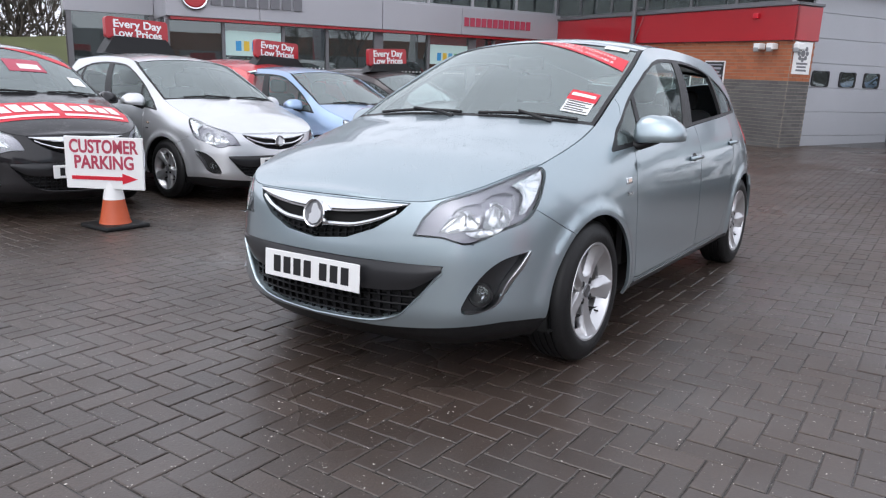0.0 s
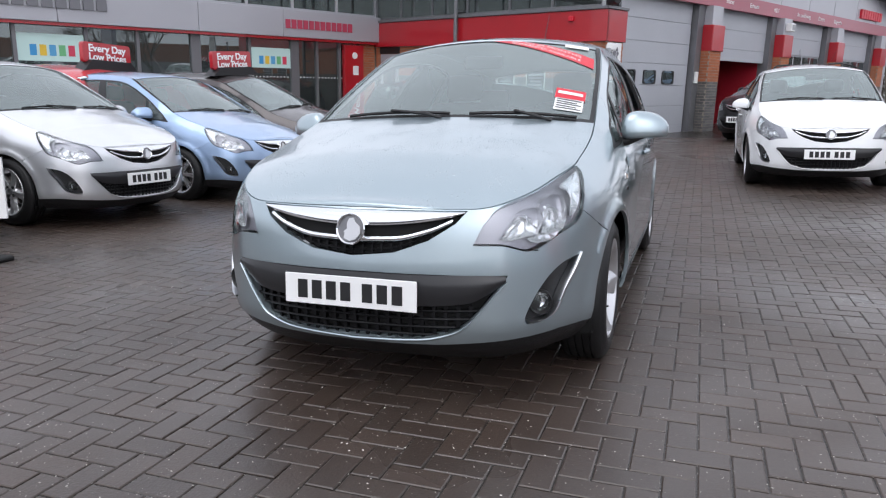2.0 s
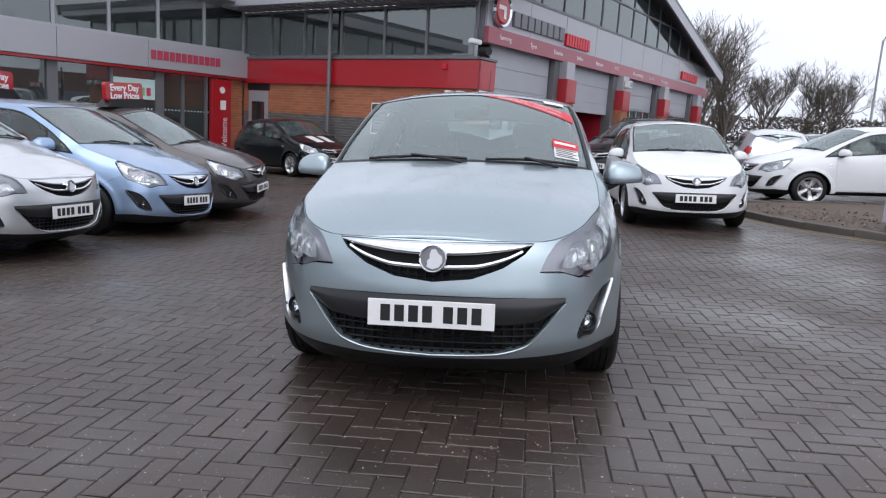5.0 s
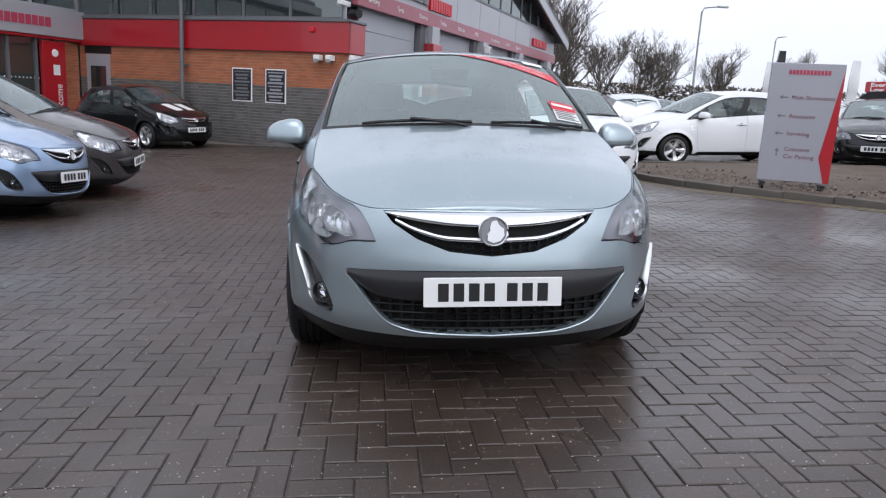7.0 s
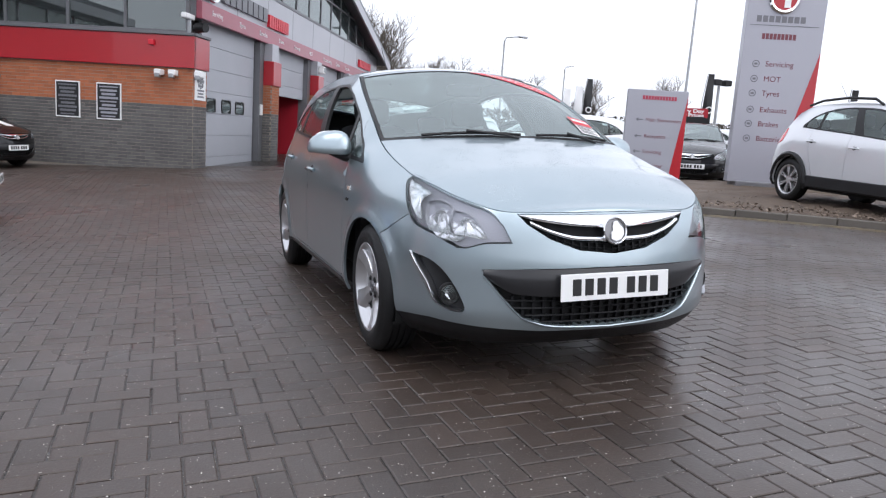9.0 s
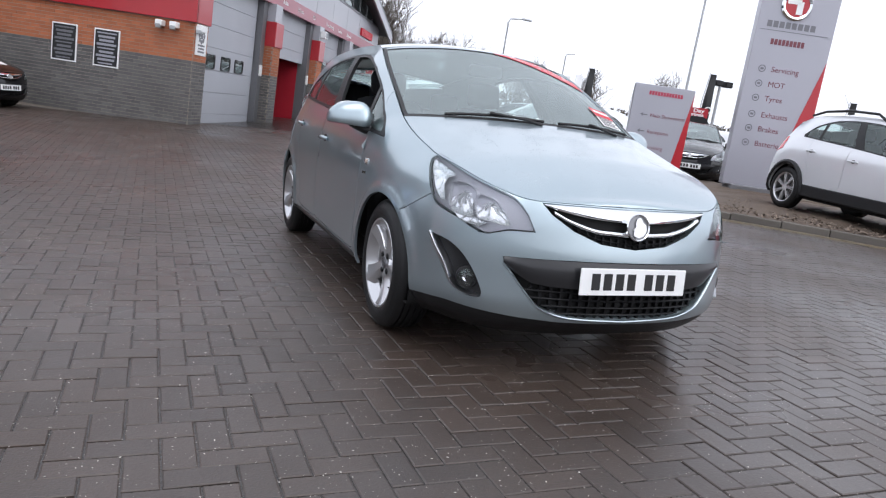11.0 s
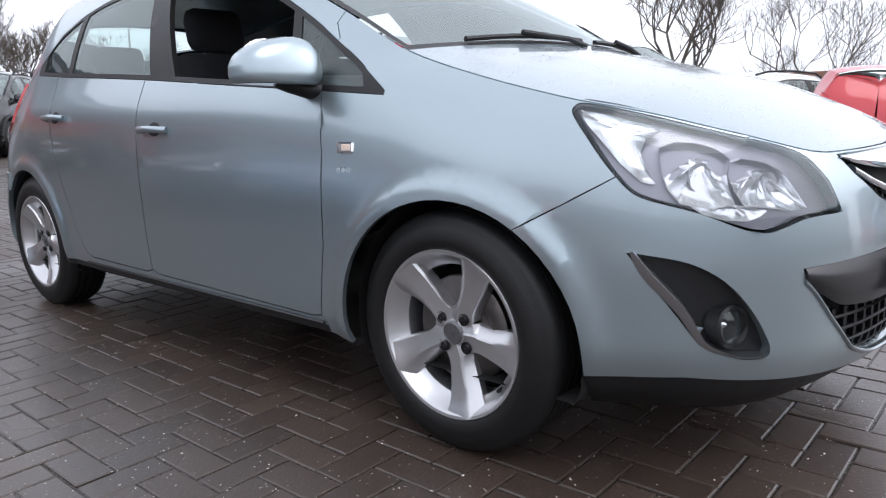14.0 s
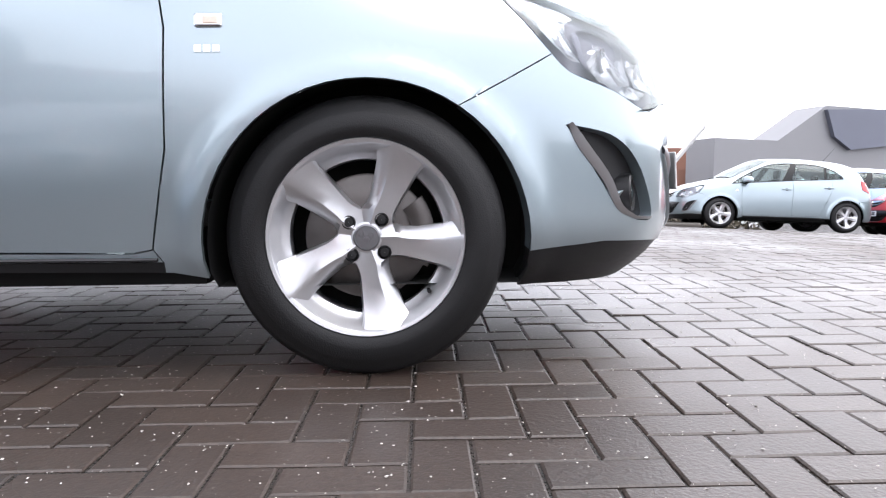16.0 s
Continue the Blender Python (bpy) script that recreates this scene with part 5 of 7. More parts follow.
def rounded_box(size, m, radius):
    bm = bmesh.new()
    h = [v / 2 for v in size]
    box(bm, [-v for v in h], h, None, min(radius, min(h) * 0.95))
    r = bmesh.ops.subdivide_edges(bm, edges=[e for e in bm.edges if e.calc_length() > radius * 1.2], cuts=2, use_grid_fill=True)
    bmesh.ops.transform(bm, matrix=m, verts=bm.verts)
    return mesh_from(bm, "pad", True, 50)


WHEEL_R = 0.309


def wheel_meshes():
    M = {}
    bm = bmesh.new()
    R, w = WHEEL_R, 0.0975
    prof = [(0.2, -w + 0.01), (0.235, -w - 0.004), (0.27, -w + 0.002), (R - 0.012, -w + 0.016), (R - 0.003, -w + 0.03)]
    for c in (-0.045, -0.015, 0.015, 0.045):
        prof += [(R, c - 0.011), (R, c - 0.004), (R - 0.007, c - 0.0035), (R - 0.007, c + 0.0035), (R, c + 0.004)]
    prof += [(R - 0.003, w - 0.03), (R - 0.012, w - 0.016), (R - 0.018, w - 0.012), (0.272, w - 0.002), (0.268, w + 0.001), (0.245, w + 0.005), (0.238, w + 0.005), (0.225, w + 0.001), (0.216, w - 0.004), (0.205, w - 0.02)]
    lathe(bm, prof, 72, "x")
    bmesh.ops.recalc_face_normals(bm, faces=bm.faces)
    M["tyre"] = mesh_from(bm, "tyre", True, 40)
    bm = bmesh.new()
    lathe(bm, [(0.206, 0.068), (0.2175, 0.092), (0.2145, 0.0965), (0.207, 0.0945), (0.2015, 0.0885), (0.19, 0.062), (0.172, 0.046), (0.169, 0.03), (0.176, 0.0), (0.18, -0.04), (0.19, -0.08)], 72, "x")
    # five broad spokes with a raised crest
    for k in range(5):
        a0 = radians(63.5 + 72 * k)
        rows = []
        for r, half, h in ((0.03, 36, 0.062), (0.064, 36, 0.063), (0.07, 32, 0.0635), (0.077, 26.5, 0.064), (0.09, 22, 0.065), (0.115, 19, 0.067), (0.145, 17.2, 0.071), (0.17, 16.2, 0.077), (0.19, 16.2, 0.084), (0.204, 17, 0.09), (0.2125, 17.4, 0.0925)):
            skew = 0.05 * (r / 0.2) ** 1.5
            full = half > 35
            row = []
            for q, dz in ((-1.0, -0.04), (-0.985, -0.008), (-0.88, -0.001), (-0.3, 0.001), (0.25, 0.006), (0.5, 0.002), (0.985, -0.02), (1.0, -0.04)):
                dz = max(dz, -0.002) if full else dz
                ang = a0 + skew + q * radians(half)
                row.append(bm.verts.new((h + dz, r * math.cos(ang), r * math.sin(ang))))
            rows.append(row)
        for a, b in zip(rows, rows[1:]):
            for j in range(7):
                bm.faces.new((a[j], a[j + 1], b[j + 1], b[j]))
    lathe(bm, [(0.032, 0.05), (0.034, 0.0655), (0.03, 0.067), (0.001, 0.067)], 40, "x")
    bmesh.ops.recalc_face_normals(bm, faces=bm.faces)
    M["rim"] = mesh_from(bm, "rim", True, 32)
    for i in range(4):
        bm = bmesh.new()
        a = radians(45 + 90 * i + 4)
        lathe(bm, [(0.0155, 0.06), (0.0155, 0.0668), (0.014, 0.0672), (0.0125, 0.0645), (0.011, 0.066), (0.009, 0.0695), (0.001, 0.07)], 14, "x", Matrix.Translation((0, 0.051 * math.cos(a), 0.051 * math.sin(a))))
        M["bolt", i] = mesh_from(bm, "wheel_bolt", True, 40)
    bm = bmesh.new()
    lathe(bm, [(0.0295, 0.064), (0.0295, 0.0705), (0.026, 0.0725), (0.025, 0.070), (0.001, 0.0705)], 32, "x")
    for a, b in ((-0.012, 0.009), (0.0, -0.004), (0.009, 0.006)):
        lathe(bm, [(0.0065, 0.0705), (0.006, 0.073), (0.001, 0.0733)], 10, "x", Matrix.Translation((0, a, b)))
    M["cap"] = mesh_from(bm, "centre_cap", True, 40)
    bm = bmesh.new()
    lathe(bm, [(0.06, 0.0), (0.06, 0.03), (0.135, 0.03), (0.14, 0.026), (0.14, 0.004), (0.06, 0.0)], 48, "x")
    M["disc"] = mesh_from(bm, "brake_disc", True, 40)
    bm = bmesh.new()
    rows = []
    for i in range(9):
        a = radians(-28 + 8 * i)
        rows.append([bm.verts.new((x, r * math.cos(a), r * math.sin(a))) for x, r in ((-0.02, 0.1), (0.04, 0.1), (0.048, 0.112), (0.048, 0.138), (0.04, 0.15), (-0.02, 0.15))])
    for r, q in zip(rows, rows[1:]):
        for j in range(6):
            bm.faces.new((r[j], r[(j + 1) % 6], q[(j + 1) % 6], q[j]))
    bm.faces.new(rows[0]), bm.faces.new(rows[-1][::-1])
    bmesh.ops.recalc_face_normals(bm, faces=bm.faces)
    M["caliper"] = mesh_from(bm, "brake_caliper", True, 40)
    bm = bmesh.new()
    tube(bm, [(0.045, 0.134, -0.12), (0.07, 0.136, -0.122)], 0.0045, 8)
    M["valve"] = mesh_from(bm, "valve", True)
    bm = bmesh.new()
    lathe(bm, [(0.19, -0.08), (0.0, -0.085)], 40, "x")
    M["backing"] = mesh_from(bm, "hub_back", True)
    return M


WHEEL = wheel_meshes()
ALT_RIM = {}


def alloy_variant(spokes):
    """A rim with more and thinner spokes, for the other cars."""
    if spokes not in ALT_RIM:
        bm = bmesh.new()
        lathe(bm, [(0.206, 0.068), (0.2175, 0.092), (0.2145, 0.096), (0.207, 0.094), (0.2005, 0.086), (0.197, 0.06), (0.193, 0.02), (0.19, -0.08)], 48, "x")
        for k in range(spokes):
            for d in (-0.09, 0.09):
                m = Matrix.Rotation(2 * math.pi * k / spokes + d, 4, "X")
                box(bm, (0.03, 0.03, -0.009), (0.075, 0.205, 0.009), m, 0.004)
        lathe(bm, [(0.06, 0.03), (0.055, 0.07), (0.001, 0.078)], 30, "x")
        bmesh.ops.recalc_face_normals(bm, faces=bm.faces)
        ALT_RIM[spokes] = mesh_from(bm, "rim", True, 40)
    return ALT_RIM[spokes]


def add_wheel(car, x, y, z, steer=0.0, rim=None):
    side = 1 if x > 0 else -1
    # near-black disc shuts the wheel's back, as painted shade
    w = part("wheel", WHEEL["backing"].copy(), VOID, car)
    w.matrix_local = pose(x, y, z, 0, 0, steer) @ (pose(0, 0, 0, 0, 0, 180) if side < 0 else Matrix.Identity(4))
    part("tyre", WHEEL["tyre"], RUBBER, w, "black wet road tyre with grooved tread")
    part("rim", rim or WHEEL["rim"], ALLOY, w, "silver five-spoke alloy rim" if rim is None else "silver multi-spoke alloy rim")
    part("brake_disc", WHEEL["disc"], STEEL, w)
    if rim is None:
        part("brake_caliper", WHEEL["caliper"], STEEL, w)
        for i in range(4):
            part("wheel_bolt", WHEEL["bolt", i], PLASTIC, w)
        part("centre_cap", WHEEL["cap"], DARK_ALLOY, w, "dark round centre cap")
        part("valve", WHEEL["valve"], PLASTIC, w)
    return w


def mirror_mesh(side):
    bm = bmesh.new()
    bmesh.ops.create_uvsphere(bm, u_segments=28, v_segments=18, radius=1)
    for v in bm.verts:
        p = v.co
        q = [math.copysign(abs(c) ** 0.8, c) for c in p]
        x, y, z = q[0] * 0.108, math.copysign(abs(p[1]) ** 0.65, p[1]) * 0.076, q[2] * 0.09
        if y > 0.03:
            y = 0.03 + (y - 0.03) * 0.15
        if z < 0:
            z = max(z * 0.6, -0.031 + 0.006 * (x / 0.108))
        z *= 1.0 - 0.2 * (x / 0.108) if z > 0 else 1.0
        y *= 1.0 - 0.15 * max(0.0, z / 0.09)
        v.co = Vector(((0.9 + x) * side, 0.5 + y + 0.03 * (x / 0.098), 0.963 + z))
    bmesh.ops.recalc_face_normals(bm, faces=bm.faces)
    shell = mesh_from(bm, "mirror_shell", True, 60)
    bm = bmesh.new()
    tube(bm, [(0.775 * side, 0.455, 0.905), (0.81 * side, 0.47, 0.912), (0.845 * side, 0.5, 0.935), (0.875 * side, 0.515, 0.955)], 0.032, 10, 0.036)
    for v in bm.verts:
        v.co.z = 0.93 + (v.co.z - 0.93) * 0.75
    foot = mesh_from(bm, "mirror_foot", True, 60)
    bm = bmesh.new()
    lathe(bm, [(0.001, 0.0), (0.06, 0.0)], 20, "z", Matrix.Translation((0.9 * side, 0.537, 0.998)) @ Matrix.Rotation(radians(90), 4, "X") @ Matrix.Diagonal((1.35, 0.95, 1, 1)))
    return shell, foot, mesh_from(bm, "mirror_glass")


# outlines on the skin (s, z) of the chrome bowls inside a headlamp
LAMP_SHAPES = {
    "wing": [(1.05, 0.843), (0.97, 0.826), (0.89, 0.806), (0.862, 0.793), (0.896, 0.778), (0.906, 0.752), (0.895, 0.722), (0.872, 0.688), (0.9, 0.692), (0.945, 0.728), (0.99, 0.775), (1.035, 0.818)],
    "outer": [(0.86, 0.755), (0.83, 0.764), (0.79, 0.762), (0.75, 0.75), (0.725, 0.732), (0.735, 0.704), (0.73, 0.68), (0.72, 0.652), (0.76, 0.645), (0.82, 0.654), (0.845, 0.683), (0.855, 0.713)],
    "inner": [(0.715, 0.722), (0.69, 0.729), (0.64, 0.72), (0.61, 0.705), (0.585, 0.675), (0.555, 0.635), (0.59, 0.632), (0.64, 0.64), (0.69, 0.645), (0.71, 0.674), (0.72, 0.7)],
    "lower": [(0.82, 0.646), (0.76, 0.638), (0.69, 0.637), (0.63, 0.628), (0.65, 0.612), (0.68, 0.601), (0.74, 0.606), (0.79, 0.622)],
}


def lamp_bowl(name, edge, side):
    """A dished chrome reflector with facets, inside the given outline."""
    key = "bowl", name, side
    if key in MESH:
        return MESH[key]
    cs, cz = sum(p[0] for p in edge) / len(edge), sum(p[1] for p in edge) / len(edge)
    if name in ("outer", "inner"):
        edge = [(cs + (p - cs) * 1.1, cz + (q - cz) * 1.12) for p, q in edge]
    if name == "lower":
        edge = [(cs + (p - cs) * 0.85, cz + 0.004 + (q - cz) * 0.75) for p, q in edge]
    line = []
    for p, q in zip(edge, edge[1:] + edge[:1]):
        line += [(p[0] + (q[0] - p[0]) * i / 3, p[1] + (q[1] - p[1]) * i / 3) for i in range(3)]
    bm = bmesh.new()
    rows = []
    deep = {"wing": 0.01, "outer": 0.012, "inner": 0.012, "lower": 0.006}[name]
    crisp = 0.5 if name in ("wing", "lower") else 1.0
    for f, d in ((1.0, 0.0), (0.96, 0.12), (0.75, 0.55), (0.5, 0.85), (0.22, 1.0)):
        row = []
        for i, (s, z) in enumerate(line):
            facet = crisp * (0.004 * ((i // 2) % 2) * (f < 0.96) + 0.003 * math.sin(i * 2.7 + f * 9) * (f < 0.9))
            p = skin(cs + (s - cs) * f, cz + 0.022 * (1 - f) + (z - cz) * f, -0.007 - deep * d - facet - (0.38 * max(0, z - min(q[1] for q in edge)) * f if f < 0.97 and name in ("outer", "inner") else 0))
            row.append(bm.verts.new((p.x * side, p.y, p.z)))
        rows.append(row)
    n = len(line)
    for a, b in zip(rows, rows[1:]):
        for i in range(n):
            bm.faces.new((a[i], a[(i + 1) % n], b[(i + 1) % n], b[i]))
    bm.faces.new(rows[-1])
    bmesh.ops.recalc_face_normals(bm, faces=bm.faces)
    MESH[key] = mesh_from(bm, "reflector", True, 25)
    return MESH[key]


def plate_bars(width=0.52, groups=(4, 3)):
    """Seven plain blocks in place of the characters."""
    rows, x, w = [], -0.2, 0.046
    for g, count in enumerate(groups):
        for _ in range(count):
            rows.append((x + w / 2, 0.0, 0.04, 0.068))
            x += 0.0575
        x += 0.028
    shift = (rows[0][0] + rows[-1][0]) / 2
    return [(a - shift, b, c, d) for a, b, c, d in rows]


def add_plate(car, m, label="white number plate with plain dark blocks"):
    bm = bmesh.new()
    box(bm, (-0.26, -0.0555, -0.006), (0.26, 0.0555, 0.0), m, 0.003)
    p = part("number_plate", bm, WHITEPL, car, label)
    for r in plate_bars():
        bars(p, "plate_block", [r], m, INK, 0.0012)
    return p


LOW_EDGE = curve([0, 0.16, 0.28, 0.37, 0.42], [0.571, 0.588, 0.632, 0.69, 0.727])
LOWMESH_EDGE = curve([0, 0.25, 0.38, 0.46, 0.53, 0.56], [0.262, 0.273, 0.308, 0.385, 0.472, 0.5])
TRIM_EDGE = curve([0, 0.3, 0.42, 0.5, 0.56], [0.397, 0.4, 0.41, 0.45, 0.49])


def face_parts():
    """Grille bars and bumper trim, built once."""
    F = {}
    F["chrome_top"] = ribbon(-0.398, 0.398, lambda x: 0.7285, lambda x: 0.724 - 0.047 * max(0, 1 - (x / 0.4) ** 2) ** 0.8, 0.0, 0.007, 44)
    F["chrome_low"] = ribbon(-0.36, 0.36, lambda x: LOW_EDGE(x) + 0.064 - 0.05 * (x / 0.4) ** 2, lambda x: LOW_EDGE(x) + 0.046 - 0.048 * (x / 0.4) ** 2, -0.003, 0.006, 44)
    F["grey_trim"] = ribbon(-0.54, 0.54, lambda x: 0.512 - 0.004 * x, lambda x: TRIM_EDGE(x), -0.004, 0.012, 48)
    for i, dz in enumerate((0.012, 0.03)):
        F["mesh_bar", i] = ribbon(-0.33 + 0.03 * i, 0.33 - 0.03 * i, lambda x: LOW_EDGE(x) + dz + 0.005, lambda x: LOW_EDGE(x) + dz, -0.012, 0.002, 36, 2, 0.01)
    F["low_bars"] = []
    for z in (0.285, 0.315, 0.345, 0.375):
        w = 0.3 + 0.17 * min(1, max(0, (z - 0.27) / 0.1))
        F["low_bars"].append(ribbon(-w, w, lambda x: z + 0.007, lambda x: z - 0.001, -0.02, 0.003, 40, 2, 0.014))
    F["low_ribs"] = []
    for i in range(-10, 11):
        x = i * 0.043
        zb = LOWMESH_EDGE(abs(x)) + 0.004
        if zb < 0.38:
            F["low_ribs"].append(ribbon(x - 0.006, x + 0.006, lambda q: 0.398, lambda q: zb, -0.021, 0.001, 2, 5, 0.012))
    F["up_ribs"] = []
    for i in range(-8, 9):
        x = i * 0.036
        F["up_ribs"].append(ribbon(x - 0.004, x + 0.004, lambda q: LOW_EDGE(abs(x)) + 0.045 - 0.05 * (x / 0.4) ** 2, lambda q: LOW_EDGE(abs(x)) + 0.002, -0.014, 0.001, 2, 3, 0.01))
    F["low_lip"] = ribbon(-0.542, 0.542, lambda x: LOWMESH_EDGE(x) + 0.003, lambda x: LOWMESH_EDGE(x) - 0.009, 0.003, 0.005, 90, 3, 0.012)
    return F


FACES = face_parts()


def seat_parts(car, x, y, name="front_seat"):
    s = part(name, rounded_box((0.5, 0.52, 0.2), pose(x, y, 0.46, -6, 0, 0), 0.07), FABRIC, car, "dark cloth seat")
    part("backrest", rounded_box((0.48, 0.17, 0.66), pose(x, y + 0.36, 0.79, -18, 0, 0), 0.08), FABRIC, s)
    part("headrest", rounded_box((0.25, 0.1, 0.18), pose(x, y + 0.49, 1.2, -12, 0, 0), 0.05), FABRIC, s)
    bm = bmesh.new()
    for dx in (-0.06, 0.06):
        tube(bm, [(x + dx, y + 0.46, 1.05), (x + dx, y + 0.485, 1.15)], 0.007, 8)
    part("headrest_post", bm, CHROME, s)
    return s


def hatchback(m, paint, label, group="", steer=0.0, rim=None, open_windows=(), detail=True, banner=False, roof_sign=False):
    car = thing("hatchback_car", m, label, "car", group)
    P = lambda n, me, mat, par=None, lab="": part(n, me, mat, par or car, lab)

    def painted(n, me, par=None, lab=""):
        ob = part(n, me, None, par or car, lab)
        if not me.materials:
            me.materials.append(PAINT["ice"])
        ob.material_slots[0].link = "OBJECT"
        ob.material_slots[0].material = paint
        return ob

    bumper = painted("front_bumper", MESH["front_bumper"])
    P("splitter", MESH["splitter"], PLASTIC, bumper, "matt black chin spoiler")
    # near-black sheets behind the bars paint the shade of the openings
    P("upper_grille", MESH["upper_grille"], VOID, bumper, "black mesh grille")
    P("lower_grille", MESH["lower_grille"], VOID, bumper, "black lower air intake")
    P("grille_bar", FACES["chrome_top"], CHROME, bumper, "broad chrome grille bar")
    P("grille_bar", FACES["chrome_low"], CHROME, bumper, "thin chrome grille bar")
    P("bumper_trim", FACES["grey_trim"], GREYTRIM, bumper, "dark grey bumper insert")
    painted("intake_lip", FACES["low_lip"], bumper)
    for i in range(2):
        P("mesh_bar", FACES["mesh_bar", i], GRILLE, bumper)
    for me in FACES["low_bars"]:
        P("mesh_bar", me, GRILLE, bumper)
    if detail:
        for me in FACES["low_ribs"] + FACES["up_ribs"]:
            P("mesh_rib", me, GRILLE, bumper)
    em = Matrix.Translation((0, -0.838, 0.664)) @ pose(0, 0, 0, 78, 0, 0)
    bm = bmesh.new()
    lathe(bm, [(0.05, -0.03), (0.053, 0.0), (0.057, 0.006), (0.0535, 0.0105), (0.049, 0.006), (0.047, 0.0)], 40, "z", em)
    emblem = P("emblem", bm, CHROME, None, "round chrome badge")
    bm = bmesh.new()
    lathe(bm, [(0.048, 0.0), (0.001, 0.002)], 32, "z", em)
    P("badge_back", bm, DARK_ALLOY, emblem)
    bm = bmesh.new()
    pts = [(0.039 * math.cos(radians(a)) * f, 0.039 * math.sin(radians(a)) * f) for a, f in ((205, 0.75), (170, 0.3), (130, 0.55), (100, 0.95), (75, 1.08), (45, 0.8), (15, 1.0), (-20, 1.1), (-55, 1.1), (-90, 1.1), (-125, 1.05), (-150, 0.6))]
    prism(bm, pts, 0.002, 0.008, em)
    P("badge_shape", bm, ALLOY, emblem)
    add_plate(car, Matrix.Translation((0, -0.872, 0.441)) @ pose(0, 0, 0, 87, 0, 0))
    bonnet = painted("bonnet", MESH["bonnet"])
    painted("roof", MESH["roof"])
    painted("tailgate", MESH["tailgate"])
    painted("rear_bumper", MESH["rear_bumper"])
    ws = P("windscreen", MESH["windscreen"], SCREEN, None, "curved clear windscreen")
    ws.visible_shadow = False
    P("rear_screen", MESH["rear_screen"], GLASS).visible_shadow = False
    for side in ("left", "right"):
        P("screen_seal", MESH["screen_seal", side], PLASTIC, ws)
    if "cowl" not in MESH:
        MESH["cowl"] = mesh_from(screen_patch(lambda a, b: (-1 + 2 * a, -0.03 + 0.075 * b), 24, 3, 0.003), "cowl", True)
        MESH["roof_front"] = mesh_from(screen_patch(lambda a, b: (-1 + 2 * a, 0.953 + 0.052 * b), 24, 4, 0.004), "roof_front", True)
        MESH["screen_head"] = mesh_from(screen_patch(lambda a, b: (-1 + 2 * a, 0.94 + 0.02 * b), 24, 2, 0.001), "screen_head", True)
    P("cowl", MESH["cowl"], PLASTIC)
    P("screen_head", MESH["screen_head"], PLASTIC, ws)
    painted("roof_front", MESH["roof_front"])
    for t0, t1, tp in ((-0.72, 0.06, 0.02), (0.2, 0.9, 0.75)):
        bm = bmesh.new()
        tube(bm, [on_screen(t0 + (t1 - t0) * i / 8, 0.036 + 0.016 * math.sin(math.pi * i / 8), 0.014) for i in range(9)], 0.008, 6)
        wiper = P("wiper", bm, PLASTIC, None, "black wiper blade resting low on the windscreen")
        bm = bmesh.new()
        tm = (t0 + t1) / 2 - 0.05
        tube(bm, [on_screen(tp, -0.01, 0.012), on_screen(tp - 0.12, 0.015, 0.024), on_screen(tm, 0.052, 0.026)], 0.008, 6)
        P("wiper_arm", bm, PLASTIC, wiper)
    for side, sgn in (("left", 1), ("right", -1)):
        painted("fender", MESH["fender", side])
        body = painted("body_side", MESH["body_side", side])
        trim = P("window_trim", MESH["window_trim", side], PLASTIC, body, "black window surround and pillar")
        for name, door in (("front", "front_door"), ("rear", "rear_door")):
            d = painted(door, MESH[door, side])
            if (side, name) not in open_windows:
                P("window_glass", MESH[name + "_glass", side], GLASS, d).visible_shadow = False
            y, z = (1.285, 0.815) if name == "front" else (2.125, 0.868)
            s = s_at("y", y, z)
            bm = bmesh.new()
            q = on_skin(s, z, 0.0, sgn)
            # flat dark disc paints the shade of the hollow behind the handle
            lathe(bm, [(0.001, 0.0015), (0.026, 0.0015), (0.029, 0.0)], 24, "z", q @ Matrix.Translation((0, 0.004, 0)) @ Matrix.Diagonal((1.45, 0.85, 1, 1)))
            P("handle_cup", bm, DASH, d)
            bm = bmesh.new()
            tube(bm, [q @ Vector(p) for p in ((-0.088, -0.002, 0.004), (-0.07, 0, 0.022), (0, 0.002, 0.026), (0.07, 0, 0.022), (0.09, 0, 0.006))], 0.0115, 10)
            painted("door_handle", mesh_from(bm, "door_handle", True, 60), d)
            if name == "front":
                shell, foot, mglass = MIRROR[side]
                mm = painted("door_mirror", shell, d)
                P("mirror_foot", foot, PLASTIC, d)
                P("mirror_glass", mglass, CHROME, d)
        P("quarter_glass", MESH["quarter_glass", side], GLASS, body).visible_shadow = False
        P("corner_glass", MESH["corner_glass", side], GLASS, body).visible_shadow = False
        P("sill_trim", MESH["sill_trim", side], PLASTIC, body)
        bm = bmesh.new()
        tube(bm, [(sgn * skin(s_at("y", y, 0.278), 0.278, 0.003).x, y, 0.266 + 0.006 * y) for y in (0.44, 0.8, 1.2, 1.6, 1.95)], 0.0045, 6)
        P("sill_strip", bm, GREYTRIM, body, "thin dark strip along the sill")
        P("tail_lamp", MESH["tail_lamp", side], LAMPRED, None, "red tail lamp")
        # headlamp: dark housing, chrome reflectors, clear lens
        hl = P("headlight", MESH["headlight_bowl", side], HOUSING, None, "clear headlamp with chrome reflectors")
        for name, edge in LAMP_SHAPES.items():
            P("reflector", lamp_bowl(name, edge, sgn), REFLECT, hl, "faceted chrome reflector")
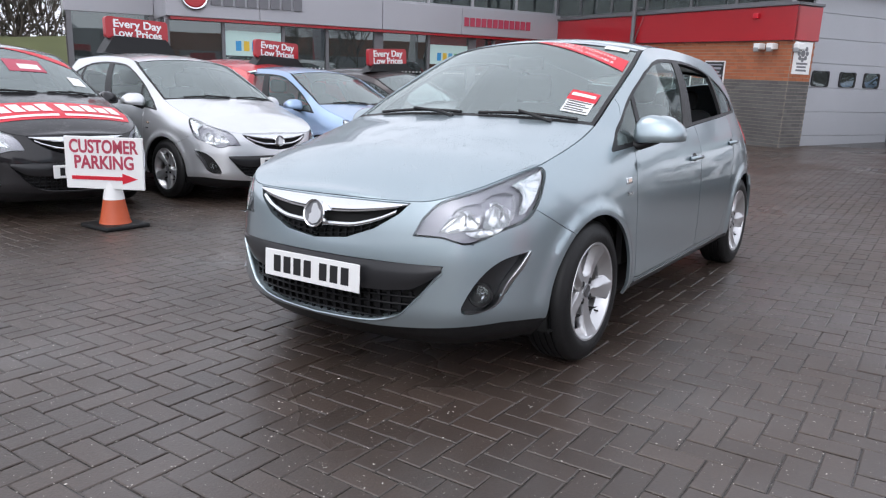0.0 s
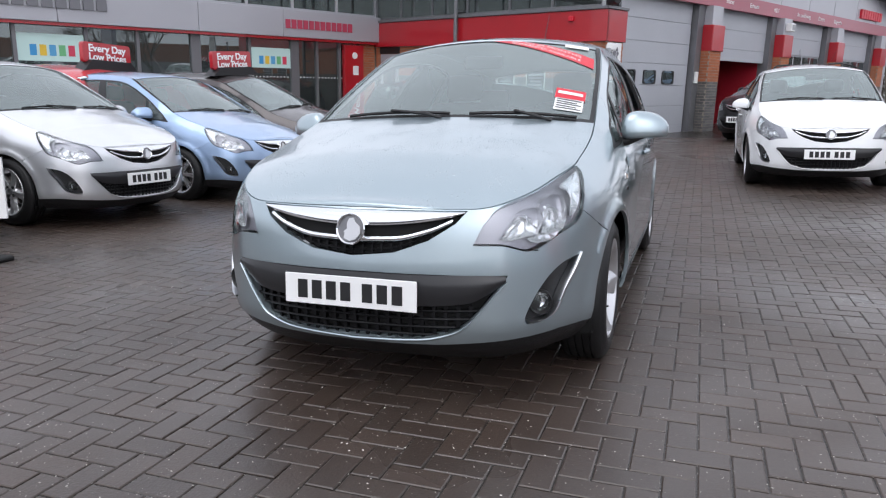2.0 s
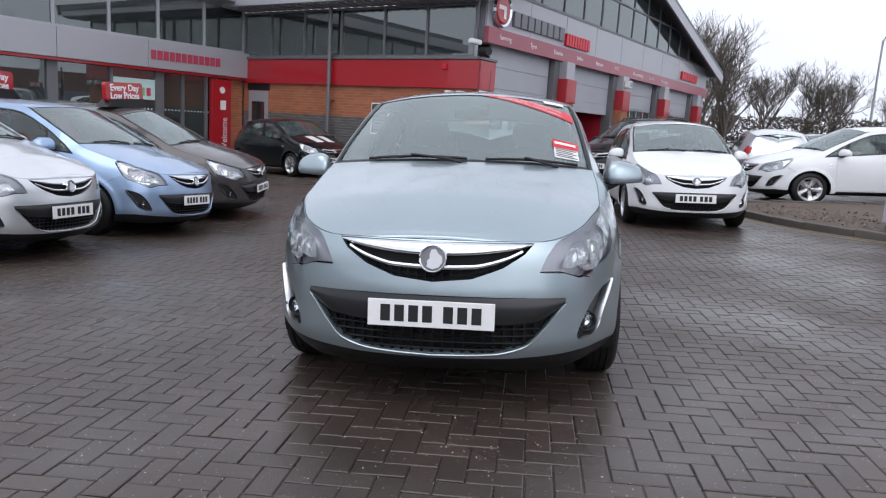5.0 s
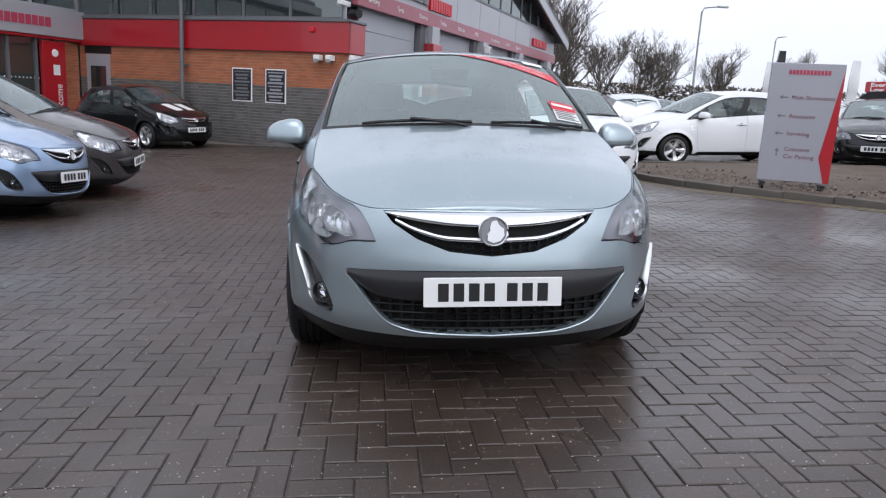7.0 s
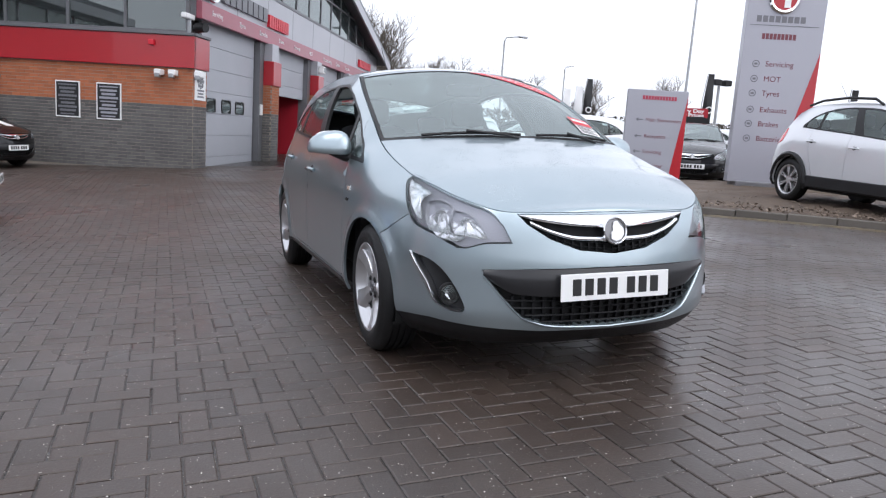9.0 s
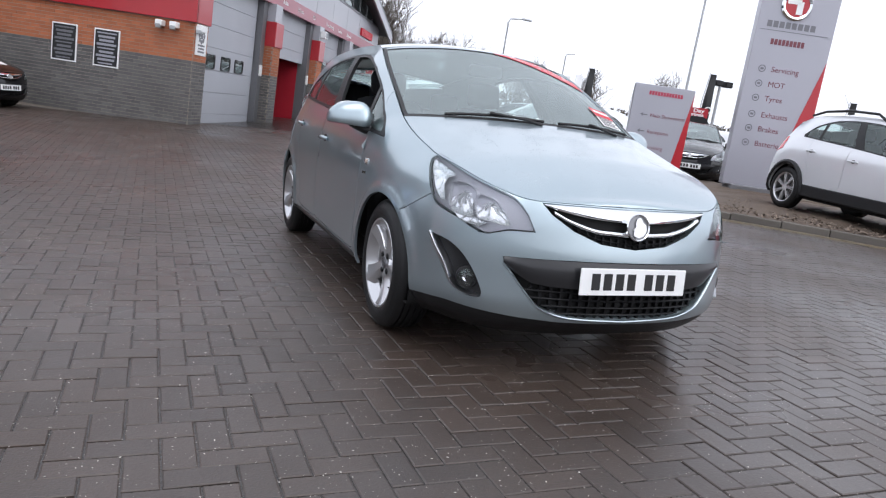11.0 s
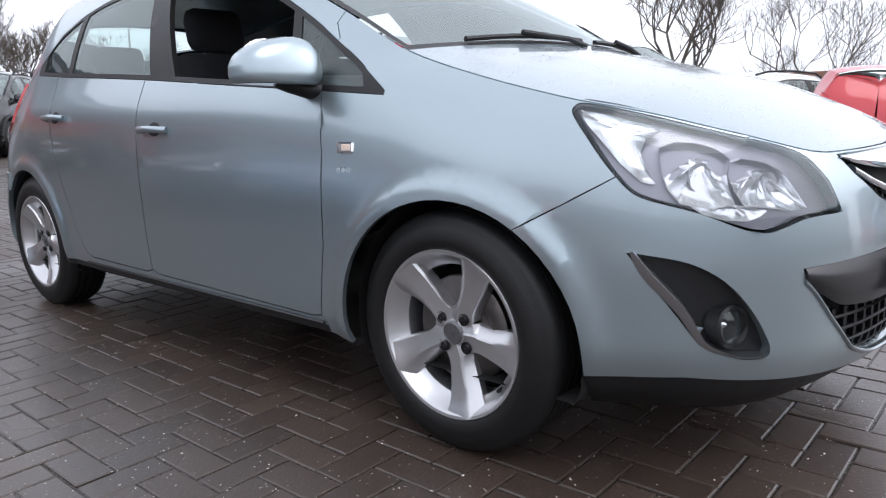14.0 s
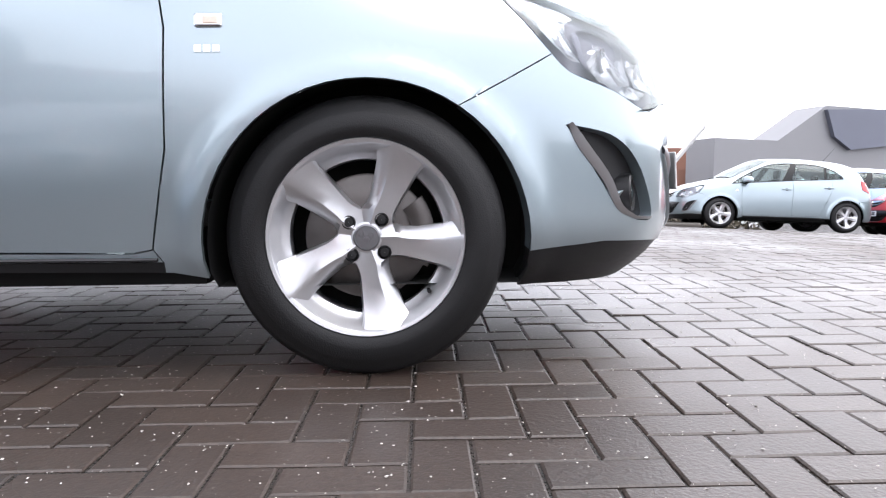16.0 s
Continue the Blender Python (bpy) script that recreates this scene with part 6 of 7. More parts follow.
        for kind, v, z, r, sx, depth in (("x", 0.675, 0.7, 0.03, 1.0, 0.014), ("x", 0.585, 0.682, 0.024, 1.0, 0.012)):
            q = on_skin(s_at(kind, v, z), z, -0.02, sgn)
            q = Matrix.Translation(q.translation) @ pose(0, 0, 0, 84, 0, sgn * (28 if kind == "x" else 55)) @ Matrix.Diagonal((sx, 1, 1, 1))
            bm = bmesh.new()
            lathe(bm, [(r, 0.0), (r * 0.97, -0.004), (r * 0.75, -depth * 0.7), (r * 0.4, -depth), (r * 0.3, -depth), (r * 0.28, -depth * 0.5), (0.001, -depth * 0.45)], 28, "z", q)
            P("bulb_holder", mesh_from(bm, "bulb_holder", True, 40), ALLOY, hl, "pale round bulb holder")
        P("lens", MESH["headlight", side], LENS, hl, "clear wet plastic lens").visible_shadow = False
        # fog lamp
        fog = P("fog_lamp", MESH["fog_recess", side], PLASTIC, None, "round fog lamp in a black recess with a chrome edge")
        q = on_skin(s_at("x", 0.655, 0.392), 0.392, -0.018, sgn)
        q = Matrix.Translation(q.translation) @ pose(0, 0, 0, 86, 0, sgn * 22)
        bm = bmesh.new()
        lathe(bm, [(0.046, -0.03), (0.046, 0.004), (0.041, 0.008), (0.037, 0.002), (0.03, -0.012), (0.012, -0.02), (0.001, -0.02)], 28, "z", q)
        P("lamp_bowl", mesh_from(bm, "lamp_bowl", True, 40), PLASTIC, fog)
        bm = bmesh.new()
        lathe(bm, [(0.034, -0.006), (0.026, -0.014), (0.01, -0.018), (0.001, -0.012)], 24, "z", q)
        P("reflector", mesh_from(bm, "reflector", True, 40), CHROME, fog)
        bm = bmesh.new()
        lathe(bm, [(0.036, 0.001), (0.02, 0.006), (0.001, 0.008)], 24, "z", q)
        P("lens", mesh_from(bm, "lens", True, 40), LENS, fog).visible_shadow = False
        if (side, "fogtrim") not in MESH:
            MESH[side, "fogtrim"] = fog_blade(sgn)
        P("fog_trim", MESH[side, "fogtrim"], SATIN, fog, "chrome blade along the fog lamp recess")
        # side repeater and model badge
        q = on_skin(s_at("y", 0.312, 0.764), 0.764, 0.0, sgn)
        bm = bmesh.new()
        box(bm, (-0.029, -0.015, -0.004), (0.029, 0.015, 0.005), q, 0.005)
        rep = P("side_repeater", bm, CHROME, None, "small side lamp in a chrome frame")
        bm = bmesh.new()
        box(bm, (-0.012, -0.009, 0.0), (0.021, 0.009, 0.0065), q, 0.003)
        P("lens", bm, AMBER, rep)
        q = on_skin(s_at("y", 0.315, 0.706), 0.706, 0.0, sgn)
        bars(car, "model_badge", word(0, 0, 0.056, 0.014, 3), q, CHROME, 0.003)
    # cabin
    # near-black pan, widened to deepen the shade under the car
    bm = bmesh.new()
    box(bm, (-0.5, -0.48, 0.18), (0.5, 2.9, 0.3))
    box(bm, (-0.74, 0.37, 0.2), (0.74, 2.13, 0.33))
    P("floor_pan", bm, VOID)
    # wells in the same near-black, their shade put into the colour
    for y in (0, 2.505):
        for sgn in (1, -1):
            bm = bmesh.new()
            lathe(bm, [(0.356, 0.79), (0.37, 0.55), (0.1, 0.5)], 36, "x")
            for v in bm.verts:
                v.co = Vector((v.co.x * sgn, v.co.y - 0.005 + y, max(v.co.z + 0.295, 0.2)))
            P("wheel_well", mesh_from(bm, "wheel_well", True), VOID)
    dash = P("dashboard", rounded_box((1.3, 0.5, 0.26), pose(0, 0.62, 0.83, 6, 0, 0), 0.09), DASH)
    bm = bmesh.new()
    wm = pose(-0.36, 0.98, 0.87, 62, 0, 0)
    pts = [wm @ Vector((0.185 * math.cos(a), 0.185 * math.sin(a), 0)) for a in [2 * math.pi * i / 24 for i in range(25)]]
    tube(bm, pts, 0.016, 8)
    box(bm, (-0.18, -0.02, -0.02), (0.18, 0.03, 0.0), wm, 0.01)
    box(bm, (-0.07, -0.06, -0.03), (0.07, 0.06, 0.015), wm, 0.02)
    P("steering_wheel", mesh_from(bm, "steering_wheel", True, 40), PLASTIC)
    for x in (-0.36, 0.36):
        seat_parts(car, x, 1.12)
    s = P("rear_seat", rounded_box((1.24, 0.5, 0.2), pose(0, 2.0, 0.5, -5, 0, 0), 0.07), FABRIC)
    part("backrest", rounded_box((1.24, 0.16, 0.56), pose(0, 2.32, 0.8, -16, 0, 0), 0.07), FABRIC, s)
    for x in (-0.38, 0.38):
        part("headrest", rounded_box((0.24, 0.09, 0.14), pose(x, 2.42, 1.13, -10, 0, 0), 0.04), FABRIC, s)
    part("door_lining", boxed((-0.77, 0.45, 0.34), (-0.74, 2.6, 0.92)), DASH, dash)
    part("door_lining", boxed((0.74, 0.45, 0.34), (0.77, 2.6, 0.92)), DASH, dash)
    P("inner_mirror", rounded_box((0.22, 0.04, 0.07), Matrix.Translation(on_screen(0, 0.86, -0.09)), 0.02), PLASTIC)
    bm = bmesh.new()
    tube(bm, [(0, 2.35, 1.44), (0, 2.62, 1.76)], 0.0045, 6, 0.002)
    P("aerial", bm, PLASTIC)
    zc = 0.306
    for x, y in ((0.73, 0), (-0.73, 0), (0.73, 2.505), (-0.73, 2.505)):
        add_wheel(car, x, y, zc, steer if y == 0 else 0, rim)
    if banner:
        # sun strip across the top corner and a price ticket
        red = P("windscreen_banner", screen_patch(lambda a, b: (0.05 + 0.91 * a, (0.975 - 0.19 * a ** 1.8) - (0.01 + 0.14 * a ** 0.7) * (1 - b)), 20, 4, 0.0035), REDINK, None, "red printed strip across the windscreen corner")
        for k, txt in enumerate(("UP TO 24 MONTHS", "GUARANTEE AVAILABLE")):
            ob = lettering("banner_word", txt, 0.04, Matrix.Identity(4), WHITEINK, red, 0.0, 1.0)
            for v in ob.data.vertices:
                a = 0.56 + v.co.x * 0.66
                u = (0.975 - 0.19 * a ** 1.8) - (0.01 + 0.14 * a ** 0.7) * (0.3 + 0.42 * k) + v.co.y * 1.05
                v.co = on_screen(0.05 + 0.91 * a, u, 0.006)
        card = P("price_ticket", screen_patch(lambda a, b: (0.735 + 0.19 * a, 0.125 + 0.2 * b - 0.02 * a), 6, 6, 0.004), WHITEPL, None, "white and red price ticket behind the windscreen")
        P("ticket_head", screen_patch(lambda a, b: (0.728 + 0.205 * a, 0.235 + 0.1 * b - 0.02 * a), 6, 3, 0.006), REDINK, card)
        P("ticket_line", screen_patch(lambda a, b: (0.745 + 0.17 * a, 0.275 + 0.03 * b - 0.02 * a), 4, 1, 0.008), WHITEINK, card)
        for i in range(5):
            P("ticket_line", screen_patch(lambda a, b: (0.748 + (0.165 - 0.03 * (i % 2)) * a, 0.138 + 0.02 * i + 0.008 * b - 0.02 * a), 4, 1, 0.006), INK, card)
        P("tax_slip", screen_patch(lambda a, b: (0.72 + 0.2 * a, 0.9 + 0.055 * b), 5, 2, 0.006), WHITEPL)
    return car


HOUSING = shader("grey_lamp_housing", (0.42, 0.41, 0.45), 0.32, 0.45, 0.5, vary=0.1, vscale=12)
MIRROR = {"left": mirror_mesh(1), "right": mirror_mesh(-1)}


main_car = hatchback(SITE.copy(), PAINT["ice"], "wet ice-blue silver five-door hatchback parked on dark block paving", open_windows=(("right", "front"), ("left", "rear")), banner=True)


# ---- the other cars ----
def recoloured(src, m, paint, label, group="", scale=(1, 1, 1), drop=(), steer=None):
    car = copy_thing(src, m @ Matrix.Diagonal((*scale, 1)))
    tagged(car, label, "car", group)
    for o in list(car.children_recursive):
        if any(o.name.startswith(d) for d in drop):
            for c in list(o.children_recursive) + [o]:
                bpy.data.objects.remove(c)
    for o in car.children_recursive:
        for slot in o.material_slots:
            if slot.link == "OBJECT":
                slot.material = paint
    if steer is not None:
        for o in car.children:
            if o.name.startswith("wheel") and not o.name.startswith("wheel_well") and abs(o.matrix_local.translation.y) < 0.1:
                o.matrix_local = Matrix.Translation(o.matrix_local.translation) @ pose(0, 0, 0, 0, 0, steer) @ o.matrix_local.to_3x3().to_4x4()
    return car


ROW = "cars in the display row"
silver_car = hatchback(stand(-4.65, 2.49, 85), PAINT["silver"], "silver hatchback in the display row with a roof sign", ROW)
multi = alloy_variant(7)
blue_car = recoloured(silver_car, stand(-4.45, 4.59, 82.5), PAINT["blue"], "light blue hatchback in the display row with a roof sign", ROW)
brown_car = recoloured(silver_car, stand(-4.42, 6.5, 93.5), PAINT["brown"], "dark brown hatchback in the display row with a roof sign", ROW)
dark_car = recoloured(silver_car, stand(-5.03, 0.57, 85.4), PAINT["charcoal"], "charcoal hatchback with a red banner over its bonnet", ROW)
for car in (blue_car,):
    for o in car.children_recursive:
        if o.name.startswith("rim"):
            o.data = multi
            if not multi.materials:
                multi.materials.append(ALLOY)
white_car = recoloured(silver_car, stand(2.53, 7.0, 0.5), PAINT["white"], "white hatchback with turned front wheels on the drive", steer=18)
for o in white_car.children_recursive:
    if o.name.startswith("rim"):
        o.data = multi
recoloured(silver_car, stand(5.55, 11.6, 275), PAINT["white"], "white family hatchback side-on beyond the island", scale=(1.03, 1.1, 1.02))
recoloured(silver_car, stand(7.0, 18.6, 170), PAINT["silver"], "silver saloon seen from behind in the car park", scale=(1.06, 1.15, 1.0))
black_car = recoloured(silver_car, stand(-5.2, 14.6, 54), PAINT["black"], "black city car with two white bonnet stripes beside brick", scale=(0.98, 0.92, 0.99))
recoloured(silver_car, stand(-9.05, 5.04, 262), PAINT["red"], "red hatchback behind the display row", scale=(1, 1, 1.0))
recoloured(silver_car, stand(-7.0, 9.2, 82), PAINT["black"], "black estate car behind the display row", scale=(1.03, 1.12, 1.04))
SUVS = "sport utility cars"
suv = recoloured(silver_car, stand(8.4, 3.1, -5, 0.1), PAINT["pale"], "silver compact off-road car parked on the gravel island", SUVS, (1.03, 1.02, 1.12))
suv_dark = recoloured(silver_car, stand(2.4, 14.6, -38), PAINT["charcoal"], "black off-road car outside the workshop doors", SUVS, (1.03, 1.02, 1.12))
suv_white = recoloured(silver_car, stand(14.9, 2.5, 53), PAINT["white"], "white off-road car beyond the island", SUVS, (1.04, 1.03, 1.13))
for s_car in (suv, suv_dark, suv_white):
    for o in s_car.children_recursive:
        if o.name.startswith("rim"):
            o.data = multi
    for x in (-0.6, 0.6):
        bm = bmesh.new()
        tube(bm, [(x, 1.15, 1.4), (x, 1.3, 1.475), (x * 0.98, 1.8, 1.49), (x * 0.96, 2.3, 1.45), (x * 0.95, 2.55, 1.38)], 0.018, 8)
        part("roof_rail", bm, PLASTIC, s_car, "black roof rail")
    for x in (-1, 1):
        for y0 in (-0.01, 2.5):
            bm = bmesh.new()
            pts = []
            for i in range(19):
                a = radians(-12 + 204 * i / 18)
                y, z = y0 + 0.385 * math.cos(a), max(0.215, 0.295 + 0.385 * math.sin(a))
                pts.append((x * (skin(s_at("y", y, z), z).x + 0.008), y, z))
            tube(bm, pts, 0.034, 6)
            part("arch_cladding", bm, PLASTIC, s_car, "black plastic wheel-arch cladding")
        part("side_cladding", boxed((x * 0.845 - 0.02, 0.36, 0.24), (x * 0.845 + 0.02, 2.14, 0.4), bevel=0.015), PLASTIC, s_car, "black plastic sill cladding")
recoloured(silver_car, stand(11.9, 1.62, 104), PAINT["red"], "red hatchback seen from behind by the entrance", scale=(1.03, 1.0, 1.03))
saloon = recoloured(silver_car, stand(9.95, 10.7, 323), PAINT["black"], "dark saloon facing the island with a roof sign", scale=(1.08, 1.15, 0.98))
FAR = "cars in the far car park"
far_list = ((9.6, 20.5, 200, "black"), (11.6, 21.8, 190, "white"), (13.6, 21.0, 185, "silver"), (15.8, 22.5, 185, "charcoal"), (12.4, 27.5, 5, "silver"), (15.2, 28.5, 0, "white"), (18.2, 27.0, 350, "blue"), (18.5, 21.0, 190, "white"), (21.5, 19.5, 195, "charcoal"), (24.0, 17.5, 200, "silver"),
            (12.6, -6.0, 178, "ice"), (13.0, -10.6, 180, "red"), (13.9, -8.4, 180, "blue"), (22.5, -9.0, 200, "white"), (24.5, -6.6, 190, "silver"), (26.5, -4.6, 190, "charcoal"), (28.5, -3.0, 185, "white"), (30.0, 1.0, 180, "blue"), (27.0, -9.5, 195, "charcoal"), (32.0, -6.0, 190, "black"))
words = {"black": "black", "white": "white", "silver": "silver", "charcoal": "charcoal grey", "blue": "light blue", "ice": "pale silver-blue", "red": "red"}
for x, y, yaw, col in far_list:
    recoloured(silver_car, stand(x, y, yaw), PAINT[col], words[col] + " car parked in the far car park", FAR, drop=("mesh_rib", "mesh_bar", "headrest_post", "wheel_bolt", "brake_caliper", "valve", "model_badge", "ticket_line", "centre_cap"))

# bonnet stripes of the black car, banner of the charcoal car
def bonnet_patch(name, parent, t0, t1, material, a0=0.25, a1=0.98, lift=0.005, label=""):
    bm = bmesh.new()
    rows = []
    for i in range(13):
        f = a0 + (a1 - a0) * i / 12
        s = 0.002 + (S_COWL - 0.002) * f
        p = skin(s, top_z(s))
        rows.append([bm.verts.new((t * p.x, p.y - BONNET_BOW(f) * (1 - t * t), p.z + BONNET_CROWN(f) * (1 - t * t) ** 0.9 + lift)) for t in [t0 + (t1 - t0) * k / 6 for k in range(7)]])
    for a, b in zip(rows, rows[1:]):
        for k in range(6):
            bm.faces.new((a[k], a[k + 1], b[k + 1], b[k]))
    return part(name, bm, material, parent, label, True)


for t0, t1 in ((-0.42, -0.1), (0.1, 0.42)):
    bonnet_patch("bonnet_stripe", black_car, t0, t1, WHITEINK, 0.55, 0.98, label="white bonnet stripe")
bonnet_patch("bonnet_banner", dark_car, -0.93, 0.93, REDINK, 0.5, 0.8, label="red banner with white lettering bars")
for t0, t1 in ((-0.86, -0.04), (0.04, 0.86)):
    bonnet_patch("banner_line", dark_car, t0, t1, WHITEINK, 0.53, 0.56, 0.008)
    for k in range(5):
        w = (t1 - t0) / 5
        bonnet_patch("banner_block", dark_car, t0 + (k + 0.1) * w, t0 + (k + 0.9) * w, WHITEINK, 0.61, 0.76 - 0.03 * (k % 2), 0.008)
part("windscreen_banner", screen_patch(lambda a, b: (0.05 + 0.91 * a, (0.975 - 0.19 * a ** 1.8) - (0.01 + 0.14 * a ** 0.7) * (1 - b)), 20, 4, 0.004), REDINK, dark_car, "red printed strip across the windscreen corner")
part("price_card", screen_patch(lambda p, q: (-0.1 + 0.52 * p, 0.42 + 0.27 * q), 8, 4, 0.004), PINKINK, dark_car, "red-bordered price card")
part("price_card", screen_patch(lambda p, q: (0.06 + 0.3 * p, 0.47 + 0.11 * q), 5, 3, 0.006), WHITEPL, dark_car)
part("price_ticket", screen_patch(lambda p, q: (0.68 + 0.2 * p, 0.2 + 0.17 * q), 5, 3, 0.006), WHITEPL, dark_car, "white price ticket")


def roof_sign(car, y=1.98, z=1.74, yaw=0.0, group="roof signs"):
    """A red board on a black foot that bridges from the roof up to the board's centre height z."""
    base = 1.465
    sign = thing("roof_sign", car.matrix_world @ pose(0, y, base, -3, 0, yaw), "red roof sign with white words on a black foot", "sign", group)
    mid = z - base
    bm = bmesh.new()
    prism(bm, [(-0.5, 0.0), (0.5, 0.0), (0.38, mid - 0.13), (0.34, mid - 0.1), (-0.34, mid - 0.1), (-0.38, mid - 0.13)], -0.1, 0.1, FACE)
    part("foot", bm, PLASTIC, sign)
    bm = bmesh.new()
    pts = []
    for cx, cy, a0 in ((0.38, 0.085, 0), (-0.38, 0.085, 90), (-0.38, -0.085, 180), (0.38, -0.085, 270)):
        for k in range(5):
            a = radians(a0 + 22.5 * k)
            pts.append((cx + 0.045 * math.cos(a), mid + cy + 0.045 * math.sin(a)))
    prism(bm, pts, -0.03, 0.03, FACE)
    board = part("board", bm, REDPANEL, sign)
    for k, txt in enumerate(("Every Day", "Low Prices")):
        lettering("sign_word", txt, 0.13, Matrix.Translation((0, -0.033, mid + 0.052 - 0.11 * k)) @ FACE, WHITEINK, board, 0.004, 0.66, bold=0.003)
    return sign


roof_sign(silver_car, 2.08, 1.77, 4)
roof_sign(blue_car, 2.18, 1.72, 8)
roof_sign(brown_car, 1.2, 1.68, -8)
roof_sign(saloon)


# ---- block paving: 200 x 100 mm blocks in herringbone, square to the parked car ----
def island_has(x, y):
    return inside(ISLAND, x, y)


def paver_list(x0, x1, y0, y1):
    """(x, y, along x?) of the lower left corner of each block."""
    out = []
    for j in range(int(y0 * 10), int(y1 * 10)):
        for i in range(int(x0 * 10), int(x1 * 10)):
            k = (i - j) % 4
            if k == 0:
                out.append((i * 0.1, j * 0.1, True))
            elif k == 3:
                out.append((i * 0.1, j * 0.1, False))
    return out


def paver_verts(w, h, gap=0.0028, chamfer=0.004, thick=0.02):
    a, b = gap, gap + chamfer
    ring = lambda m, z: [(m, m, z), (w - m, m, z), (w - m, h - m, z), (m, h - m, z)]
    return ring(a, -thick) + ring(a, -chamfer * 0.7) + ring(b, 0.0)


PAVER_FACES = [(8, 9, 10, 11)] + [(r + i, r + (i + 1) % 4, r + 4 + (i + 1) % 4, r + 4 + i) for r in (0, 4) for i in range(4)]
NEAR_BOX = (-2.9, -0.9, -1.5, 1.5)
paving = tagged(new("paving"), "dark wet herringbone block paving of the forecourt", "paving", kind="structure")
rng = random.Random(5)
loose_v, loose_f = [], []
shapes = {}
for flat in (True, False):
    me = bpy.data.meshes.new("paver")
    w, h = (0.2, 0.1) if flat else (0.1, 0.2)
    me.from_pydata([(x - w / 2, y - h / 2, z) for x, y, z in paver_verts(w, h)], [], PAVER_FACES)
    me.materials.append(PAVER)
    shapes[flat] = me
for x, y, flat in paver_list(-9.5, 13.0, -9.0, 15.4):
    w, h = (0.2, 0.1) if flat else (0.1, 0.2)
    cx, cy = x + w / 2, y + h / 2
    if island_has(cx, cy) or cx - cy > 17.5 or cx + 9.5 + (cy - 9) * 2.5 < 0 and cy < 9 and cx < -8.8:
        continue
    z = rise(cx, cy) + rng.gauss(0, 0.0009)
    gx, gy = (rise(cx + 0.1, cy) - rise(cx - 0.1, cy)) / 0.2 + rng.gauss(0, 0.006), (rise(cx, cy + 0.1) - rise(cx, cy - 0.1)) / 0.2 + rng.gauss(0, 0.006)
    if NEAR_BOX[0] < cx < NEAR_BOX[1] and NEAR_BOX[2] < cy < NEAR_BOX[3]:
        ob = new("paver", shapes[flat])
        ob.parent = paving
        n = Vector((-gx, -gy, 1))
        ob.matrix_local = Matrix.Translation((cx, cy, z)) @ Vector((0, 0, 1)).rotation_difference(n).to_matrix().to_4x4()
        continue
    i0 = len(loose_v)
    loose_v.extend((x + px, y + py, z + pz + gx * (px - w / 2) + gy * (py - h / 2)) for px, py, pz in paver_verts(w, h))
    loose_f.extend(tuple(i0 + k for k in f) for f in PAVER_FACES)
me = bpy.data.meshes.new("pavers")
me.from_pydata(loose_v, [], loose_f)
me.materials.append(PAVER)
rest = new("pavers", me)
rest.parent = paving
tagged(rest, "the rest of the dark paving blocks", kind="stuff")
# pale grit and small stones washed over the blocks
grit_v, grit_f = [], []
for _ in range(24000):
    x, y = rng.uniform(-4.2, 2.6), rng.uniform(-3.0, 2.2)
    r = rng.choice((0.0008, 0.0011, 0.0014, 0.0021)) * rng.uniform(0.7, 1.3)
    m = Matrix.Translation((x, y, rise(x, y) + r * 0.4)) @ pose(0, 0, 0, rng.uniform(0, 40), 0, rng.uniform(0, 360)) @ Matrix.Diagonal((r * rng.uniform(1, 2.2), r, r * 0.7, 1))
    k = len(grit_v)
    grit_v += [m @ Vector(p) for p in ((1, 0, 0), (-1, 0, 0), (0, 1, 0), (0, -1, 0), (0, 0, 1))]
    grit_f += [(k + i, k + j, k + 4) for i, j in ((0, 2), (2, 1), (1, 3), (3, 0))]
grit = bpy.data.meshes.new("grit")
grit.from_pydata(grit_v, [], grit_f)
tagged(part("grit", grit, shader("pale_grit", (0.5, 0.47, 0.43), 0.7, vary=0.3, vscale=40, island=0.4), None, "scattered pale grit on the paving"), category="grit", kind="stuff")


# ---- signs, cone, lamps, flags, trees, far buildings ----
def ground_pose(x, y, yaw=0.0, up=0.0):
    """Upright, on the ground."""
    return Matrix.Translation((x, y, rise(x, y) + up)) @ pose(0, 0, 0, 0, 0, yaw)


# traffic cone with its notice
cone = thing("traffic_cone", stand(-3.72, 0.5), "worn orange traffic cone with a white sleeve on a black foot", "cone")
part("foot", boxed((-0.2, -0.2, 0), (0.2, 0.2, 0.04), bevel=0.015), RUBBER, cone)
bm = bmesh.new()
lathe(bm, [(0.13, 0.04), (0.118, 0.07), (0.085, 0.24)], 28)
part("body", bm, CONEORANGE, cone, smooth=True)
bm = bmesh.new()
lathe(bm, [(0.087, 0.24), (0.058, 0.42), (0.047, 0.5), (0.042, 0.62), (0.001, 0.625)], 28)
part("sleeve", bm, WHITEPL, cone, smooth=True)
park = thing("parking_sign", stand(-3.72, 0.5) @ pose(0, -0.06, 0.33, 0, 0, 32), "white customer parking board with red letters, fixed on a cone", "sign")
board = part("board", boxed((-0.33, -0.012, 0.0), (0.33, 0.012, 0.43), bevel=0.004), WHITEPL, park)
lettering("sign_word", "CUSTOMER", 0.15, Matrix.Translation((0, -0.014, 0.345)) @ FACE, PINKINK, park, 0.003, 0.58, bold=0.004)
lettering("sign_word", "PARKING", 0.15, Matrix.Translation((0, -0.014, 0.215)) @ FACE, PINKINK, park, 0.003, 0.5, bold=0.004)
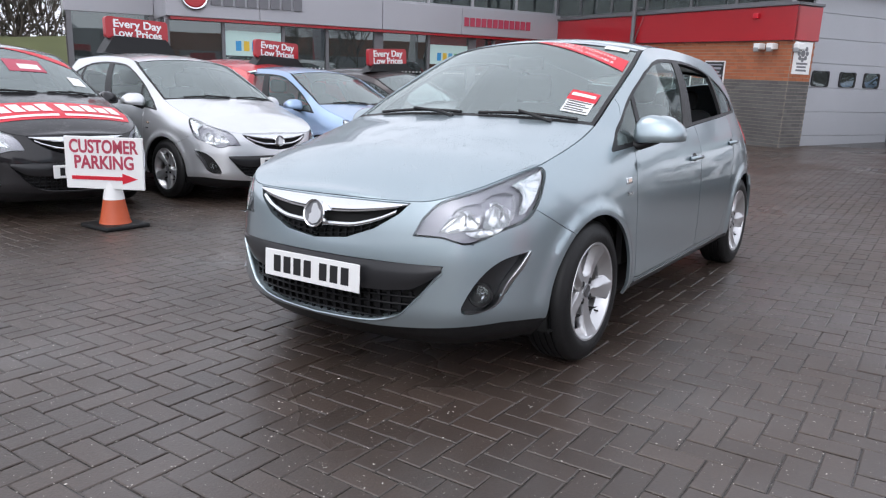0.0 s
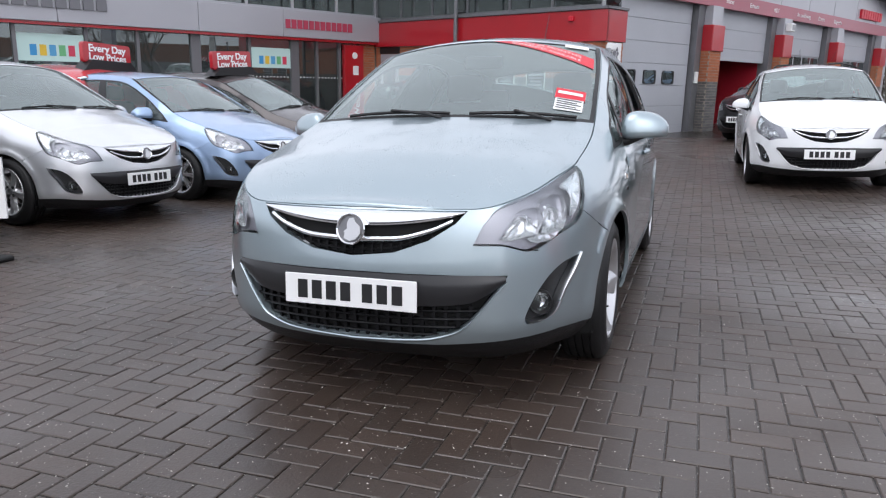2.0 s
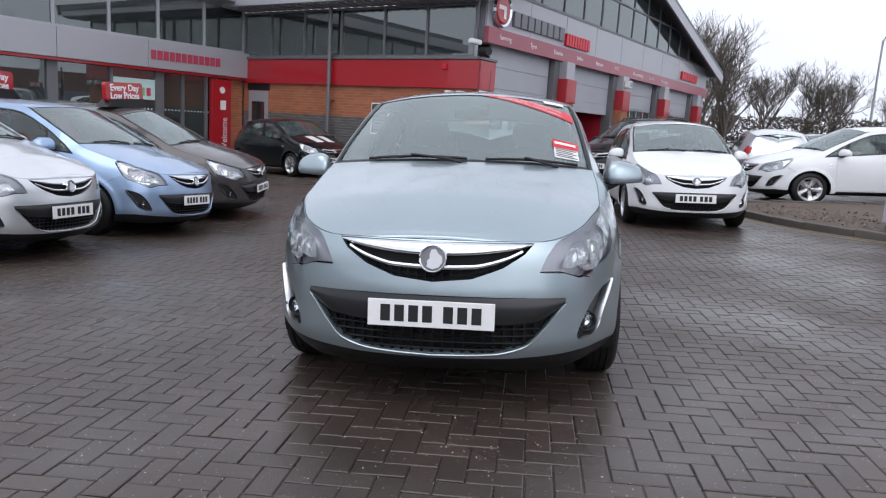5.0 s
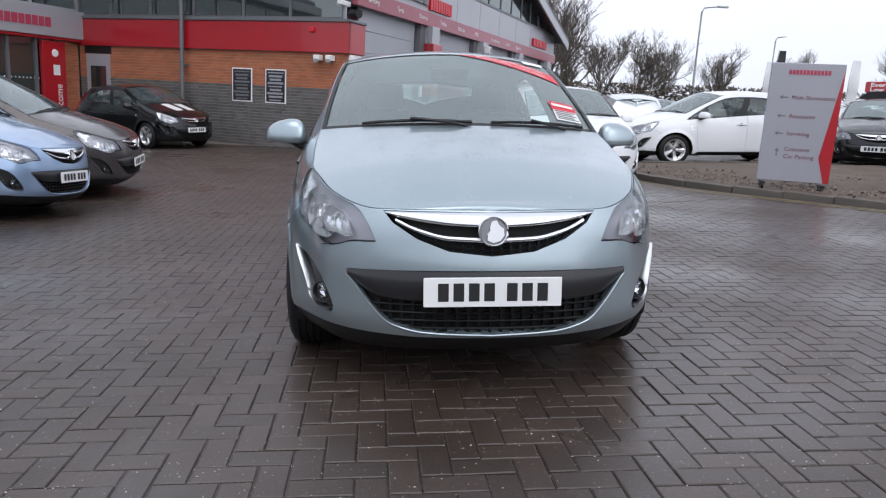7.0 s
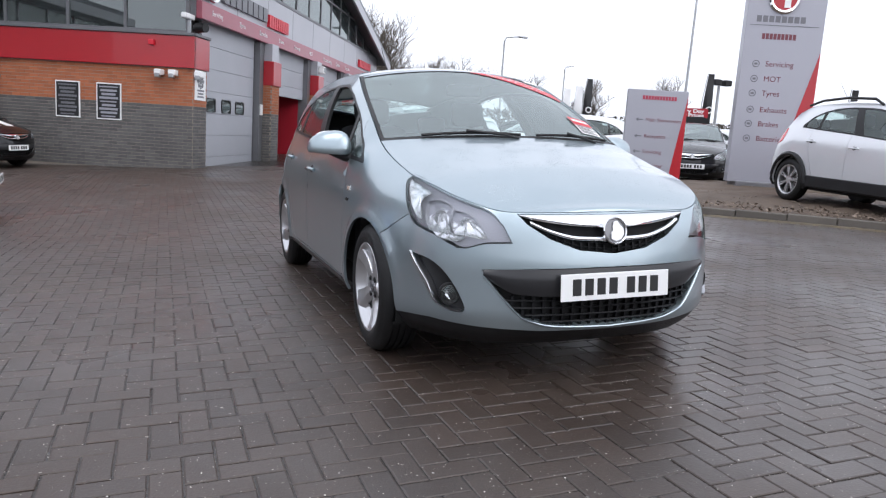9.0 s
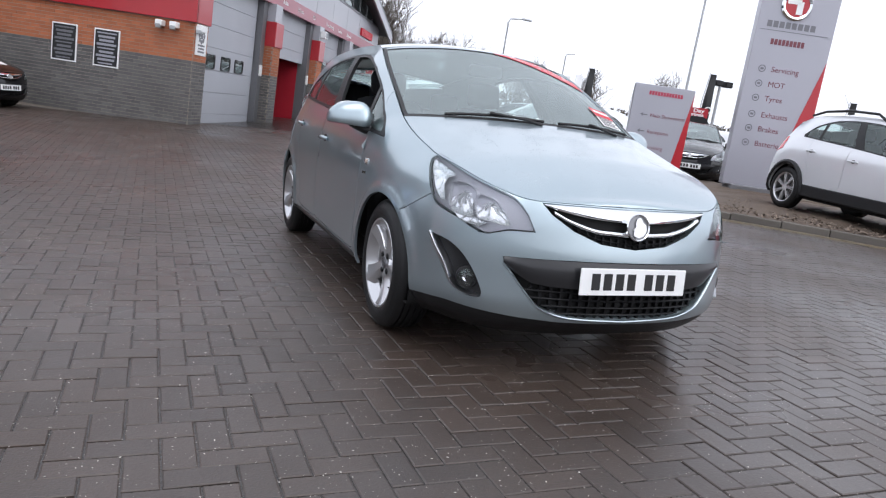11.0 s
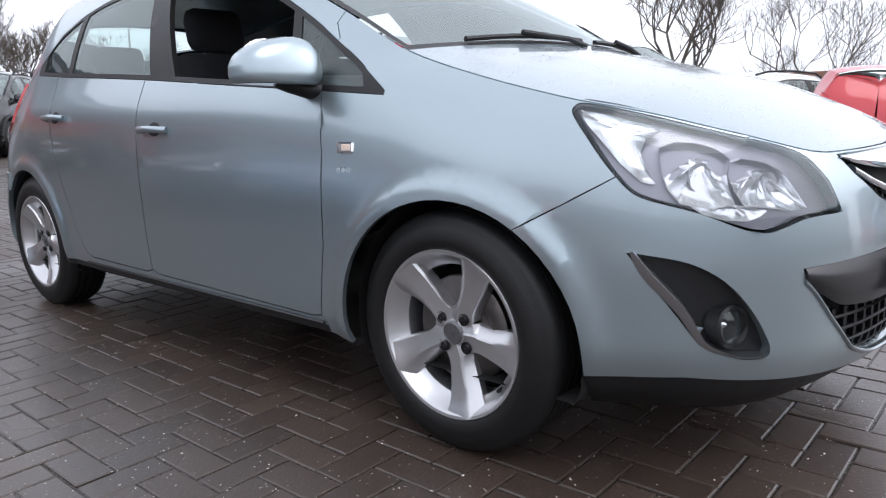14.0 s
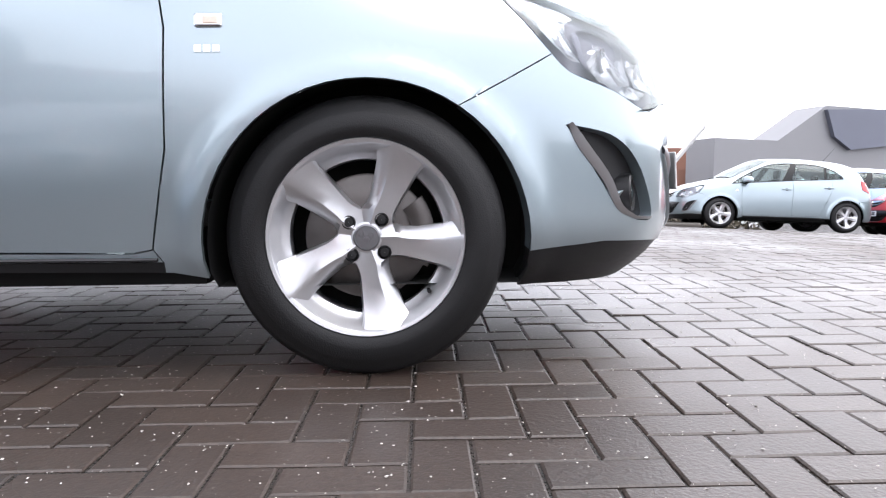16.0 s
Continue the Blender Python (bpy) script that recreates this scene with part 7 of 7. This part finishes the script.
bm = bmesh.new()
prism(bm, [(-0.28, 0.075), (0.15, 0.075), (0.15, 0.045), (0.28, 0.09), (0.15, 0.135), (0.15, 0.105), (-0.28, 0.105)], 0.0, 0.003, Matrix.Translation((0, -0.0125, 0)) @ FACE)
part("arrow", bm, REDINK, park)

# direction sign on castors
ms = thing("direction_sign", ground_pose(4.95, 6.25, -25, 0.09), "pale grey direction board with a red wedge, standing on castors", "sign")
b = part("board", boxed((-0.04, -0.05, 0.12), (0.87, 0.05, 1.71), bevel=0.008), SIGNGREY, ms)
bm = bmesh.new()
prism(bm, [(0.868, 0.125), (0.868, 1.66), (0.7, 0.46), (0.8, 0.125)], 0, 0.004, Matrix.Translation((0, -0.051, 0)) @ FACE)
part("wedge", bm, REDPANEL, ms, "red wedge along the edge")
bars(ms, "brand_block", word(0.44, 1.59, 0.52, 0.06, 12), Matrix.Translation((0, -0.051, 0)) @ FACE, PINKINK)
for z, txt in ((1.255, "Main Showroom"), (1.005, "Reception"), (0.77, "Servicing"), (0.56, "Customer"), (0.46, "Car Parking")):
    lettering("sign_word", txt, 0.08, Matrix.Translation((0.26, -0.052, z)) @ FACE, MAROONINK, b, 0.003, align="LEFT")
for z in (1.255, 1.005, 0.77, 0.51):
    bm = bmesh.new()
    prism(bm, [(-0.06, 0), (-0.02, 0.03), (-0.02, 0.008), (0.05, 0.008), (0.05, -0.008), (-0.02, -0.008), (-0.02, -0.03)], 0, 0.003, Matrix.Translation((0.17, -0.051, z)) @ FACE @ (pose(0, 0, 0, 0, 0, -90) if z < 0.6 else Matrix.Identity(4)))
    part("arrow", bm, GREYINK, b)
for x in (0.04, 0.79):
    bm = bmesh.new()
    for y in (-0.12, 0.12):
        lathe(bm, [(0.001, -0.018), (0.045, -0.018), (0.05, 0), (0.045, 0.018), (0.001, 0.018)], 16, "x", Matrix.Translation((x, y, 0.05)))
    box(bm, (x - 0.03, -0.16, 0.07), (x + 0.03, 0.16, 0.1))
    part("castor", bm, RUBBER, ms)

# tall totem
tot = thing("totem_sign", ground_pose(9.0, 8.4, -26.6, 0.12), "tall pale grey service totem with a red wedge", "sign")
TW, TH, TZ = 1.45, 4.75, rise(9.0, 8.4) + 0.12
b = part("board", boxed((-0.03, -0.12, 0.48 - TZ), (TW, 0.12, TH), bevel=0.01), SIGNGREY, tot)
bm = bmesh.new()
prism(bm, [(TW - 0.004, 0.49 - TZ), (TW - 0.004, 3.1 - TZ), (TW - 0.42, 1.4 - TZ), (TW - 0.3, 0.49 - TZ)], 0, 0.004, Matrix.Translation((0, -0.121, 0)) @ FACE)
part("wedge", bm, REDPANEL, tot, "red wedge along the edge")
part("foot", boxed((0.1, -0.3, -0.1), (TW - 0.1, 0.3, 0.5 - TZ), bevel=0.02), STEELGREY, tot)
ON_TOTEM = Matrix.Translation((0, -0.121, -TZ)) @ FACE
for z, txt in ((2.82, "Servicing"), (2.53, "MOT"), (2.25, "Tyres"), (1.93, "Exhausts"), (1.65, "Brakes"), (1.36, "Batteries")):
    lettering("sign_word", txt, 0.15, Matrix.Translation((0.43, -0.122, z - TZ)) @ FACE, MAROONINK, b, 0.004, align="LEFT")
    bm = bmesh.new()
    lathe(bm, [(0.07, 0), (0.07, 0.004), (0.054, 0.004), (0.054, 0)], 20, "z", Matrix.Translation((0.25, -0.121, z - TZ)) @ FACE)
    box(bm, (0.22, -0.0205, -0.02), (0.28, 0.02, 0.003), Matrix.Translation((0, -0.121, z - TZ)) @ FACE)
    part("service_icon", bm, GREYINK, b, "small round service symbol")
bars(tot, "brand_block", word(0.62, 3.35, 0.66, 0.11, 9), ON_TOTEM, MAROONINK)
bars(tot, "brand_block", word(0.62, 3.68, 0.95, 0.12, 8), ON_TOTEM, GREYINK)
bars(tot, "rule", [(0.7, 3.56, 1.3, 0.012)], ON_TOTEM, GREYINK)
BADGE = Matrix.Translation((0.64, -0.121, 4.08 - TZ)) @ FACE
bm = bmesh.new()
lathe(bm, [(0.27, 0), (0.3, 0.02), (0.27, 0.05), (0.23, 0.03)], 36, "z", BADGE)
part("badge_ring", bm, CHROME, tot)
bm = bmesh.new()
lathe(bm, [(0.001, 0.02), (0.25, 0.02)], 36, "z", BADGE)
part("badge_disc", bm, REDPANEL, tot)
bars(tot, "badge_shape", [(-0.06, 0.05, 0.26, 0.09), (0.06, -0.06, 0.12, 0.24)], BADGE @ Matrix.Translation((0, 0, 0.022)), WHITEPL)


def street_lamp(x, y, h, arm, yaw, lit=False):
    lamp = thing("street_lamp", ground_pose(x, y, yaw), "tall galvanised street lamp" + (" with its light on" if lit else " with a short arm"), "street lamp", "street lamps")
    bm = bmesh.new()
    tube(bm, [(0, 0, 0), (0, 0, h * 0.5), (0, 0, h - 0.3), (0.15, 0, h), (arm, 0, h + 0.15)], 0.09, 10, 0.045)
    part("pole", bm, GALV, lamp, smooth=True)
    part("lantern", boxed((arm - 0.1, -0.12, h + 0.08), (arm + 0.65, 0.12, h + 0.22), bevel=0.04), LIT if lit else GALV, lamp, "lit lantern" if lit else "")
    return lamp


street_lamp(21.8, 46.6, 7.95, 1.2, 0)
street_lamp(36.0, 62.0, 8.0, 1.2, 0, True)
street_lamp(52.0, -15.5, 6.4, 0.4, 180)
street_lamp(33.0, 13.0, 4.5, 0.5, 200)


def flag(x, y, h, material, w=0.34, label="black feather flag on a thin pole", yaw=-35):
    f = thing("feather_flag", ground_pose(x, y, yaw), label, "flag", "flags")
    bm = bmesh.new()
    tube(bm, [(0, 0, 0), (0, 0, h * 0.7), (0.1, 0, h)], 0.025, 6, 0.012)
    part("pole", bm, GALV, f)
    bm = bmesh.new()
    n, rows = 10, []
    for i in range(n + 1):
        t = i / n
        rows.append([bm.verts.new((0.02 + w * k * (0.85 + 0.15 * math.sin(t * 3)) - 0.1 * t * (k > 0) + 0.1 * t * t, 0.06 * math.sin(t * 6 + k * 3), h * (0.42 + 0.57 * t) - 0.15 * k * (1 - t))) for k in (0, 0.5, 1)])
    for a, b in zip(rows, rows[1:]):
        for k in range(2):
            bm.faces.new((a[k], a[k + 1], b[k + 1], b[k]))
    cloth = part("cloth", bm, material, f, smooth=True)
    bm = bmesh.new()
    lathe(bm, [(0.12, 0), (0.12, 0.01), (0.08, 0.01), (0.08, 0)], 16, "z", Matrix.Translation((0.25, -0.07, h * 0.62)) @ FACE)
    part("mark", bm, WHITEPL, f)
    return f


flag(15.6, 17.2, 3.3, INK)
flag(13.5, 21.5, 3.2, INK)
flag(18.6, 14.0, 2.9, INK)
for x, y in ((23.0, 38.0), (23.6, 40.5), (26.5, 36.5)):
    flag(x, y, 4.2, WHITEINK, 0.55, "white banner flag on a pole by the far car park", -20)
flag(20.5, 13.2, 3.4, WHITEINK, 0.8, "white banner flag on a pole by the far car park", -40)
pole = thing("flagpole", ground_pose(16.2, 18.9), "tall bare white flagpole", "flagpole")
bm = bmesh.new()
tube(bm, [(0, 0, 0), (0.05, 0, 4), (0.1, 0, 9)], 0.06, 10, 0.03)
part("pole", bm, GALV, pole, smooth=True)
post = thing("floodlight_post", ground_pose(16.6, 17.6), "short post with two dark floodlights", "floodlight")
bm = bmesh.new()
tube(bm, [(0, 0, 0), (0, 0, 3.0)], 0.05, 8)
part("pole", bm, GALV, post)
for dx in (-0.3, 0.15):
    part("head", boxed((dx, -0.15, 2.95), (dx + 0.3, 0.15, 3.15), bevel=0.03), PLASTIC, post)


def bare_tree(x, y, h, seed, spread=0.55, trunk=0.12, depth=6):
    """A leafless tree: trunk, limbs and a crown of fine twigs."""
    r = random.Random(seed)
    tree = thing("bare_tree", ground_pose(x, y), "leafless winter tree with a fine spread of twigs", "tree", "bare trees")
    limbs, twigs = bmesh.new(), bmesh.new()

    def grow(p, d, length, rad, level):
        pts = [p]
        for k in range(3):
            d = (d + Vector((r.gauss(0, 0.13), r.gauss(0, 0.13), r.gauss(0.1, 0.08)))).normalized()
            pts.append(pts[-1] + d * length / 3)
        tube(limbs if level < 2 else twigs, pts, rad, 6 if level < 2 else 3, rad * 0.62)
        if level >= depth - 1 or rad < 0.004:
            return
        count = r.choice((3, 3, 4)) if level else 5
        for k in range(count):
            side = Vector((r.gauss(0, 1), r.gauss(0, 1), r.gauss(0.35, 0.45))).normalized()
            nd = (d * (1 - spread * 0.55) + side * spread).normalized()
            start = pts[-1] if k == 0 else pts[r.choice((1, 2, 3, 3))]
            grow(start, nd, length * r.uniform(0.62, 0.85), rad * r.uniform(0.55, 0.68), level + 1)
    grow(Vector((0, 0, -0.1)), Vector((r.gauss(0, 0.05), r.gauss(0, 0.05), 1)), h * 0.3, trunk, 0)
    part("trunk", limbs, TWIG, tree)
    part("crown", twigs, TWIG, tree, "crown of thin bare twigs")
    return tree


bare_tree(9.6, 37.5, 8.6, 3, 0.6, 0.18, 7)
bare_tree(11.3, 41.0, 7.4, 8, 0.6, 0.14, 7)
for i, (x, y, h) in enumerate(((16.5, 52, 5.2), (18.8, 50, 4.8), (21.2, 54, 5.0), (25.5, 51, 4.4), (14.4, 55, 4.5), (30.0, 46, 4.2), (36, 44, 4.4), (40, 38, 4.6))):
    bare_tree(x, y, h * 1.35, 20 + i, 0.62, 0.14, 7)
bare_tree(21.5, 8.7, 7.6, 41, 0.66, 0.1, 7)
bare_tree(27.5, 6.0, 7.0, 42, 0.6, 0.075, 7)
bare_tree(29.5, 3.6, 6.4, 43, 0.6, 0.075, 7)
for i, (x, y, h) in enumerate(((-37, 14.5, 9.0), (-36.5, 17.0, 9.5), (-38, 19.5, 9.0), (-39, 12.5, 8.6), (-38.5, 16.0, 8.4), (-36, 20.5, 8.8))):
    bare_tree(x, y, h, 60 + i, 0.6, 0.12, 7)


def thicket(name, x0, y0, x1, y1, h, count, seed, material, label):
    """A low hedge of many small clumps along a line."""
    r = random.Random(seed)
    bm = bmesh.new()
    for _ in range(count):
        t = r.random()
        px, py = x0 + (x1 - x0) * t + r.gauss(0, 0.5), y0 + (y1 - y0) * t + r.gauss(0, 0.5)
        pz = rise(max(-45, min(45, px)), max(-45, min(45, py))) + h * r.random() ** 1.3
        for k in range(3):
            d = Vector((r.gauss(0, 1), r.gauss(0, 1), r.gauss(0, 0.8))).normalized() * r.uniform(0.12, 0.28)
            e = Vector((r.gauss(0, 1), r.gauss(0, 1), r.gauss(0, 1))).normalized() * 0.06
            c = Vector((px, py, pz))
            bm.faces.new([bm.verts.new(c - e), bm.verts.new(c + e), bm.verts.new(c + d)])
    return tagged(part(name, bm, material, None, label), category="hedge", kind="stuff")


thicket("hedge", 8, 46, 48, 40, 2.6, 17000, 4, HEDGE, "brown winter hedge along the far car park")
thicket("hedge", -46, -2, -30, 32, 4.2, 15000, 5, HEDGE, "brown winter thicket on the grass bank")
thicket("hedge", 20, -4.5, 20, -9.5, 0.5, 900, 6, HEDGE, "low clipped hedge on the verge")

# grass bank with a thicket on its crest, beyond the showroom
bm = bmesh.new()
rows = []
for i in range(25):
    u = -24 + 2 * i
    rows.append([bm.verts.new((-34.0 - 0.9 * d + 0.44 * u, 14.8 + 0.44 * d + 0.9 * u, z + 0.15 * math.sin(u * 0.7 + d) * (z > 0))) for d, z in ((-9, -1.0), (-6, 0.2), (-3, 1.3), (0, 2.1), (5, 2.3), (16, 2.3))])
for a, b in zip(rows, rows[1:]):
    for k in range(5):
        bm.faces.new((a[k], b[k], b[k + 1], a[k + 1]))
tagged(part("grass_bank", bm, GRASS, None, "dull winter grass bank beyond the showroom", smooth=True), category="bank", kind="structure")


# far buildings
def shed(x, y, yaw, length, depth, h, label, fascia=1.7, windows=True):
    s = thing("retail_shed", ground_pose(x, y, yaw), label, "building", "far buildings")
    part("wall", boxed((0, 0, -2), (length, depth, h - fascia)), FARWALL, s)
    part("fascia", boxed((-0.1, -0.15, h - fascia), (length + 0.1, depth, h), bevel=0.03), FARBRICK, s, "brown fascia band")
    if windows:
        n = int(length / 7)
        for i in range(n):
            w = part("window", boxed((i * 7 + 1, -0.1, 0.5), (i * 7 + 5.5, -0.02, h - fascia - 0.5)), DARKGLASS, s)
            part("shop_sign", boxed((i * 7 + 1, -0.16, h - fascia - 0.5), (i * 7 + 5.5, -0.08, h - fascia - 0.15)), (REDPANEL, YELLOW, WHITEPL)[i % 3], w)
    return s


shed(66, -26, 83, 48, 12, 4.5 - rise(66, -26), "long low retail shed with a brown fascia", 2.0)
grey_shed = thing("grey_warehouse", ground_pose(44, -26, 20), "large grey clad warehouse with a folded blue-grey roof", "building", "far buildings")
bm = bmesh.new()
prism(bm, [(9, -2), (9, 4.8), (4, 4.8), (0, 7.2), (-9, 7.2), (-14, 7.8), (-30, 9.0), (-30, -2)], 0, 2.5, pose(0, 0, 0, 90, 0, 90))
part("wall", bm, FARWALL, grey_shed)
bm = bmesh.new()
prism(bm, [(0.2, 6.9), (-0.5, 5.2), (-2, 4.4), (-30, 7.4), (-30, 9.3), (-14, 8.0), (-9, 7.4)], -0.3, 0.0, pose(0, 0, 0, 90, 0, 90))
part("roof", bm, FARROOF, grey_shed, "blue-grey metal roof slope")
kiosk = thing("brown_shop", ground_pose(50, -17.5, 75), "small brown brick shop with a red sign", "building", "far buildings")
part("wall", boxed((-3, 0, -2), (4, 6, 3.0)), FARBRICK, kiosk)
part("shop_sign", boxed((-2, -0.12, 0.6), (3, -0.02, 1.0)), REDPANEL, kiosk)

# grass verge and the raised barrier at the entrance
bm = bmesh.new()
vs = [bm.verts.new((x, y, rise(x, y) + 0.03)) for x, y in ((18.0, -14), (22, -14), (22.5, 6), (18.6, 6))]
bm.faces.new(vs)
tagged(part("grass_verge", bm, GRASS, None, "strip of dull winter grass by the entrance road"), category="verge", kind="structure")
bar = thing("entrance_barrier", ground_pose(12.2, -4.8, 70), "raised white entrance barrier on a grey post", "barrier")
part("post", boxed((-0.16, -0.16, 0), (0.16, 0.16, 0.95), bevel=0.03), GALV, bar)
bm = bmesh.new()
tube(bm, [(0.55, 0, 0.15), (0, 0, 0.85), (-0.9, 0, 2.0)], 0.05, 8)
part("arm", bm, WHITEPL, bar, smooth=True)
part("counterweight", boxed((0.42, -0.1, 0.05), (0.68, 0.1, 0.35), pose(0, 0, 0, 0, 0, 0), 0.03), STEELGREY, bar)
part("base", boxed((-0.9, -0.7, -0.1), (0.9, 0.7, 0.08), bevel=0.03), KERB, bar)
